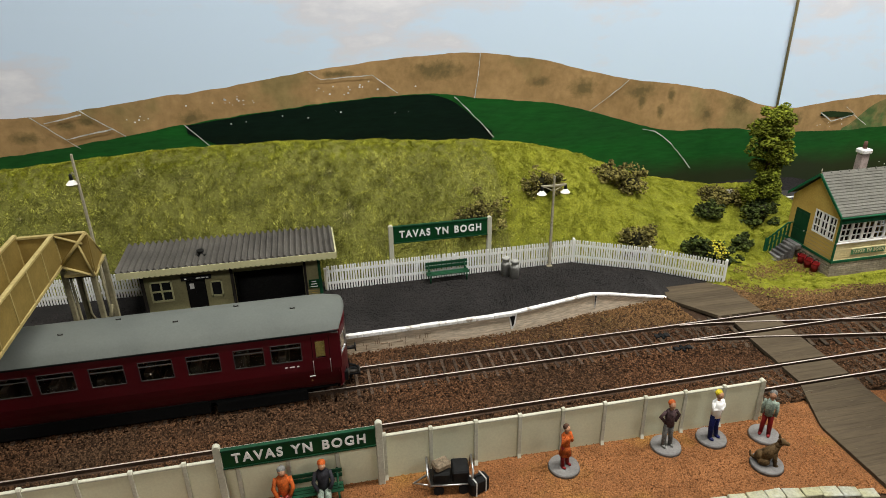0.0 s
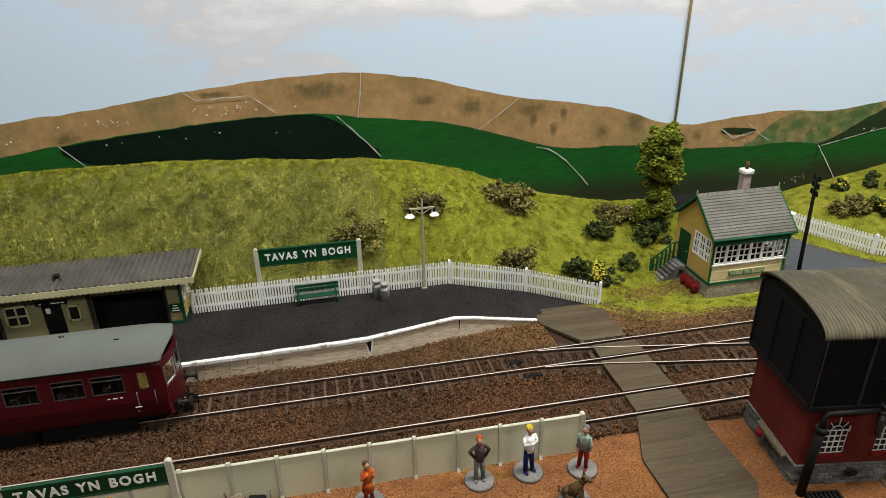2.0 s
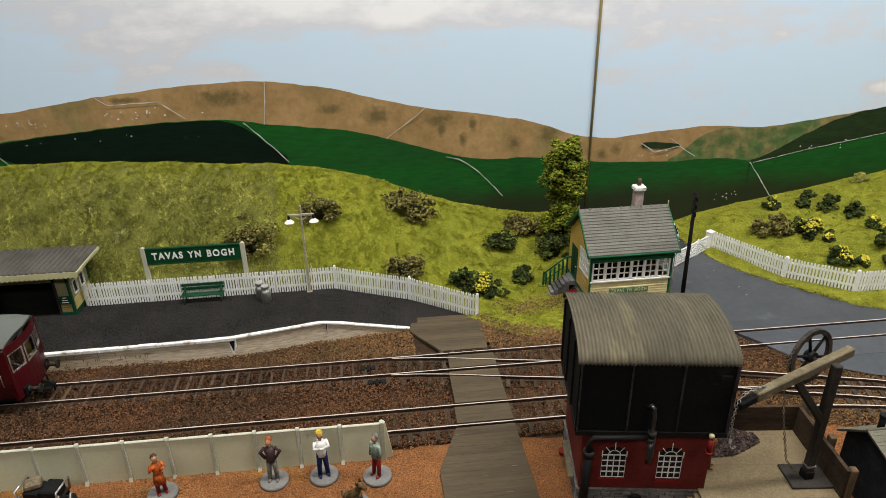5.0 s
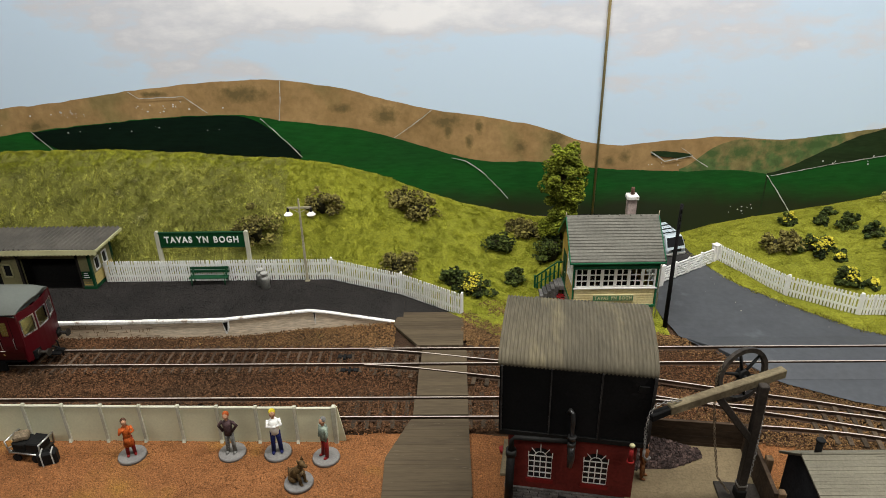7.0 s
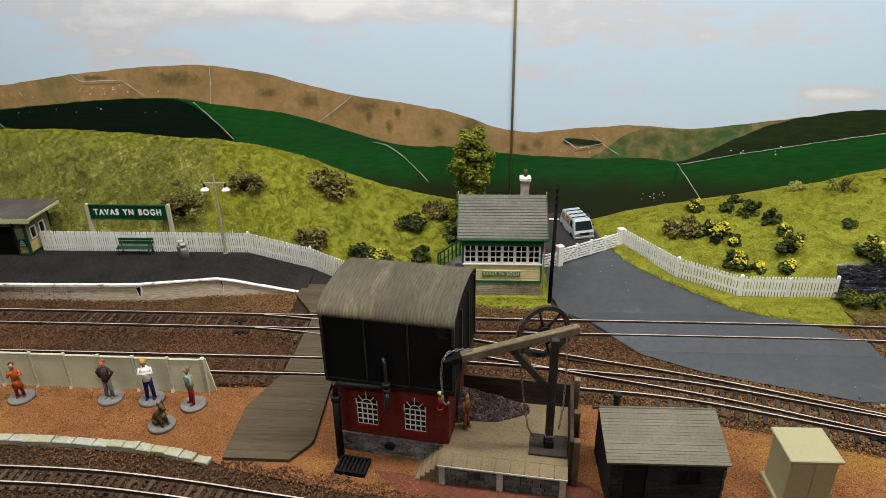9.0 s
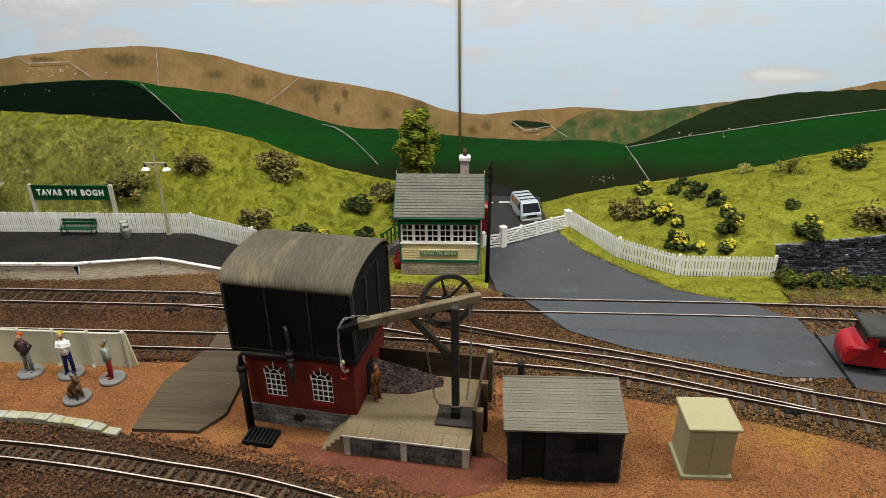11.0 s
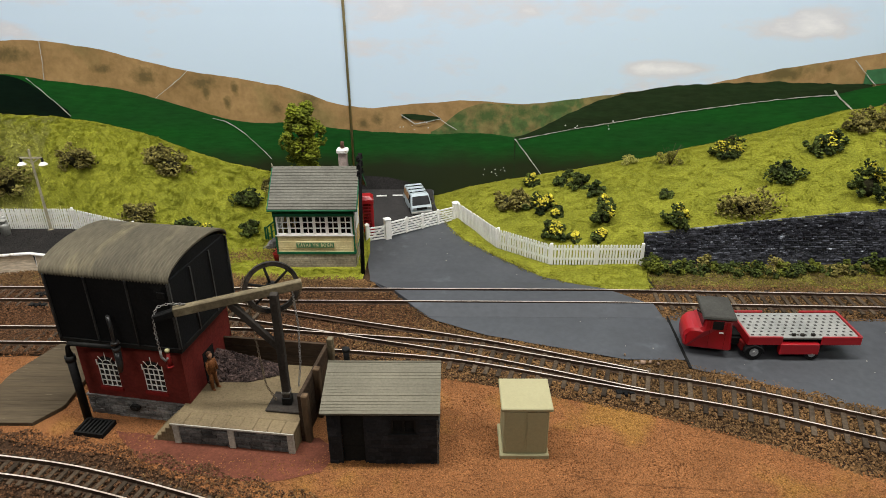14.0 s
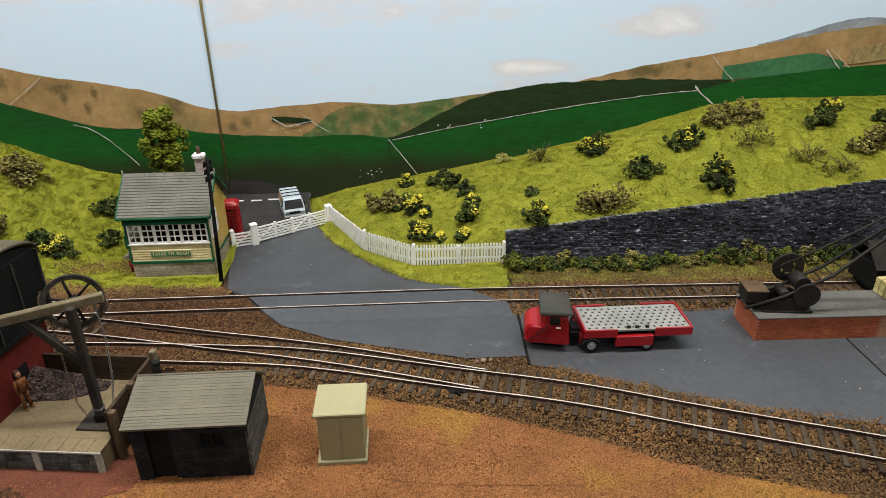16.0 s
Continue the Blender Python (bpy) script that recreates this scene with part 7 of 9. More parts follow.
def statuette(name, label, x, y, z, rz, height, hair, coat, legs, arms="down", base=7.1, skirt=False):
    """A plain standing painted figure on a round base, in one mesh."""
    s = Shape()
    k = height / 26
    z0 = 0
    s.slot = 0
    if base:
        s.cyl((0, 0, 0), (0, 0, 1.6), base, base - 0.5, n=28)
        z0 = 1.5
    keep = len(s.v)
    def p(a, b, c):
        return (a * k, b * k, z0 + c * k)
    s.slot = 1
    for sx in (-1, 1):
        s.tube([p(sx * 1.9, -0.6, 0.4), p(sx * 1.6, 0, 6), p(sx * 1.1, 0, 12.5)], [1.0 * k, 1.15 * k, 1.5 * k], 8)
        s.ball(p(sx * 2.0, -1.3, 0.6), (0.9 * k, 1.8 * k, 0.7 * k), 8, 5)
    s.slot = 2
    if skirt:
        s.cyl(p(0, 0, 7.2), p(0, 0, 13), 3.3 * k, 2.2 * k, n=12)
    s.tube([p(0, 0, 11.6), p(0, 0, 14.5), p(0, 0, 18.5), p(0, 0, 20.2)], [2.3 * k, 2.2 * k, 2.7 * k, 1.5 * k], 10)
    for sx in (-1, 1):
        if arms == "crossed":
            s.tube([p(sx * 2.6, 0, 19.4), p(sx * 3.6, -0.8, 16.4), p(-sx * 1.0, -2.4, 16.8)], 0.85 * k, 7)
        elif arms == "hips":
            s.tube([p(sx * 2.6, 0, 19.4), p(sx * 4.8, 0.3, 16.6), p(sx * 2.3, -0.6, 13.6)], 0.85 * k, 7)
        elif arms == "face":
            s.tube([p(sx * 2.7, 0, 19.2), p(sx * 3.7, -0.6, 16.0), p(sx * 1.5, -2.4, 19.6 if sx < 0 else 16.2)], 0.9 * k, 7)
        else:
            s.tube([p(sx * 2.6, 0, 19.4), p(sx * 3.3, 0, 15.5), p(sx * 3.0, -1.0, 12)], 0.8 * k, 7)
    s.slot = 3
    s.cyl(p(0, 0, 20), p(0, 0, 21.4), 0.8 * k, n=8)
    s.ball(p(0, -0.1, 22.9), (1.6 * k, 1.75 * k, 2.0 * k), 10, 7)
    s.slot = 4
    s.ball(p(0, 0.5, 23.7), (1.8 * k, 1.7 * k, 1.7 * k), 10, 6)
    s.v = s.v[:keep] + [(a * 0.96, b * 0.96, c) for a, b, c in s.v[keep:]]
    return solo(name, s, [FIG_BASE, legs, coat, SKIN, hair], label, "figurine", x, y, z, rz, "painted figurines")


statuette("figurine", "orange painted standing figurine on a round grey base", 96, 206.8, 2.9, 28, 23, BROWN, ORANGE, RED_DARK, "face", skirt=True)
statuette("figurine", "plum and grey painted figurine on a round grey base", 146.3, 209.3, 2.2, 0, 25.5, ORANGE, PURPLE, GREYG, "hips")
statuette("figurine", "white and navy painted figurine with folded arms on a base", 169.6, 209.6, 2.0, 15, 27, YELLOW, WHITE, NAVY, "crossed")
statuette("figurine", "pale green and brown painted figurine on a grey base", 194.8, 206.3, 1.75, -45, 25, GREYG, PALEG, RED_DARK, "down")
statuette("figurine", "brown painted figurine standing at the tower's doorway", 345.5, 182.5, 12.3, 60, 22, BROWN, hue("figure_rust", (0.22, 0.085, 0.03)), hue("figure_rust_leg", (0.20, 0.08, 0.03)), "down", base=0)

# seated animal statuette
s = Shape()
s.cyl((0, 0, 0), (0, 0, 1.6), 7.2, 6.8, n=28)
s.slot = 1
s.ball((-2.2, 0, 4.6), (3.6, 2.8, 3.4), 12, 7)
s.tube([(-1.8, 0, 5.0), (0.6, 0, 8.2), (2.4, 0, 11.6)], [3.0, 2.5, 1.6], 10)
s.tube([(2.2, 0, 11.2), (3.2, 0, 13.2)], [1.5, 1.4], 8)
s.ball((3.7, 0, 14.2), (1.9, 1.6, 1.7), 10, 6)
s.tube([(4.6, 0, 14.0), (6.8, 0, 13.5)], [1.1, 0.75], 8)
for sy in (-1, 1):
    s.tube([(2.2, sy * 1.4, 8.4), (3.0, sy * 1.5, 1.8)], [1.0, 0.75], 7)
    s.ball((3.4, sy * 1.5, 1.9), (1.1, 0.8, 0.6), 7, 4)
    s.tube([(2.9, sy * 1.1, 15.2), (2.5, sy * 1.5, 17.2)], [0.75, 0.2], 6)
    s.ball((-1.8, sy * 2.4, 3.4), (2.7, 1.3, 2.0), 8, 5)
s.tube([(-5.0, 0, 3), (-7.0, 0.8, 3.4), (-7.4, 1.2, 5.6)], [0.9, 0.7, 0.4], 6)
s.slot = 2
s.ball((2.2, 0, 8.6), (1.3, 1.6, 2.6), 8, 6)
solo("figurine", s, [FIG_BASE, TAN, hue("figure_pale_fur", (0.34, 0.25, 0.13))], "brown seated animal figurine with a pale chest on a round base", "figurine", 184.4, 189.8, 1.25, -32, "painted figurines")


def seated(x, y, z, hair, coat, legs, label):
    s = Shape()
    s.slot = 0
    s.tube([(0, 0, 0), (0, 0, 4), (0, 0.3, 8.5), (0, 0, 10.5)], [2.6, 2.3, 2.8, 1.5], 10)
    for sx in (-1, 1):
        s.tube([(sx * 2.8, 0.2, 9.2), (sx * 3.9, -1.4, 5.2), (sx * 2.4, -3.6, 2.6)], 0.9, 7)
    s.slot = 1
    for sx in (-1, 1):
        s.tube([(sx * 1.4, 0, 0.4), (sx * 1.5, -5.6, 0.8), (sx * 1.6, -6.0, -5.4)], [1.5, 1.3, 1.0], 8)
        s.ball((sx * 1.6, -6.8, -5.6), (0.9, 1.7, 0.7), 8, 5)
    s.slot = 2
    s.ball((0, -0.2, 12.6), (1.6, 1.7, 2.0), 10, 6)
    s.slot = 3
    s.ball((0, 0.3, 13.6), (1.8, 1.8, 1.5), 10, 6)
    return solo("figurine", s, [coat, legs, SKIN, hair], label, "figurine", x, y, z, 0, "painted figurines")


seated(-23.3, 211.4, 9.3, GREYG, ORANGE, hue("figure_spotted_red", (0.45, 0.10, 0.08)), "seated figurine in an orange coat on the green bench")
seated(-7.4, 211.4, 9.3, ORANGE, DARK, PALEG, "seated figurine in a dark top on the green bench")

# ---- luggage trolley ----
tr = thing("luggage_trolley", "small luggage trolley loaded with black cases by the fence", "trolley", 45.4, 207.8, 3.0, -8)
part("deck", Shape().box(-9, 8, -5, 5, 4.2, 5.2), CRANE_GREY, tr, bevel=0.2)
for sx in (-9, 8):
    part("end_frame", Shape().tube([(sx, -5, 4.5), (sx * 1.12, -5, 11.5), (sx * 1.12, 5, 11.5), (sx, 5, 4.5)], 0.5, 6), CHROME, tr)
for sx in (-5.5, 5):
    for sy in (-5, 5):
        part("wheel", Shape().wheel((sx, sy, 2.2), (0, 1, 0), 2.2, 1.0, 14), TYRE, tr)
part("draw_bar", Shape().tube([(-9, -3.5, 4), (-16, 0, 2.2), (-9, 3.5, 4)], 0.45, 6), CHROME, tr)
part("side_rail", Shape().tube([(-9, -5.2, 5.2), (8, -5.2, 5.2)], 0.4, 6), CHROME, tr)
for n_, box, m_ in (("case", (-7.8, -0.5, -4.4, 4.2, 5.3, 10.4), BLACK), ("case", (0.2, 7.4, -4.6, 4.4, 5.3, 11.2), BLACK)):
    solo_case = solo("suitcase", Shape().box(*box), m_, "black suitcase on the luggage trolley", "suitcase", 45.4, 207.8, 3.0, -8, "suitcases", bevel=0.7)
solo("suitcase", Shape().box(-4, 3.2, -2.8, 2.8, 0, 3.4), hue("case_tan", (0.22, 0.17, 0.11)), "tan suitcase on top of the luggage", "suitcase", 41.7, 208.3, 13.5, 20, "suitcases", bevel=0.8)
c_ = thing("suitcase", "black suitcase with pale straps on the ground", "suitcase", 55.8, 202.5, 2.9, 20, "suitcases")
part("body", Shape().box(-4.5, 4.5, -2.6, 2.6, 0, 7.4), BLACK, c_, bevel=0.8)
for sx in (-2.4, 2.4):
    part("strap", Shape().box(sx - 0.3, sx + 0.3, -2.75, 2.75, 0, 7.55), CHURN, c_)
part("handle", Shape().tube([(-1.4, 0, 7.3), (-1, 0, 8.4), (1, 0, 8.4), (1.4, 0, 7.3)], 0.3, 6), BLACK, c_)

# ---- kerb ----
KERB = [(-200, 178), (134, 178.3), (165, 176.6), (188, 174.6), (200, 172.8), (212, 170), (222, 166)]
kerb = thing("kerb", "pale grey stone slab kerb along the yard's front edge", "kerb")
x, k = -200.0, 0
kmesh = mat("kerb_stone", (0.33, 0.34, 0.29), (0.30, 0.29, 0.17), 0.8, big=60, grain=0.2, rand=0.14, third=((0.13, 0.11, 0.08), 110, 0.60))
while x < 218:
    w = 11.5 if x < 150 else 8.0
    a, b = Vector((x, smooth_table(KERB, x))), Vector((x + w - 0.4, smooth_table(KERB, x + w - 0.4)))
    d = (b - a).normalized()
    nrm = Vector((d.y, -d.x)) * 5.3
    q = [a, b, b + nrm, a + nrm]
    q = [c + Vector((random.uniform(-0.3, 0.3), random.uniform(-0.45, 0.45))) for c in q]
    h = 3.0 + random.uniform(-0.3, 0.3) - max(0, (x - 198) * 0.09)
    part("slab", Shape().add([(c.x, c.y, -0.5) for c in q] + [(c.x, c.y, h) for c in q], [(0, 1, 2, 3), (7, 6, 5, 4), (0, 4, 5, 1), (1, 5, 6, 2), (2, 6, 7, 3), (3, 7, 4, 0)]), kmesh, kerb, bevel=0.3)
    x += w

# ---- footbridge ----
fb = thing("footbridge", "cream plastic footbridge over the tracks", "bridge", -146, 332, 12)


def parapet(a, b, z0, z1, panels, name="parapet"):
    """A panelled side between two plan points with top rail, bottom rail, posts and braces."""
    a, b = Vector((*a, 0)), Vector((*b, 0))
    d = (b - a).normalized()
    nrm = Vector((d.y, -d.x, 0))
    def slab(p, q, t, lo, hi):
        w = nrm * t
        return [p - w + Vector((0, 0, lo)), q - w + Vector((0, 0, lo)), q + w + Vector((0, 0, lo)), p + w + Vector((0, 0, lo)), p - w + Vector((0, 0, hi)), q - w + Vector((0, 0, hi)), q + w + Vector((0, 0, hi)), p + w + Vector((0, 0, hi))]
    faces = [(3, 2, 1, 0), (4, 5, 6, 7), (0, 1, 5, 4), (1, 2, 6, 5), (2, 3, 7, 6), (3, 0, 4, 7)]
    side = part(name, Shape().add(slab(a, b, 0.35, z0, z1), faces), BRIDGE_PANEL, fb, "cream panelled parapet")
    part("top_rail", Shape().add(slab(a, b, 1.0, z1 - 0.6, z1 + 0.8), faces), BRIDGE_CREAM, side, bevel=0.2)
    part("bottom_rail", Shape().add(slab(a, b, 0.9, z0 - 0.8, z0 + 0.9), faces), BRIDGE_CREAM, side, bevel=0.2)
    for k in range(panels + 1):
        p = a + (b - a) * k / panels
        part("stile", Shape().add(slab(p - d * 0.4, p + d * 0.4, 0.8, z0, z1), faces), BRIDGE_CREAM, side)


part("deck", Shape().box(0, 18.5, -118, 4, 54, 55.5).box(18.5, 33, 1, 24, 48, 49.5), BRIDGE_CREAM, fb)
parapet((18.5, -118), (18.5, 1), 55, 72, 6)
parapet((0.5, -118), (0.5, 4), 55, 72, 6)
parapet((0.5, 4), (18, 4), 55, 70.5, 1)
FACES = [(3, 2, 1, 0), (4, 5, 6, 7), (0, 1, 5, 4), (1, 2, 6, 5), (2, 3, 7, 6), (3, 0, 4, 7)]
# the head of the stair: a braced front panel and a sloping side
head = part("stair_side", Shape().add([(18.5, 1.4, 54.4), (32.5, 1.4, 48), (32.5, 2.0, 48), (18.5, 2.0, 54.4), (18.5, 1.4, 72), (33.5, 1.4, 72), (33.5, 2.0, 72), (18.5, 2.0, 72)], FACES), BRIDGE_PANEL, fb, "tan panelled stair side with cream braces")
part("rail", Shape().tube([(18.5, 1, 54.2), (32.5, 1, 47.8)], 0.8, 6).tube([(18.5, 1, 72), (33.5, 1, 72)], 0.8, 6), BRIDGE_CREAM, head)
part("brace", Shape().tube([(18.5, 0.6, 71.6), (31, 0.6, 66)], 0.7, 6).tube([(18.8, 0.6, 55), (33.2, 0.6, 71.6)], 0.9, 6).tube([(29, 0.6, 66), (32.4, 0.6, 48.2)], 0.6, 6), BRIDGE_CREAM, head)
end = part("stair_side", Shape().add([(32.8, 2, 48), (33.4, 2, 48), (31.2, 24, 48), (30.6, 24, 48), (33.2, 2, 71.5), (33.8, 2, 71.5), (31.2, 24, 50.5), (30.6, 24, 50.5)], [(3, 2, 1, 0), (4, 5, 6, 7), (0, 1, 5, 4), (1, 2, 6, 5), (2, 3, 7, 6), (3, 0, 4, 7)]), BRIDGE_PANEL, fb, "tan stair side that slopes down")
part("rail", Shape().tube([(33, 1.5, 48), (31, 24.5, 48)], 0.9, 6), BRIDGE_CREAM, end)
part("rail", Shape().tube([(33.4, 1.5, 71.5), (31, 24.5, 50.5)], 0.7, 6), BRIDGE_CREAM, end)
for lx, ly in ((17.5, 4), (31, 4), (17.5, 22), (32, 22)):
    part("column", Shape().box(lx - 1.3, lx + 1.3, ly - 1.3, ly + 1.3, 0, 49 if lx > 20 else 54), BRIDGE_LEG, fb, bevel=0.3)
for ly in (5.5, 20.5):
    part("cross_beam", Shape().box(18, 31, ly - 0.8, ly + 0.8, 45.5, 48), DARK_TIMBER, fb)
    part("hoop", Shape().tube([(19.5, ly, 45), (19.5, ly, 16), (20.6, ly, 12.6), (23, ly, 11.2), (26, ly, 11.2), (28.4, ly, 12.6), (29.5, ly, 16), (29.5, ly, 45)], 0.75, 6), BRIDGE_LEG, fb, "rounded frame between the legs")
    part("knee_brace", Shape().tube([(31, ly, 20), (29.5, ly, 13), (27, ly, 10)], 0.7, 6), BRIDGE_LEG, fb)
for lx in (2, 17):
    part("column", Shape().box(lx - 1.6, lx + 1.6, -116, -113, -12, 54), BRIDGE_CREAM, fb, bevel=0.3)

# ---- level crossing gates ----
def crossing_gate(label, a, b, z, h, bars, posts):
    """A white barred gate between two plan points."""
    a, b = Vector(a), Vector(b)
    run = b - a
    g = thing("crossing_gate", label, "gate", a.x, a.y, z, math.degrees(math.atan2(run.y, run.x)), "crossing gates")
    w = run.length
    for k in range(bars):
        zz = 1.5 + (h - 3) * k / (bars - 1)
        part("bar", Shape().box(0, w, -0.45, 0.45, zz - 0.55, zz + 0.55), WHITE, g)
    for k in range(posts + 1):
        px = w * k / posts
        part("stile", Shape().box(px - 0.8, px + 0.8, -0.7, 0.7, 0.6, h), WHITE, g)
    for k in range(posts):
        p, q = w * k / posts, w * (k + 1) / posts
        lo, hi = (2, h - 1.5) if k % 2 == 0 else (h - 1.5, 2)
        part("brace", Shape().add([(p, -0.75, lo - 0.6), (q, -0.75, hi - 0.6), (q, -0.75, hi + 0.6), (p, -0.75, lo + 0.6), (p, -0.3, lo - 0.6), (q, -0.3, hi - 0.6), (q, -0.3, hi + 0.6), (p, -0.3, lo + 0.6)],
             [(0, 1, 2, 3), (7, 6, 5, 4), (3, 2, 6, 7), (0, 4, 5, 1), (0, 3, 7, 4), (1, 5, 6, 2)]), WHITE, g)
    return g


crossing_gate("white five-bar level crossing gate across the road", (413, 386.5), (461.5, 418.5), 2.8, 13.5, 6, 4)
crossing_gate("small white wicket gate beside the signal box", (397, 380), (409, 384.5), 1.6, 12.5, 5, 1)
for gx, gy, w, h in ((411, 385.5, 2.3, 16.5), (463.5, 420, 2.4, 16.5), (396, 379.5, 1.3, 14)):
    gp = thing("gate_post", "stout white crossing gate post with a cap", "post", gx, gy, 2, 26, "gate posts")
    part("shaft", Shape().box(-w, w, -w, w, -1.5, h), WHITE, gp, bevel=0.3)
    part("cap", Shape().add([(-w - 0.4, -w - 0.4, h), (w + 0.4, -w - 0.4, h), (w + 0.4, w + 0.4, h), (-w - 0.4, w + 0.4, h), (0, 0, h + 1.6)], [(3, 2, 1, 0), (0, 1, 4), (1, 2, 4), (2, 3, 4), (3, 0, 4)]), WHITE, gp)

# ---- telegraph pole ----
tp = thing("telegraph_pole", "thin black telegraph pole with insulators", "pole", 399, 328, 0.5)
part("pole", Shape().tube([(0, 0, 0), (0.8, 3, 43), (1.9, 6.2, 86)], [1.5, 1.25, 1.0], 10), BLACK_MATT, tp)
for k in range(3):
    arm = part("cross_arm", Shape().box(-4.5, 4.5, -0.6, 0.6, 81.5 - k * 5, 82.7 - k * 5), BLACK_MATT, tp)
    arm.matrix_basis = pose(1.7 * MM, 5.6 * MM, 0, 0, 0, 75)
    for sx in (-3.8, -1.8, 1.8, 3.8):
        part("insulator", Shape().cyl((sx, 0, 82.6 - k * 5), (sx, 0, 85.0 - k * 5), 0.7, 0.5, n=8), BLACK_MATT, arm)

# ---- rod in front of the backdrop ----
solo("brass_rod", Shape().tube([(0, 0, 0), (0, 0, 200), (0, 0, 420)], [0.9, 1.1, 1.3], 10), BRASS, "thin upright brass rod close to the backdrop", "rod", 374.8, 465.0, 4)

# ---- telephone box ----
ph = thing("telephone_box", "bright red telephone box with glazed sides", "telephone box", 393.8, 394, 3.0, 8)
for sx in (-5, 5):
    for sy in (-5, 5):
        part("corner_post", Shape().box(sx - 0.9, sx + 0.9, sy - 0.9, sy + 0.9, 1.2, 27), RED, ph)
part("plinth", Shape().box(-6.2, 6.2, -6.2, 6.2, 0, 1.4), RED, ph)
part("header", Shape().box(-6.2, 6.2, -6.2, 6.2, 26.5, 30), RED, ph, bevel=0.3)
part("dome", Shape().add([(-6, -6, 30), (6, -6, 30), (6, 6, 30), (-6, 6, 30), (-3.6, -3.6, 32), (3.6, -3.6, 32), (3.6, 3.6, 32), (-3.6, 3.6, 32)], [(3, 2, 1, 0), (4, 5, 6, 7), (0, 1, 5, 4), (1, 2, 6, 5), (2, 3, 7, 6), (3, 0, 4, 7)]), RED, ph)
for rot in (0, 90, 180, 270):
    s = Shape().box(-4.2, 4.2, -5.3, -4.9, 1.4, 5.5)
    for k in range(9):
        s.box(-4.2, 4.2, -5.3, -4.9, 5.5 + k * 2.6, 6.1 + k * 2.6)
    for gx in (-4.1, -2.3, 1.9, 3.7):
        s.box(gx, gx + 0.45, -5.35, -4.9, 1.4, 26.5)
    side = part("glazed_side", s, RED, ph)
    side.matrix_basis = pose(0, 0, 0, 0, 0, rot)
    part("pane", Shape().box(-4.2, 4.2, -4.9, -4.75, 5.5, 26.5), GLASS, side)

part("interior", Shape().box(-4.4, 4.4, -4.4, 4.4, 1.4, 26), RED_DARK, ph)

# ---- camper van ----
van = thing("van", "pale blue van with roof bars and a tan side panel", "car", 430, 443.5, 4.6, 18)
van.matrix_basis = van.matrix_basis @ pose(0, 0, 0, 4, 0, 0) @ Matrix.Diagonal((0.88, 0.78, 0.82, 1))
prof = [(-21, 3.5), (-21.5, 9), (-19.5, 12), (-14.5, 19.5), (-12, 20.8), (15, 21), (17.5, 19.5), (18.5, 12), (18.5, 3.5)]
body = Shape()
w0 = 9.8
for i, (yy, zz) in enumerate(prof):
    t = 1.0 if zz < 12.5 else 0.86
    body.v += [(-w0 * t, yy, zz), (w0 * t, yy, zz)]
n = len(prof)
body.f = [(2 * i, 2 * i + 1, 2 * ((i + 1) % n) + 1, 2 * ((i + 1) % n)) for i in range(n)] + [tuple(2 * i for i in range(n)), tuple(2 * i + 1 for i in reversed(range(n)))]
body.slots, body.soft = [0] * len(body.f), [False] * len(body.f)
part("body", body, VAN, van, bevel=0.8)
part("windscreen", Shape().add([(-8.8, -19.9, 11.7), (8.8, -19.9, 11.7), (7.7, -14.8, 19.5), (-7.7, -14.8, 19.5), (-8.4, -19.0, 12.1), (8.4, -19.0, 12.1), (6.9, -14.6, 18.7), (-6.9, -14.6, 18.7)],
     [(0, 1, 2, 3), (7, 6, 5, 4), (3, 2, 6, 7), (0, 4, 5, 1), (0, 3, 7, 4), (1, 5, 6, 2)]), DARK_GLASS, van)
for sx in (-1, 1):
    for a, b, m_ in ((-12.5, -6, DARK_GLASS), (-4.5, 6, ORANGE_PANEL if sx < 0 else DARK_GLASS), (7.5, 15, ORANGE_PANEL if sx < 0 else DARK_GLASS)):
        part("side_window", Shape().add([(sx * 9.75, a, 12.8), (sx * 9.75, b, 12.8), (sx * 8.75, b, 18.6), (sx * 8.75, a + 1.5, 18.6), (sx * 9.2, a, 12.8), (sx * 9.2, b, 12.8), (sx * 8.3, b, 18.6), (sx * 8.3, a + 1.5, 18.6)],
             [(0, 1, 2, 3), (7, 6, 5, 4), (3, 2, 6, 7), (0, 4, 5, 1), (0, 3, 7, 4), (1, 5, 6, 2)]), m_, van)
    for wy in (-13.5, 11.5):
        part("wheel", Shape().wheel((sx * 8.8, wy, 3.6), (1, 0, 0), 3.6, 2.2, 16), TYRE, van)
    part("headlight", Shape().cyl((sx * 6.8, -21.2, 8.6), (sx * 6.8, -22.0, 8.6), 1.3, n=12), CHROME, van)
    part("mirror", Shape().box(sx * 10.6 - 0.6, sx * 10.6 + 0.6, -15.6, -15, 13.6, 15.2), BLACK, van)
part("bumper", Shape().box(-10, 10, -22.4, -21, 3.4, 5.6), CHURN, van, bevel=0.4)
part("grille", Shape().box(-5, 5, -21.9, -21.2, 7.2, 9.6), BLACK, van)
for ry in (-8, 0, 8):
    part("roof_bar", Shape().box(-8.4, 8.4, ry - 0.5, ry + 0.5, 21.4, 22.0), BLACK, van)
for sx in (-5.5, 0, 5.5):
    part("roof_rib", Shape().box(sx - 0.8, sx + 0.8, -11, 14, 20.9, 21.5), VAN, van)

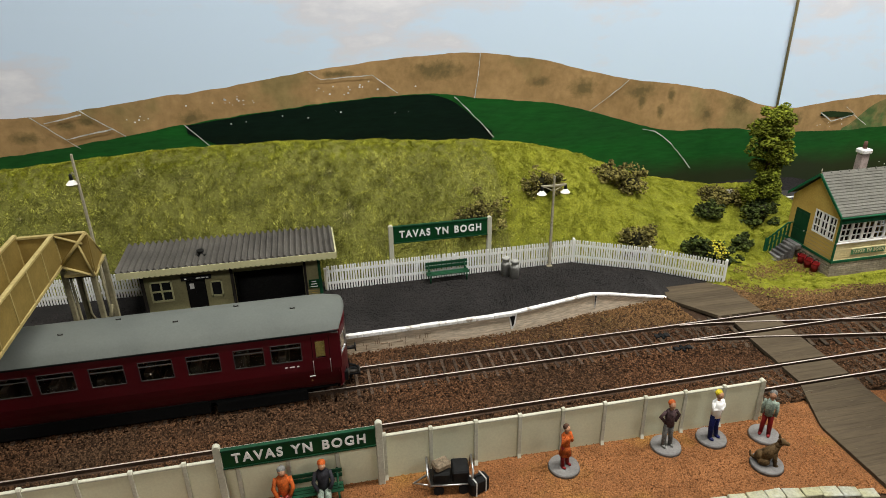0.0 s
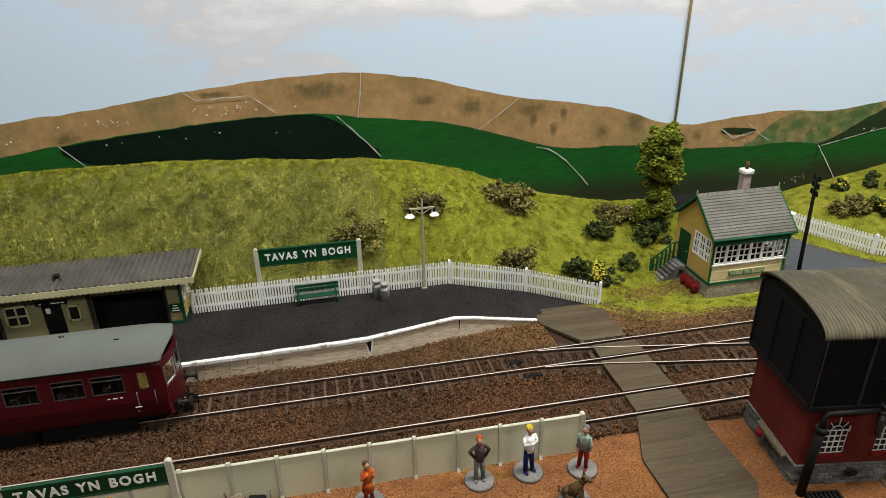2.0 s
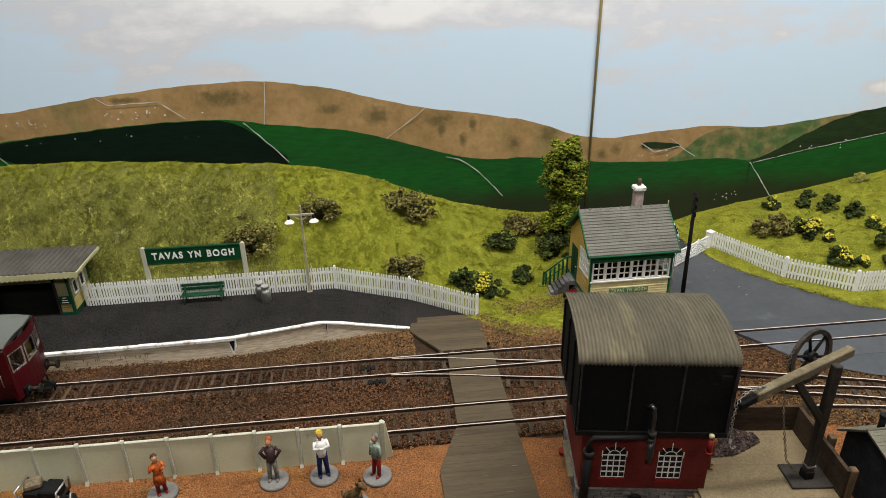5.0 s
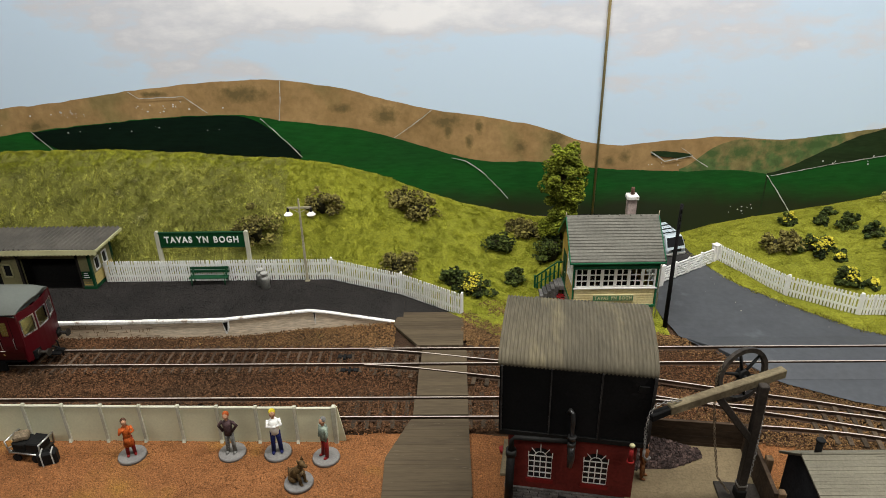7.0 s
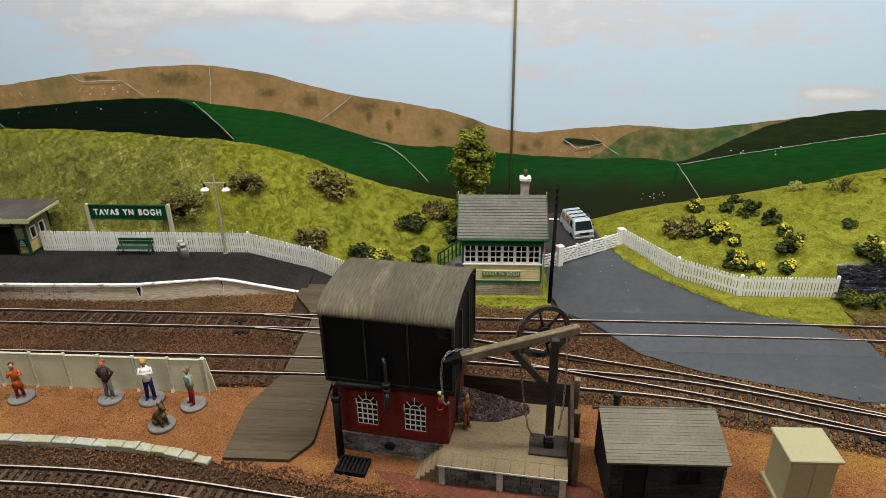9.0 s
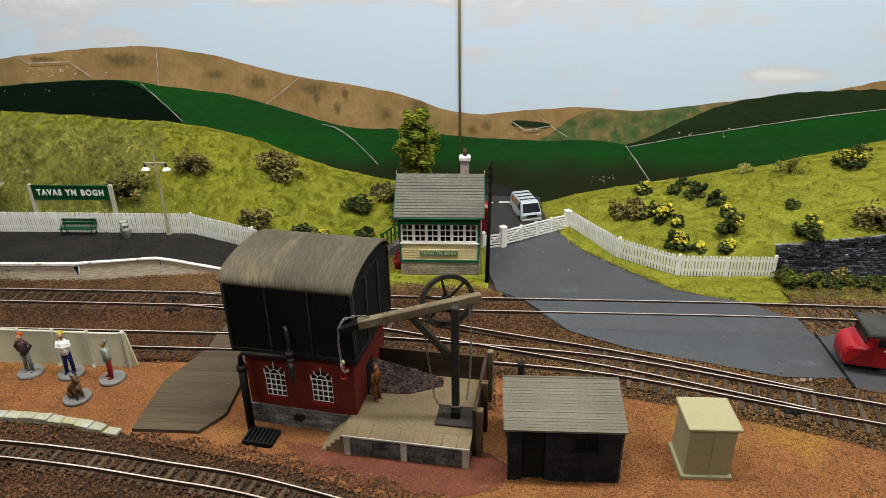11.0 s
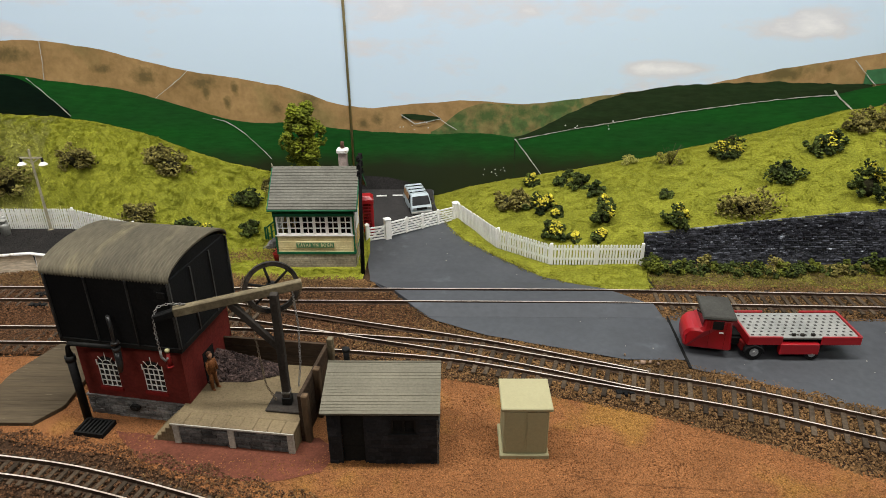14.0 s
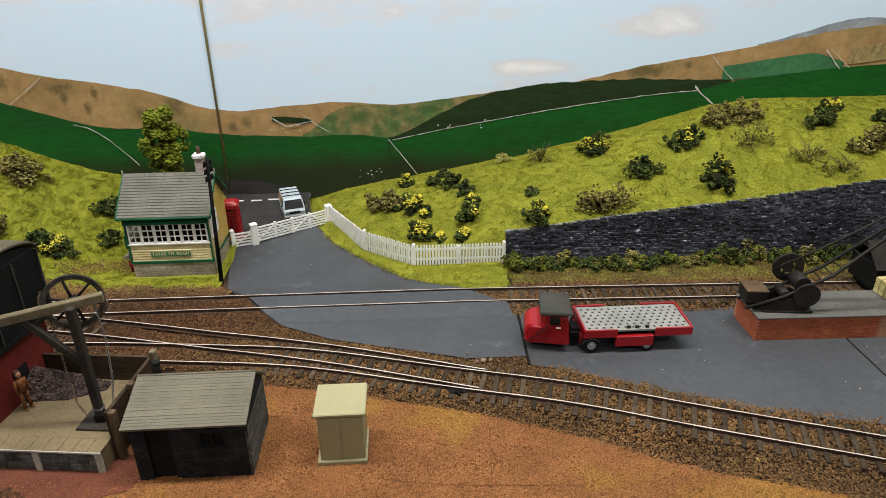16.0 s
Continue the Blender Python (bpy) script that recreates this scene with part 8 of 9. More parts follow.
# ---- red articulated lorry ----
lo = thing("lorry", "red three-wheeled tractor lorry with a flat grey-floored trailer", "lorry", 594, 228.6, 0.8, 0.4)
D_ = 25
lo.matrix_basis = lo.matrix_basis @ Matrix.Diagonal((0.955, 0.96, 1, 1))
turn_cab = Matrix.Translation((24 * MM, -1.4 * MM, 1.3 * MM)) @ Matrix.Rotation(math.radians(-9), 4, "Z") @ Matrix.Translation((-27 * MM, -1 * MM, 0))


def cab_part(*a, **k):
    ob = part(*a, **k)
    ob.matrix_basis = turn_cab @ ob.matrix_basis
    return ob


cabp = [(2.8, 3.0)] + [(0.3 + 2.5 * (1 - math.sin(k * 0.39)), 5.2 - 2.2 * math.cos(k * 0.39)) for k in range(1, 4)] + [(0.1, 8.5)]
cabp += [(0.1 + 6.2 * (1 - math.cos(k * 0.224)), 9.8 + 6.0 * math.sin(k * 0.224)) for k in range(8)] + [(9.2, 16.2), (9.8, 17.4), (10.6, 23.2), (25, 23.2), (27, 3.0)]
cab_shape = Shape().prism(cabp, "y", 1, D_ - 1)
cab_shape.v = [(x, D_ / 2 + (y - D_ / 2) * (0.66 + 0.34 * min(1, max(0, x) / 9) ** 0.5), z) for x, y, z in cab_shape.v]
cab_part("cab", cab_shape, RED, lo, "bright red cab with a short rounded bonnet", bevel=2.0)
cab_part("cab_roof", Shape().add([(8.4, -0.4, 23.2), (27, -0.4, 23.4), (27, D_ + 0.4, 23.4), (8.4, D_ + 0.4, 23.2), (8.8, 0.2, 25.2), (26.6, 0.2, 25.4), (26.6, D_ - 0.2, 25.4), (8.8, D_ - 0.2, 25.2)], [(3, 2, 1, 0), (4, 5, 6, 7), (0, 1, 5, 4), (1, 2, 6, 5), (2, 3, 7, 6), (3, 0, 4, 7)]), CAB_ROOF, lo, "dull dark grey cab roof", bevel=0.5)
cab_part("windscreen", Shape().add([(9.3, 3, 16.8), (9.3, D_ - 3, 16.8), (10.1, D_ - 3, 22.4), (10.1, 3, 22.4)], [(0, 1, 2, 3)]), DARK_GLASS, lo)
for yy in (0.7, D_ - 1.0):
    cab_part("door_window", Shape().box(14.5, 20.5, yy, yy + 0.3, 17.0, 22.0), DARK_GLASS, lo)
    cab_part("door_line", Shape().box(13.2, 13.4, yy, yy + 0.25, 5, 22.4).box(22.0, 22.2, yy, yy + 0.25, 5, 22.4), RED_DARK, lo)
cab_part("number_bar", Shape().box(18.5, 21, 0.7, 0.95, 14.6, 15.4), WHITE, lo)
cab_part("front_wheel", Shape().wheel((7, D_ / 2, 3), (0, 1, 0), 3.0, 3, 16), TYRE, lo)
for wx, r in ((36.8, 5.0), (70, 4.2)):
    for wy in (-0.4, D_ + 0.4):
        wheel = part("wheel", Shape().wheel((wx, wy, r), (0, 1, 0), r, 3.4, 22), TYRE, lo)
        part("hub", Shape().wheel((wx, wy - 1.8 if wy < 12 else wy + 1.8, r), (0, 1, 0), r * 0.5, 0.6, 16).ball((wx, wy - 2.2 if wy < 12 else wy + 2.2, r), (0.9, 0.5, 0.9), 8, 5), CHROME, wheel)
for wy in (-2.0, D_ + 2.0):
    part("mudguard", Shape().tube([(31.2, wy, 4.5), (32.4, wy, 7.4), (36.8, wy, 9.4), (41.2, wy, 7.4), (42.4, wy, 4.5)], 0.7, 6), TYRE, lo)
part("axle_block", Shape().box(31, 41, 1.5, D_ - 1.5, 3.5, 9), RED_DARK, lo, bevel=0.4)
part("chassis", Shape().box(26, 92, 6, D_ - 6, 5.5, 9), BLACK_MATT, lo)
part("trailer_bed", Shape().box(33, 96, -1.2, D_ + 1.2, 12.9, 13.9), FLOAT_BED, lo, "pale grey ribbed load bed")
for bx, w in ((32, 1.0), (95.5, 1.0)):
    part("end_board", Shape().box(bx, bx + w, -2, D_ + 2, 10, 15), RED, lo)
for y0 in (-2.4, D_ + 1.4):
    part("side_board", Shape().box(32, 51.8, y0, y0 + 1, 9.8, 15), RED, lo, bevel=0.2)
    part("side_board", Shape().box(74, 96.5, y0, y0 + 1, 9.8, 15), RED, lo, bevel=0.2)
    part("drop_step", Shape().box(51, 73.4, y0 - 0.6, y0 + 2.8, 4.0, 10.6), RED, lo, bevel=0.3)
for r in range(7):
    for c in range(14):
        part("bed_slot", Shape().box(36 + c * 4.3 + (2.1 if r % 2 else 0) - 0.7, 36 + c * 4.3 + (2.1 if r % 2 else 0) + 0.7, 1.2 + r * 3.5, 2.4 + r * 3.5, 13.8, 14.05), CRANE_GREY, lo)
part("coupling_gear", Shape().box(27, 33, 8, 17, 6, 10.5), BLACK_MATT, lo, bevel=0.4)
part("toolbox", Shape().ball((64, 1, 14.5), (1.5, 1.2, 1.0), 8, 5).box(58, 60, 0.2, 1.6, 13.9, 15.3).box(69, 71, 0.2, 1.6, 13.9, 15.3), CRANE_GREY, lo)

# ---- brick loading bank with crane ----
lb = thing("loading_bank", "orange-red brick loading bank with a grey slab top", "loading bank", 726.5, 233, 0.8, -1.0)
L_, DD, HH = 260, 29, 14.4
part("core", Shape().box(0.6, L_, 0.6, DD, 0, HH), BRICK_JOINT, lb)
part("slab", Shape().box(-0.5, L_, -0.5, DD, HH, HH + 1.0), SLAB, lb, bevel=0.25)
bmesh_a, bmesh_b = Shape().box(0, 3.0, 0, 0.5, 0, 0.98).mesh("brick"), Shape().box(0, 0.5, 0, 3.0, 0, 0.98).mesh("brick_end")
bmesh_a.materials.append(BRICK), bmesh_b.materials.append(BRICK)
for row in range(13):
    for c in range(22):
        ob = new("brick", bmesh_a)
        ob.parent = lb
        ob.matrix_basis = pose((c * 3.25 + (1.6 if row % 2 else 0)) * MM, (0.25 + random.uniform(-0.05, 0.05)) * MM, row * 1.13 * MM)
    for c in range(8):
        ob = new("brick", bmesh_b)
        ob.parent = lb
        ob.matrix_basis = pose((0.25 + random.uniform(-0.05, 0.05)) * MM, (c * 3.25 + (1.6 if row % 2 else 0)) * MM, row * 1.13 * MM)

yc = thing("yard_crane", "dark grey hand yard crane with a lattice jib", "crane", 746, 244, 16.3, -6)
part("base_plate", Shape().box(-14, 14, -7, 9, 0, 1.2), CRANE_GREY, yc, bevel=0.3)
part("tail_box", Shape().box(-23, -11, -3, 10, 3.5, 11), [CRANE_GREY], yc, "dark box counterweight", bevel=0.5)
part("box_lid", Shape().box(-23.2, -10.8, -3.2, 10.2, 11.0, 11.7), TIMBER, yc, "dull olive-brown lid")
for sy in (-6, 6):
    part("side_frame", Shape().tube([(-24, sy, 2), (-4, sy, 10), (20, sy, 24), (58, sy * 0.5, 60), (76, sy * 0.2, 76)], 1.0, 6), CRANE_GREY, yc)
    part("cheek", Shape().prism([(-20, 1.2), (10, 1.2), (13, 6), (4, 10), (-8, 7)], "y", sy - 0.6, sy + 0.6), CRANE_GREY, yc)
part("tie_rod", Shape().tube([(-6, 6, 22), (20, 5, 38), (70, 2, 74)], 0.6, 6), CRANE_GREY, yc)
for k in range(11):
    u = k / 10
    part("lattice_rung", Shape().tube([(16 + 44 * u, -6 + 3 * u, 20 + 40 * u), (16 + 44 * u, 6 - 3 * u, 20 + 40 * u)], 0.45, 5), CRANE_GREY, yc)
part("gear_wheel", Shape().wheel((2, 8.5, 22), (0, 1, 0), 8.8, 1.8, 30, rim=4.2).wheel((2, 8.5, 22), (0, 1, 0), 3, 2.0, 14), CRANE_GREY, yc)
for k in range(6):
    t = math.pi * k / 3
    part("spoke", Shape().cyl((2, 8.5, 22), (2 + 6.5 * math.cos(t), 8.5, 22 + 6.5 * math.sin(t)), 0.7, n=6), CRANE_GREY, yc)
part("drum", Shape().cyl((6, -5, 17), (6, 6, 17), 4.6, n=16).cyl((-2, -5, 10), (-2, 6, 10), 3, n=12), CRANE_GREY, yc)
part("gear_cover", Shape().cyl((8, -8.4, 12), (8, -6.4, 12), 7.2, n=26), CRANE_GREY, yc, "round dark gear cover")
part("handle", Shape().tube([(2, 9, 22), (2, 12, 22), (6, 12, 26)], 0.5, 6), CRANE_GREY, yc)
cr = thing("crate_stack", "stack of pale yellow timber on the loading bank", "timber stack", 823, 251, 16.3, 6)
for k in range(3):
    for j in range(4):
        part("batten", Shape().box(-12, 22, -7 + j * 4.2, -3.3 + j * 4.2, k * 3.4, 3.1 + k * 3.4), CRATE, cr, bevel=0.3)
# dark goods hut behind the bank
gh = thing("goods_wagon", "dark goods wagon with a grey sloping sheeted roof", "wagon", 822, 287, 0, 0)
part("body", Shape().box(0, 70, -13, 13, 8, 24), BLACK, gh, bevel=0.4)
part("roof_sheet", Shape().prism([(-15, 23), (0, 37), (15, 23), (14, 22.4), (0, 35.6), (-14, 22.4)], "x", -2, 26), CRANE_GREY, gh, "grey sloping wagon sheet")
part("roof_sheet", Shape().prism([(-15, 24), (0, 38), (15, 24), (14, 23.4), (0, 36.6), (-14, 23.4)], "x", 30, 72), SLAB, gh)
part("underframe", Shape().box(2, 68, -9, 9, 5, 8), COACH_DARK, gh)
for wx in (14, 56):
    part("wheel", Shape().wheel((wx, -8, 10.4 - 0.2), (0, 1, 0), 6, 2, 18).wheel((wx, 8, 10.2), (0, 1, 0), 6, 2, 18).cyl((wx, -8, 10.2), (wx, 8, 10.2), 1, n=6), COACH_DARK, gh)

# ---- coaling crane, coal and small yard things ----
cc = thing("coal_crane", "dark timber post crane with a handwheel and chains", "crane", 385, 170, 12.3, 0)
part("base_plate", Shape().box(-9, 9, -6.5, 8, 0, 1.2), DARK_TIMBER, cc, bevel=0.3).matrix_basis = pose(0, 0, 0, 0, 0, -6)
part("mast", Shape().box(-1.8, 1.8, -1.8, 1.8, 1, 61), DARK_TIMBER, cc, "square dark mast", bevel=0.4)
part("mast_shoe", Shape().box(-2.3, 2.3, -2.2, 2.2, 1, 5.5), BLACK, cc, bevel=0.4)
part("mast_band", Shape().box(-2.0, 2.0, -2.0, 2.0, 7.6, 8.5), CHAIN, cc, "pale wire wrapped round the mast")


def beam(p, q, w, h):
    p, q = Vector(p), Vector(q)
    d = (q - p).normalized()
    s = d.cross(Vector((0, 0, 1))).normalized() * w / 2
    u = s.cross(d).normalized() * h / 2
    v = [c + a * s + b * u for c in (p, q) for a, b in ((-1, -1), (1, -1), (1, 1), (-1, 1))]
    return Shape().add(v, [(3, 2, 1, 0), (4, 5, 6, 7), (0, 1, 5, 4), (1, 2, 6, 5), (2, 3, 7, 6), (3, 0, 4, 7)])


part("jib", beam((-41, -10.8, 57.6), (11, 7.6, 61.8), 3.6, 4.2), PALE_TIMBER, cc, "weathered pale timber jib", bevel=0.4)
part("brace", beam((-19, -3, 57.5), (0, 0, 32), 2.8, 3.0), DARK_TIMBER, cc, bevel=0.3)
hw_ = part("handwheel", Shape().wheel((-4, 11, 58), (-0.36, 1, -0.08), 12.6, 1.8, 36, rim=2.0), WHEEL_IRON, cc, "large black spoked handwheel")
part("hub", Shape().wheel((-4, 11, 58), (-0.36, 1, -0.08), 2.6, 3.4, 14), BLACK, hw_)
ax = Vector((-0.36, 1, -0.08)).normalized()
e1 = ax.orthogonal().normalized()
e2 = ax.cross(e1)
for k in range(6):
    t = 2 * math.pi * k / 6
    c0 = Vector((-4, 11, 58))
    part("spoke", Shape().cyl(c0, c0 + 11 * (math.cos(t) * e1 + math.sin(t) * e2), 0.75, 0.6, n=6), BLACK, hw_)
part("axle", Shape().cyl((-3, 3, 57), (-4.2, 13, 58.6), 1.0, n=8), BLACK, cc)


def chain(points, parent, material, link=1.35):
    """A row of small wire links along points."""
    s = Shape()
    pts = [Vector(p) for p in points]
    k = 0
    for a, b in zip(pts, pts[1:]):
        n = max(1, round((b - a).length / link))
        d = (b - a).normalized()
        for i in range(n):
            c = a + (b - a) * (i + 0.5) / n
            u = d.orthogonal().normalized() if k % 2 else d.cross(d.orthogonal()).normalized()
            s.tube([c - d * 0.86, c - d * 0.4 + u * 0.46, c + d * 0.4 + u * 0.46, c + d * 0.86, c + d * 0.4 - u * 0.46, c - d * 0.4 - u * 0.46, c - d * 0.86], 0.2, 5)
            k += 1
    return part("chain", s, material, parent, "grey metal chain")


part("jib_tip", beam((-40.6, -10.7, 57.4), (-48.6, -13.4, 55.8), 3.0, 3.4), BLACK_MATT, cc, "black iron jib end", bevel=0.4)
chain([(-36, -9, 60.5), (-42, -11.5, 62), (-46.5, -12.5, 61), (-48.8, -13, 57), (-49.5, -13, 49), (-49, -13.4, 40)], cc, CHAIN)
chain([(6, 8, 60), (7, 8, 40), (6.5, 6, 20), (5, 4, 8)], cc, CHAIN)
chain([(-15, 9, 50), (-13, 6, 30), (-10, 2, 10), (-5, -1, 3.5)], cc, OLD_CHAIN)
chain([c0 + 13.3 * (math.cos(2 * math.pi * k / 24) * e1 + math.sin(2 * math.pi * k / 24) * e2) for k in range(3, 18)], cc, OLD_CHAIN)
part("hook", Shape().tube([(-49, -13.4, 39.5), (-49, -13.4, 36), (-47.5, -13.4, 34), (-46.3, -13.4, 35.6)], 0.6, 6), CHAIN, cc)

grate = thing("drain_grating", "black iron grating on the gravel by the tower", "grating", 283, 160.5, 0.2, -8)
part("frame", Shape().box(0, 15, 0, 1, 0, 2.4).box(0, 15, 10, 11, 0, 2.4).box(0, 1, 1, 10, 0, 2.4).box(14, 15, 1, 10, 0, 2.4).box(1, 14, 1, 10, 0, 0.6), BLACK_MATT, grate)
for k in range(6):
    part("bar", Shape().box(2.0 + k * 2, 2.9 + k * 2, 1, 10, 0.6, 2.2), BLACK, grate)
APRON = mat("red_oxide_board", (0.135, 0.045, 0.026), (0.095, 0.033, 0.020), 0.85, big=40, grain=0.25)
area_sheet("stage_apron", APRON, "dull red painted board round the coaling stage", [(302, 164), (320, 146), (348, 136), (384, 132), (406, 139), (412, 152), (402, 160), (334, 160)], 0.45)

for bx, by in ((334.4, 346), (334.4, 352.5), (334.2, 359)):
    bucket = thing("fire_bucket", "red fire bucket standing beside the signal box", "bucket", bx, by, 2.0, 0, "fire buckets")
    part("pail", Shape().cyl((0, 0, 0), (0, 0, 6.0), 2.0, 2.8, n=14), RED_DARK, bucket)
    part("rim", Shape().wheel((0, 0, 6.0), (0, 0, 1), 3.0, 0.6, 14, rim=0.6), RED, bucket)
    part("handle", Shape().tube([(-2.8, 0, 6), (-2, 0, 8), (0, 0, 8.8), (2, 0, 8), (2.8, 0, 6)], 0.25, 5), BLACK, bucket)


# ---- coal, plants and loose ground cover ----
rng = np.random.default_rng(4)
OCTA_V = np.array([(1, 0, 0), (-1, 0, 0), (0, 1, 0), (0, -1, 0), (0, 0, 1), (0, 0, -1)], float)
OCTA_F = np.array([(0, 2, 4), (2, 1, 4), (1, 3, 4), (3, 0, 4), (2, 0, 5), (1, 2, 5), (3, 1, 5), (0, 3, 5)])


def grains(points, size, flat=0.75, half=False):
    """Irregular eight-sided grains at points; half: their upper sides alone, for those bedded in the ground."""
    points = np.asarray(points, float)
    n = len(points)
    s = (size * rng.uniform(0.55, 1.25, (n, 1, 1))) * rng.uniform(0.7, 1.3, (n, 1, 3)) * np.array((1, 1, flat))
    a, b = rng.uniform(0, 2 * math.pi, n), rng.uniform(-0.7, 0.7, n)
    v = OCTA_V[None] * s + rng.normal(0, 0.13, (n, 6, 3)) * size
    x, y, z = v[..., 0], v[..., 1], v[..., 2]
    y, z = y * np.cos(b)[:, None] - z * np.sin(b)[:, None], y * np.sin(b)[:, None] + z * np.cos(b)[:, None]
    x, y = x * np.cos(a)[:, None] - y * np.sin(a)[:, None], x * np.sin(a)[:, None] + y * np.cos(a)[:, None]
    v = np.stack([x, y, z], -1) + points[:, None]
    if half:
        return v[:, :5].reshape(-1, 3), (OCTA_F[None, :4] + 5 * np.arange(n)[:, None, None]).reshape(-1, 3)
    f = OCTA_F[None] + 6 * np.arange(n)[:, None, None]
    return v.reshape(-1, 3), f.reshape(-1, 3)


def stuff(name, label, category, v, f, material, kind="stuff"):
    return tagged(part(name, raw_mesh(name, v, f), material), label, category, "", kind)


# coal heap: tipped against the tower, running out towards the mast
def coal_height(u, w):
    front = 0.26 + 0.10 * np.sin(u * 7) * (1 - u) + 0.45 * u ** 2
    return 11.5 * (1 - 0.92 * u) * np.clip((w - front) * 1.7, 0, 1), w > front


cu_, cv_ = rng.uniform(0, 1, 2600), rng.uniform(0, 1, 2600)
heap, keep = coal_height(cu_, cv_)
coal_v, coal_f = grains(np.stack([341 + 36 * cu_, 181 + 19 * cv_, 12.6 + heap + rng.uniform(-0.3, 0.4, 2600)], 1)[keep], 0.95, 0.9)
stuff("coal", "dark purple-brown heap of coal lumps in the bunker", "coal", coal_v, coal_f, COAL)
hs = Shape()
for i in range(19):
    for j in range(11):
        h, on = coal_height(i / 18, j / 10)
        hs.v.append((341 + 36 * i / 18, 181 + 19 * j / 10, 12.45 + float(h) if on else 11.8))
for i in range(18):
    for j in range(10):
        p = i * 11 + j
        hs.f.append((p, p + 11, p + 12, p + 1)), hs.slots.append(0), hs.soft.append(False)
solo("coal_bed", hs, COAL, "fine coal slack under the coal lumps", "coal", kind="stuff")


# ---- stone retaining wall ----
wall = tagged(part("stone_retaining_wall", Shape().add([p for x in range(597, 1151, 6) for p in ((x, WALL_Y + 0.6, -1), (x, WALL_Y + 0.6, lerp_table(WALL_TOP, x) - 0.4), (x, WALL_Y + 5, -1), (x, WALL_Y + 5, lerp_table(WALL_TOP, x) - 0.4))],
     [f for i in range(92) for f in ((4 * i, 4 * i + 4, 4 * i + 5, 4 * i + 1), (4 * i + 1, 4 * i + 5, 4 * i + 7, 4 * i + 3), (4 * i + 2, 4 * i + 3, 4 * i + 7, 4 * i + 6))] + [(0, 1, 3, 2)]), WALL_MORTAR), "dark slate block retaining wall below the bank", "wall", "", "structure")
rnd = random.Random(21)
count, far_v, far_f = 0, [], []
row, z = 0, 0.0
while z < 74:
    x = 597 - rnd.uniform(0, 5)
    h = rnd.uniform(1.35, 1.95)
    while x < 1010:
        w = rnd.uniform(2.2, 6.0)
        a, b = max(597, x), x + w - 0.42
        top = lerp_table(WALL_TOP, (a + b) / 2)
        if z + h * 0.5 < top and b - a > 1:
            o, t = rnd.uniform(-0.2, 0.7), min(h - 0.3, top - z)
            box = (a, b, WALL_Y - o, WALL_Y + 1.2, z + rnd.uniform(-0.1, 0.1), z + t)
            if count < 295 and 640 < a < 760 and z > 8:
                part("stone", Shape().box(*box), WALL_STONE, wall, bevel=0.25)
                count += 1
            else:
                k = len(far_v)
                far_v += [(p, q, r) for r in box[4:] for q in box[2:4] for p in box[:2]]
                far_f += [tuple(k + i for i in f) for f in ((0, 2, 3, 1), (4, 5, 7, 6), (0, 1, 5, 4), (2, 6, 7, 3), (0, 4, 6, 2), (1, 3, 7, 5))]
        x += w
    z += h
rest = part("stones", raw_mesh("stones", far_v, far_f), WALL_STONE, wall)
rest["kind"] = "stuff"


# ---- bushes ----
def surface(x, y):
    if x < 400:
        return left_bank(x, y)
    if x > 597 and y < WALL_Y:
        return 0.6
    return right_bank(x, y)


def foliage(rx, ry, rz, clumps, per, size, seed):
    """Small leafy grains gathered in clumps over a low dome."""
    g = np.random.default_rng(seed)
    pts = []
    for _ in range(clumps):
        a, t = g.uniform(0, 2 * math.pi), math.acos(g.uniform(0.0, 1.0))
        k = g.uniform(0.40, 1.08)
        c = np.array((rx * k * math.sin(t) * math.cos(a), ry * k * math.sin(t) * math.sin(a), rz * k * math.cos(t)))
        r = g.uniform(0.16, 0.38) * min(rx, rz * 1.4)
        d = g.normal(0, 1, (per, 3))
        d /= np.linalg.norm(d, axis=1)[:, None]
        pts.append(c + d * r * g.uniform(0.55, 1.05, (per, 1)))
    pts = np.concatenate(pts)
    pts = pts[pts[:, 2] > -1.5]
    return pts


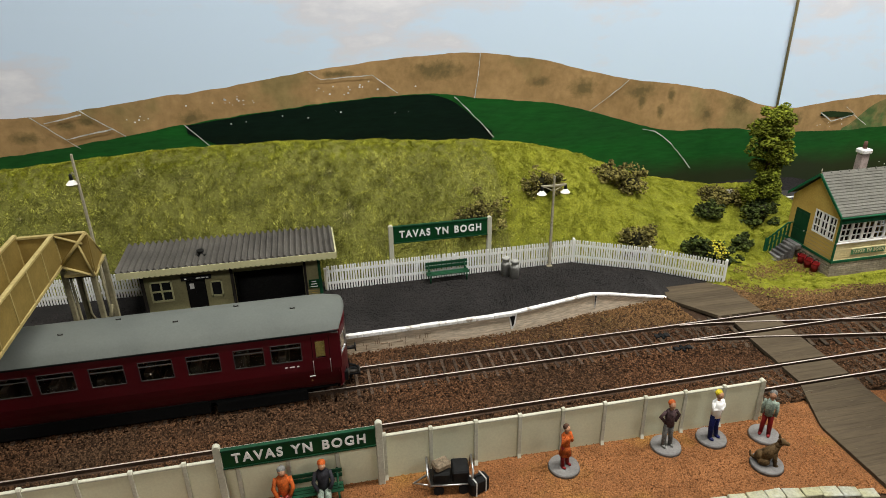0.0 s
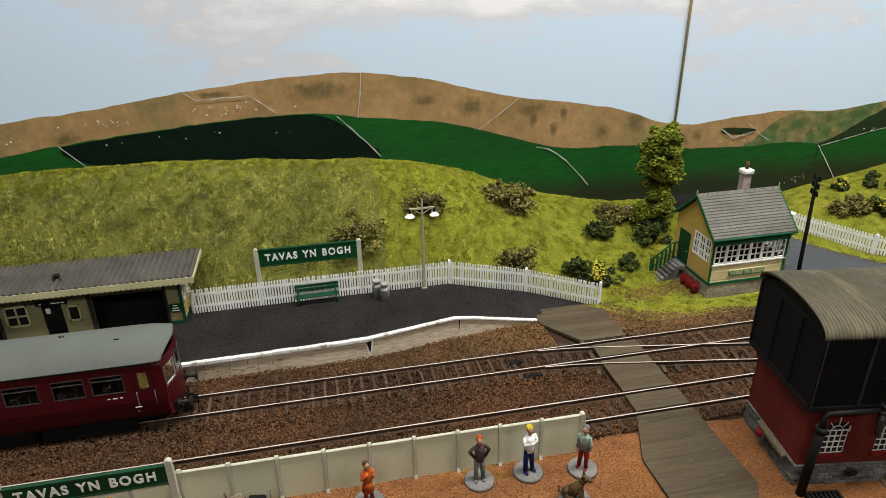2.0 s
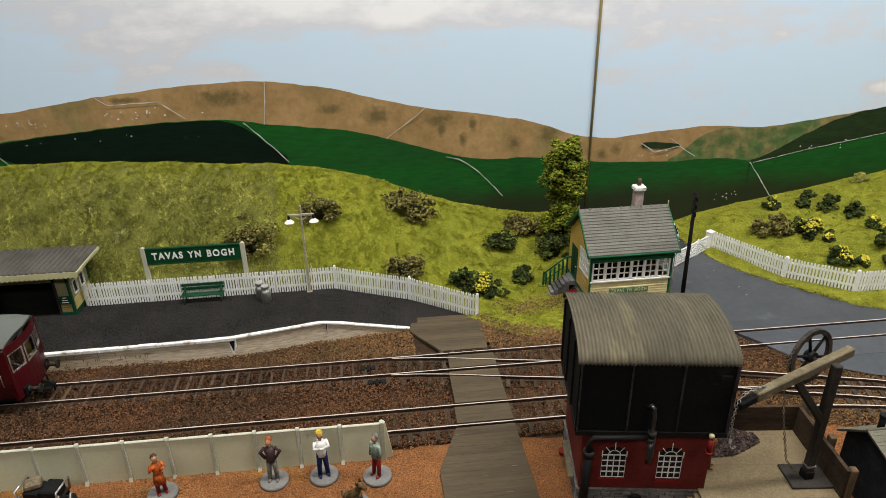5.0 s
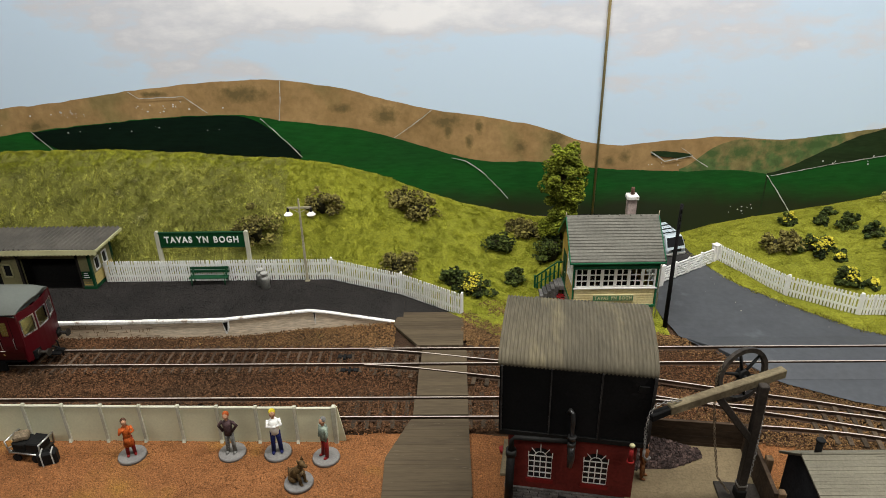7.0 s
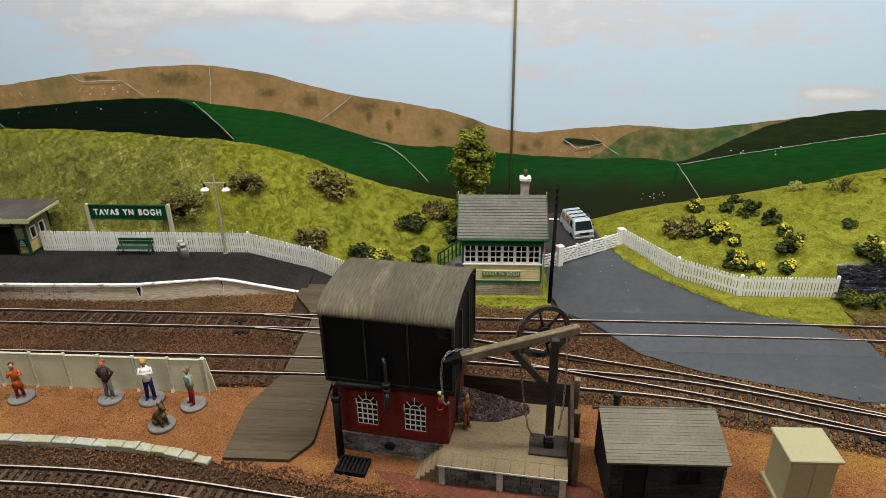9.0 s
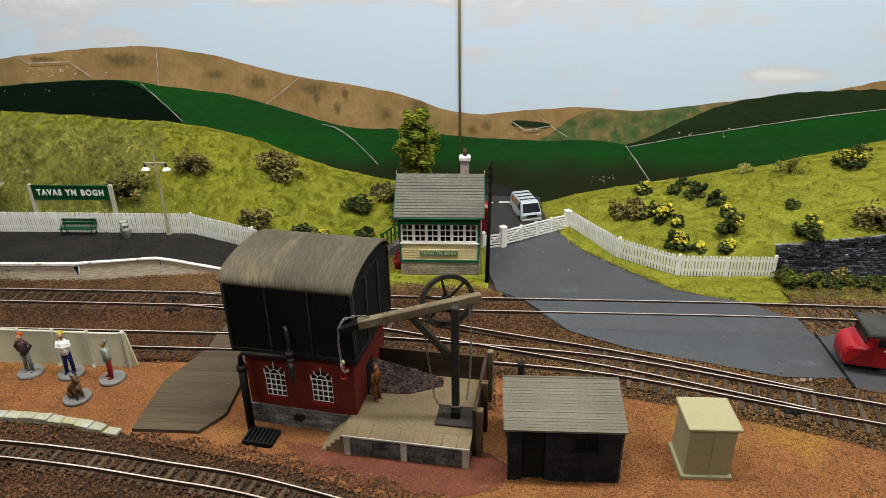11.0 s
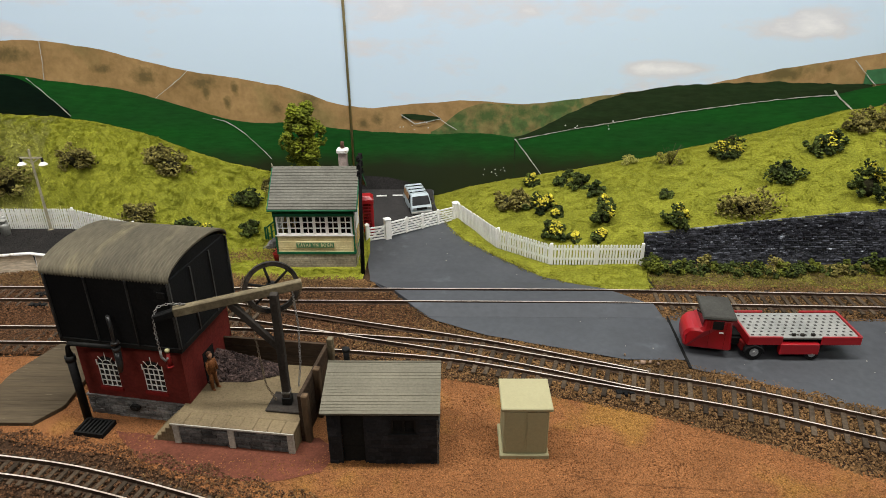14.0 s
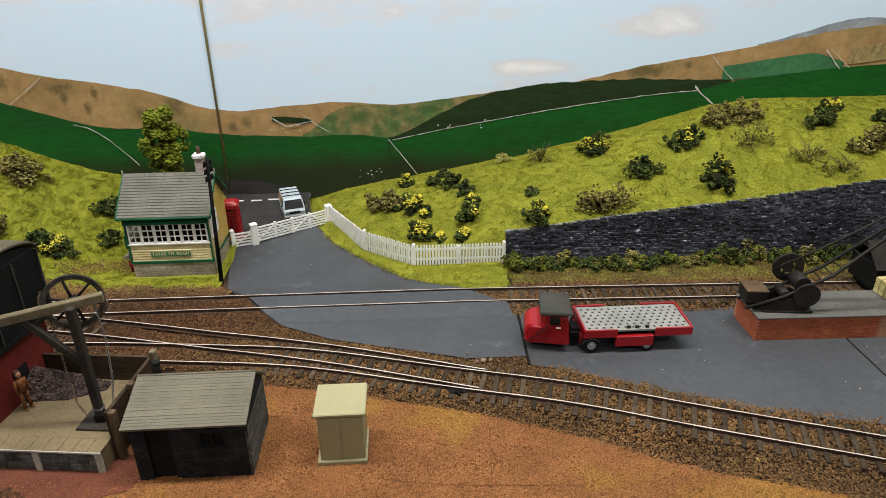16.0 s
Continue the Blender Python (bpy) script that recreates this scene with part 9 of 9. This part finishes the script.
def bush(x, y, rx, rz, kind, seed):
    z = surface(x, y)
    names = {"b": ("bush", "brown-green scrub bush on the grassy bank"), "d": ("bush", "dark green leafy bush on the grassy bank"), "y": ("gorse_bush", "dark gorse bush with yellow flowers on the bank"),
             "s": ("shrub", "thin sparse olive shrub with bare twigs"), "l": ("tuft", "small pale round tuft of grass"), "h": ("hedge_bush", "low green hedge bush at the wall's foot")}
    name, label = names[kind]
    b = thing(name, label, "bush", x, y, z - 0.6, 0, "bushes")
    n = {"s": 16, "l": 12, "h": 9}.get(kind, 24)
    size = {"s": 0.75, "l": 0.6, "h": 1.0}.get(kind, 1.15)
    per = 26 if kind == "s" else 34
    pts = foliage(rx, min(rx, 12) * 0.85, rz * 1.5, n, per, size, seed)
    v, f = grains(pts, size, 0.8)
    leaf = {"b": LEAF_BROWN, "d": LEAF_DARK, "y": LEAF_DARK, "s": LEAF_OLIVE, "l": LEAF_PALE, "h": (LEAF_LIME, LEAF_DARK, LEAF_DARK, LEAF_LIME, LEAF_DARK, LEAF_BROWN)[seed * 7 % 6]}[kind]
    part("foliage", raw_mesh("foliage", v, f), leaf, b)
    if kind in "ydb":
        # Dark ball whose colour stands in for the shade between the leaves.
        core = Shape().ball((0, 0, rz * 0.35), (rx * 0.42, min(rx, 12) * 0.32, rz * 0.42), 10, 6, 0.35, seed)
        part("inner_foliage", core, LEAF_SHADE, b)
    if kind == "y":
        top = pts[(pts[:, 2] > rz * 0.5)]
        g = np.random.default_rng(seed + 5)
        mid = top[g.integers(0, len(top), 3)]
        near = top[np.min(np.linalg.norm(top[:, None] - mid[None], axis=2), axis=1) < rx * 0.62 * g.uniform(0.5, 1.1, len(top))]
        near = near[g.uniform(0, 1, len(near)) < 0.6]
        fv, ff = grains(near + (0, -0.6, 1.0), 1.0, 0.8)
        part("blossom", raw_mesh("flowers", fv, ff), FLOWER, b, "bright yellow flowers")
    if kind == "s":
        for k in range(10):
            a = random.Random(seed * 9 + k).uniform(0, 6.28)
            part("twig", Shape().tube([(0, 0, 0), (rx * 0.35 * math.cos(a), 4 * math.sin(a), rz * 0.8), (rx * 0.8 * math.cos(a), 7 * math.sin(a), rz * 1.5)], [0.26, 0.16, 0.08], 5), BARK, b)


BUSHES = [(161, 418, 15.5, 14, "b"), (217, 434, 11, 9, "b"), (233, 426, 15, 13, "b"), (108, 402, 18, 17, "b"), (220, 384, 15.5, 13, "b"), (260, 373, 10.5, 8, "d"), (274, 368, 11.5, 8, "y"), (291, 418, 14.5, 9, "d"), (304, 385, 8, 7, "d"), (313, 441, 11, 5, "b"),
          (334, 409, 12, 20, "d"), (323, 433, 15, 7, "b")]
BUSHES += [(506, 415, 13, 9, "b"), (516, 409, 9, 8, "b"), (530, 403, 11, 7.4, "y"), (526, 444, 5.9, 5.4, "y"), (542, 389, 4.6, 4.5, "y"), (536, 366, 9.6, 8.6, "y"), (550, 361, 4.6, 3.9, "y"), (549, 436, 5.1, 4.4, "d"), (563, 426, 7.0, 8.6, "d"), (558, 447, 4.8, 4.5, "d"),
           (574, 410, 6.0, 7.2, "d"), (578, 391, 6.5, 7.0, "y"), (574, 369, 8.2, 9.2, "y"), (567, 354, 5.5, 5.4, "y"), (623, 392, 5.2, 3.8, "d"), (621, 355, 11.2, 8.4, "y")]
BUSHES += [(609, 454, 6.5, 5.4, "l"), (638, 439, 9.4, 10.5, "s"), (682, 433, 12.5, 8.6, "y"), (740, 413, 9, 8.6, "d"), (749, 410, 10, 9.2, "y"), (780, 428, 13, 8, "b"), (797, 426, 13, 9, "b"), (707, 387, 12, 7.8, "d"), (752, 361, 10.5, 15, "y"), (671, 358, 20, 11.5, "b"), (788, 392, 14.6, 12, "s")]
BUSHES += [(847, 409, 12, 7.5, "d"), (871, 434, 7, 5.5, "y"), (872, 379, 16, 11, "b"), (825, 374, 11.5, 8.3, "s"), (842, 358, 14, 8, "s"), (899, 408, 8, 7, "d"), (930, 425, 14, 9, "y"), (950, 390, 12, 9, "b")]
for i, (x, y, rx, rz, kind) in enumerate(BUSHES):
    bush(x, y, rx * 1.1, rz * 1.05, kind, 100 + i)
rnd = random.Random(17)
x = 603.0
i = 0
while x < 980:
    bush(x, 333 + rnd.uniform(-4, 5), rnd.uniform(5.5, 11.5), rnd.uniform(4, 9.5), "h", 300 + i)
    x += rnd.uniform(5, 9)
    i += 1

# ---- tree ----
tree = thing("tree", "tall leafy yellow-green tree behind the signal box", "tree", 342, 421, left_bank(342, 421) - 1)
part("trunk", Shape().tube([(0, 0, 0), (-1.5, 0, 18), (0.5, 1, 40), (0, 0, 62), (1, 0, 78)], [2.6, 2.0, 1.5, 1.0, 0.5], 9), BARK, tree)
g = np.random.default_rng(77)
tp_pts = []
for k in range(110):
    u = g.uniform(0, 1) ** 0.9
    zc = 6 + 76 * u
    rr = (17.5 + 4.0 * math.sin(u * 9 + 1)) * (1 - 0.35 * max(0, u - 0.75) / 0.25) * (0.75 + 0.25 * min(1, u * 4))
    a = g.uniform(0, 2 * math.pi)
    d = rr * g.uniform(0.25, 0.85)
    c = np.array((d * math.cos(a), d * math.sin(a) * 0.8, zc))
    if k % 4 == 0:
        part("limb", Shape().tube([(0, 0, zc - 10), tuple(c * (0.5, 0.5, 1) - (0, 0, 4)), tuple(c)], [0.9, 0.6, 0.3], 6), BARK, tree)
    dd = g.normal(0, 1, (75, 3))
    dd /= np.linalg.norm(dd, axis=1)[:, None]
    tp_pts.append(c + dd * g.uniform(3.2, 5.4) * g.uniform(0.6, 1.05, (75, 1)))
tv, tf = grains(np.concatenate(tp_pts), 1.15, 0.7)
part("crown", raw_mesh("crown", tv, tf), LEAF_TREE, tree, "clumpy yellow-green crown with gaps")


solo("rock", Shape().ball((0, 0, 1.6), (4.2, 3.0, 2.6), 9, 6, 0.35, 6), STONE_PALE, "pale grey rock lying beside the tree", "rock", 332, 446, left_bank(332, 446) - 0.4, 20)


for k, (x, y, r) in enumerate(((564, 221.2, 2.0), (568, 222.4, 2.6), (572, 222.6, 1.9), (559.6, 229.6, 1.0), (576, 221.0, 1.2))):
    solo("rubble_stone", Shape().ball((0, 0, 0.7), (r * 0.85, r * 0.6, 0.9), 7, 5, 0.55, 40 + k), RUBBLE, "pale pinkish lump of rubble beside the track", "stone", x, y, 1.1, 30 * k, "rubble")

# ---- ballast, grit and grass ----
def field(x, y, cell, seed):
    """Smooth random values from -1 to 1 over the plan, one knot a cell."""
    g = np.random.default_rng(seed).uniform(-1, 1, (256, 256))
    u, w = np.asarray(x) / cell, np.asarray(y) / cell
    i, j = np.floor(u).astype(int), np.floor(w).astype(int)
    a, b = u - i, w - j
    a, b = a * a * (3 - 2 * a), b * b * (3 - 2 * b)
    i, j, i1, j1 = i % 256, j % 256, (i + 1) % 256, (j + 1) % 256
    return (g[i, j] * (1 - a) + g[i1, j] * a) * (1 - b) + (g[i, j1] * (1 - a) + g[i1, j1] * a) * b


def scatter(x0, x1, y0, y1, per_mm2, test=None):
    n = int((x1 - x0) * (y1 - y0) * per_mm2)
    p = np.stack([rng.uniform(x0, x1, n), rng.uniform(y0, y1, n)], 1)
    if test is not None:
        p = p[test(p[:, 0], p[:, 1])]
    return p


def table_of(table):
    xs, ys = np.array([a for a, _ in table], float), np.array([b for _, b in table], float)
    return lambda x: np.interp(x, xs, ys)


f_main, f_front, f_cross, f_nar = table_of(MAIN), table_of(FRONT), table_of(CROSS), table_of(NARROW)
road_l, road_r, plat = table_of(ROAD_L), table_of(ROAD_R), table_of(PLAT_EDGE)


def off_rails(x, y):
    ok = np.ones(len(x), bool)
    for line, half, lo, hi in ((f_main, 8.2, -999, 9999), (f_front, 8.3, -999, 900), (f_cross, 8.2, 205, 566), (f_nar, 5.0, -999, 500)):
        d = np.abs(np.abs(y - line(x)) - half)
        ok &= (d > 1.0) | (x < lo) | (x > hi)
    return ok


yard_poly = np.array(YARD_EDGE)


def in_yard(x, y):
    inside = np.zeros(len(x), bool)
    j = len(yard_poly) - 1
    for i in range(len(yard_poly)):
        (xi, yi), (xj, yj) = yard_poly[i], yard_poly[j]
        cross = ((yi > y) != (yj > y)) & (x < (xj - xi) * (y - yi) / (yj - yi + 1e-9) + xi)
        inside ^= cross
        j = i
    boards = (x > 222) & (x < 270) & (y > 165)
    tower = (x > 282) & (x < 344) & (y > 166)
    stage = (x > 322) & (x < 404) & (y > 146)
    return inside & ~boards & ~tower & ~stage


stand_edge = table_of([(590, 224), (640, 204), (653, 197), (678, 186), (703, 177.5), (728, 170), (760, 163), (900, 108)])


def ballast_here(x, y):
    ok = off_rails(x, y)
    ok &= ~((x > np.where(y > 303, 220, 237)) & (x < 267) & (y > 228) & (y < 352))
    ok &= ~((y > 227) & (x > road_l(y) + 2) & (x < road_r(y) - 1) & (y < 320))
    ok &= ~((x < 224) & (y > plat(x) - 0.6))
    ok &= ~((x > 268 + np.clip(346 - y, 0, 28) * 0.35) & (y > 316 + 3 * np.sin(x * 0.13)))
    ok &= ~((x > 410) & (x < 597) & (y > 300) & (y > 300 + 2 * np.sin(x * 0.3)))
    ok &= ~((x > 590) & (y > stand_edge(x) + 1.2 * np.sin(x * 0.31) + 0.8 * np.sin(x * 0.83)) & (y < 268))
    return ok


pieces = [scatter(-200, 600, 226, 348, 2.1, lambda x, y: ballast_here(x, y) & ~in_yard(x, y + 1.0))]
pieces.append(scatter(400, 800, 70, 228, 2.1, lambda x, y: ballast_here(x, y) & ~in_yard(x, y + 1.5) & (np.abs(y - f_front(x)) < 45)))
pieces.append(scatter(590, 960, 268, 336, 1.4, ballast_here))
low = scatter(-80, 420, 70, 172, 1.1, lambda x, y: off_rails(x, y) & (y - f_nar(x) < 24 + 2 * np.sin(x * 0.27)) & (f_nar(x) - y < 75) & ~((x < 224) & (y > np.interp(x, [-200, 134, 165, 188, 212, 222], [173.0, 173.0, 171.2, 169.0, 165.0, 161.0]))))


def bare(x, y):
    """How bare the turf lies before the signal box, 0 to 1."""
    edge = np.interp(x, [264, 276, 290, 318, 357, 402], [347, 337, 329, 323, 322, 319]) + 3.0 * field(x, y, 7, 21) + 1.5 * field(x, y, 2.5, 22)
    strip = np.clip((edge - y) / 6 + 0.5, 0, 1)
    r = np.hypot((x - 303) / 20, (y - 354 - 0.25 * (x - 303)) / 9) + 0.35 * field(x, y, 6, 23)
    steps = np.hypot((x - 329) / 9, (y - 358) / 13) + 0.35 * field(x, y, 5, 24)
    return np.where(x > 262, np.maximum.reduce([strip, 0.65 * np.clip(1.5 - r, 0, 1), 0.85 * np.clip(1.5 - steps, 0, 1)]), 0)


worn = scatter(264, 402, 313, 376, 1.9)
worn = worn[rng.uniform(0, 1, len(worn)) < bare(worn[:, 0], worn[:, 1])]
worn = worn[~((worn[:, 0] > 337) & (worn[:, 1] > 334))]
wv, wf = grains(np.column_stack([worn, [left_bank(x, max(y, 318.5)) + 0.15 for x, y in worn]]), 0.66, 0.7, True)
stuff("worn_earth", "bare brown gravel before the signal box", "gravel", wv, wf, BALLAST_OLIVE)
bp = np.concatenate(pieces)
bz = np.interp(bp[:, 0], [300, 430], [2.1, 1.55]) + 0.55 * rng.uniform(-1, 1, len(bp)) + 0.3 * np.sin(bp[:, 0] * 0.11) * np.sin(bp[:, 1] * 0.17)
over = np.minimum.reduce([np.abs(bp[:, 1] - f_main(bp[:, 0])), np.abs(bp[:, 1] - f_front(bp[:, 0]))])
bz -= 1.4 * np.clip((over - 15) / 9, 0, 1)
bp, bz = np.concatenate([bp, low]), np.concatenate([bz, 0.6 + 0.4 * rng.uniform(-1, 1, len(low))])
olive = (bp[:, 0] + 45 * rng.normal(0, 1, len(bp)) + 30 * np.sin(bp[:, 1] * 0.06) > 430) | ((bp[:, 0] + 40 * rng.normal(0, 1, len(bp)) > 120) & (bp[:, 1] + 5 * rng.normal(0, 1, len(bp)) > 303))
dark_bed = (np.abs(bp[:, 1] - f_main(bp[:, 0]) + 0.6 * rng.normal(0, 1, len(bp))) < 8.4) & (bp[:, 0] + 12 * rng.normal(0, 1, len(bp)) < 235)
for name, label, pick, material in (("ballast", "dark brown granular track ballast", ~olive & ~dark_bed, BALLAST), ("ballast_dark", "dark brown ballast between the main line rails", dark_bed, BALLAST_DARK), ("ballast_olive", "olive-brown granular track ballast", olive & ~dark_bed, BALLAST_OLIVE)):
    bv, bf = grains(np.column_stack([bp, bz])[pick], 0.60, 0.95, True)
    stuff(name, label, "ballast", bv, bf, material)

yp = scatter(-60, 760, 60, 226, 0.75, lambda x, y: in_yard(x + rng.normal(0, 2.0, len(x)), y + rng.normal(0, 2.2, len(y))))
yv, yf = grains(np.column_stack([yp, [yard_height(x, min(y, 222)) for x, y in yp] + rng.uniform(0.0, 0.28, len(yp))]), 0.46, 0.8, True)
stuff("yard_grit", "loose orange-tan grit over the yard", "gravel", yv, yf, YARD_GRIT)
pp = scatter(-170, 215, 322, 386, 1.0, lambda x, y: (y > plat(x) + 4))
pv, pf = grains(np.column_stack([pp, [ramp(x) + (lerp_table(FENCE_BASE, x) - ramp(x)) * (y - lerp_table(PLAT_EDGE, x)) / (lerp_table(PLAT_BACK, x) - lerp_table(PLAT_EDGE, x)) + 0.05 for x, y in pp]]), 0.44, 0.9, True)
stuff("platform_cinders", "loose black cinders on the platform", "gravel", pv, pf, CINDER)


def blades(points, zs, length, width, lean, flow=0.0, tuft=6.0):
    """Upright single blades, three corners each; with flow they lie over in tufts."""
    n = len(points)
    x, y = points[:, 0], points[:, 1]
    a = rng.uniform(0, 2 * math.pi, n)
    clump = field(x, y, tuft, 1)
    l = length * rng.uniform(0.55, 1.3, n) * (1 + 0.35 * clump * (flow > 0))
    base = np.column_stack([points, zs])
    side = np.column_stack([np.cos(a), np.sin(a), np.zeros(n)]) * width / 2
    turn = math.pi * (field(x, y, tuft, 2) + 0.7 * field(x, y, tuft * 0.45, 3))
    tip = np.column_stack([rng.normal(0, lean, n) * l + flow * l * np.cos(turn), rng.normal(-0.25, lean, n) * l + flow * l * np.sin(turn), l * (1 - 0.3 * min(1, flow))])
    v = np.stack([base - side, base + side, base + tip], 1).reshape(-1, 3)
    f = np.arange(3 * n).reshape(n, 3)
    return v, f


def soft_table(table, x):
    xs, ys = [a for a, _ in table], [b for _, b in table]
    return sum(np.interp(x + d, xs, ys) for d in (-14, -7, 0, 7, 14)) / 5


lp = scatter(-215, 398, 316, 465, 8.5, lambda x, y: (y > soft_table(LEFT_FOOT, x)) & (y < np.interp(x, [a for a, _ in LEFT_BACK], [b for _, b in LEFT_BACK])))
lp = lp[~((lp[:, 0] > 337) & (lp[:, 0] < 397) & (lp[:, 1] > 334) & (lp[:, 1] < 382))]
lp = lp[rng.uniform(0, 1, len(lp)) > bare(lp[:, 0], lp[:, 1])]
lz = np.array([left_bank(x, y) for x, y in lp]) - 0.2
west = (lp[:, 0] < 120 + 45 * rng.normal(0, 0.6, len(lp)) + 30 * field(lp[:, 0], lp[:, 1], 30, 5)) & (lp[:, 1] < 443 + 6 * field(lp[:, 0], lp[:, 1], 22, 6) + 2.5 * rng.normal(0, 1, len(lp)))
wp = lp[west]
v, f = blades(wp, lz[west] + 0.75 * field(wp[:, 0], wp[:, 1], 2.9, 1) + 0.45 * field(wp[:, 0], wp[:, 1], 1.5, 8), 1.75, 0.34, 0.5, 0.55, 2.9)
stuff("grass_west", "dense olive static grass on the embankment", "grass", v, f, BLADES_L)
mp_ = lp[~west]
v, f = blades(mp_, lz[~west] + 0.5 * field(mp_[:, 0], mp_[:, 1], 4.0, 9), 1.05, 0.42, 0.6, 0.65, 4.0)
stuff("grass_middle", "short bright green turf round the signal box", "grass", v, f, BLADES_M)
rp = scatter(438, 960, 300, 465, 4.2, lambda x, y: np.where(x < 597, y > np.interp(x, [a for a, _ in VERGE], [b for _, b in VERGE]), y > WALL_Y + 1))
rz_ = np.array([right_bank(x, y) for x, y in rp]) - 0.1
v, f = blades(rp, rz_ + 0.45 * field(rp[:, 0], rp[:, 1], 4.0, 9), 0.75, 0.40, 0.6, 0.7, 4.0)
stuff("grass_east", "short yellow-green turf on the eastern bank", "grass", v, f, BLADES_R)
vp = scatter(597, 960, 303, 345, 1.7, lambda x, y: y > 311 - 0.035 * (x - 597) + 3 * np.sin(x * 0.17))
vp = vp[field(vp[:, 0], vp[:, 1], 11, 12) + 0.5 * field(vp[:, 0], vp[:, 1], 4, 13) > -0.8]
v, f = blades(vp, np.full(len(vp), 0.5), 1.15, 0.5, 0.6)
stuff("weeds", "weedy grass between track and wall", "grass", v, f, BLADES_WEED)
jp = scatter(590, 603, 298, 344, 1.4, lambda x, y: np.abs(x - 597 - 1.5 * np.sin(y * 0.4)) < 1.2 + 2.2 * np.abs(np.sin(y * 0.23)))
v, f = blades(jp, np.full(len(jp), 0.8), 1.9, 0.5, 0.6)
stuff("joint_weeds", "green weeds growing along the board joint", "grass", v, f, BLADES_WEED)
# ragged weeds creeping over the road's edge, and small flecks on the road
ep = scatter(440, 597, 300, 452, 0.9, lambda x, y: np.abs(y - np.interp(x, [a for a, _ in VERGE], [b for _, b in VERGE]) - 1.5 * np.sin(x * 0.5)) < 3.2)
v, f = blades(ep, np.array([max(right_bank(x, y), road_height(x, y)) for x, y in ep]), 1.6, 0.5, 0.7)
stuff("verge_weeds", "ragged green weeds along the road's edge", "grass", v, f, BLADES_WEED)
fp = np.concatenate([scatter(440, 590, 232, 400, 0.0016, lambda x, y: (x > road_l(y) + 4) & (x < road_r(y) - 4)), scatter(600, 900, 150, 265, 0.0010, lambda x, y: y > 226 - 0.36 * (x - 594))])
v, f = grains(np.column_stack([fp, [road_height(x, y) + 0.1 if x < 594 else 0.85 for x, y in fp]]), 0.5, 0.4)
stuff("road_flecks", "tiny pale flecks of grit on the grey road", "grit", v, f, STONE_PALE)
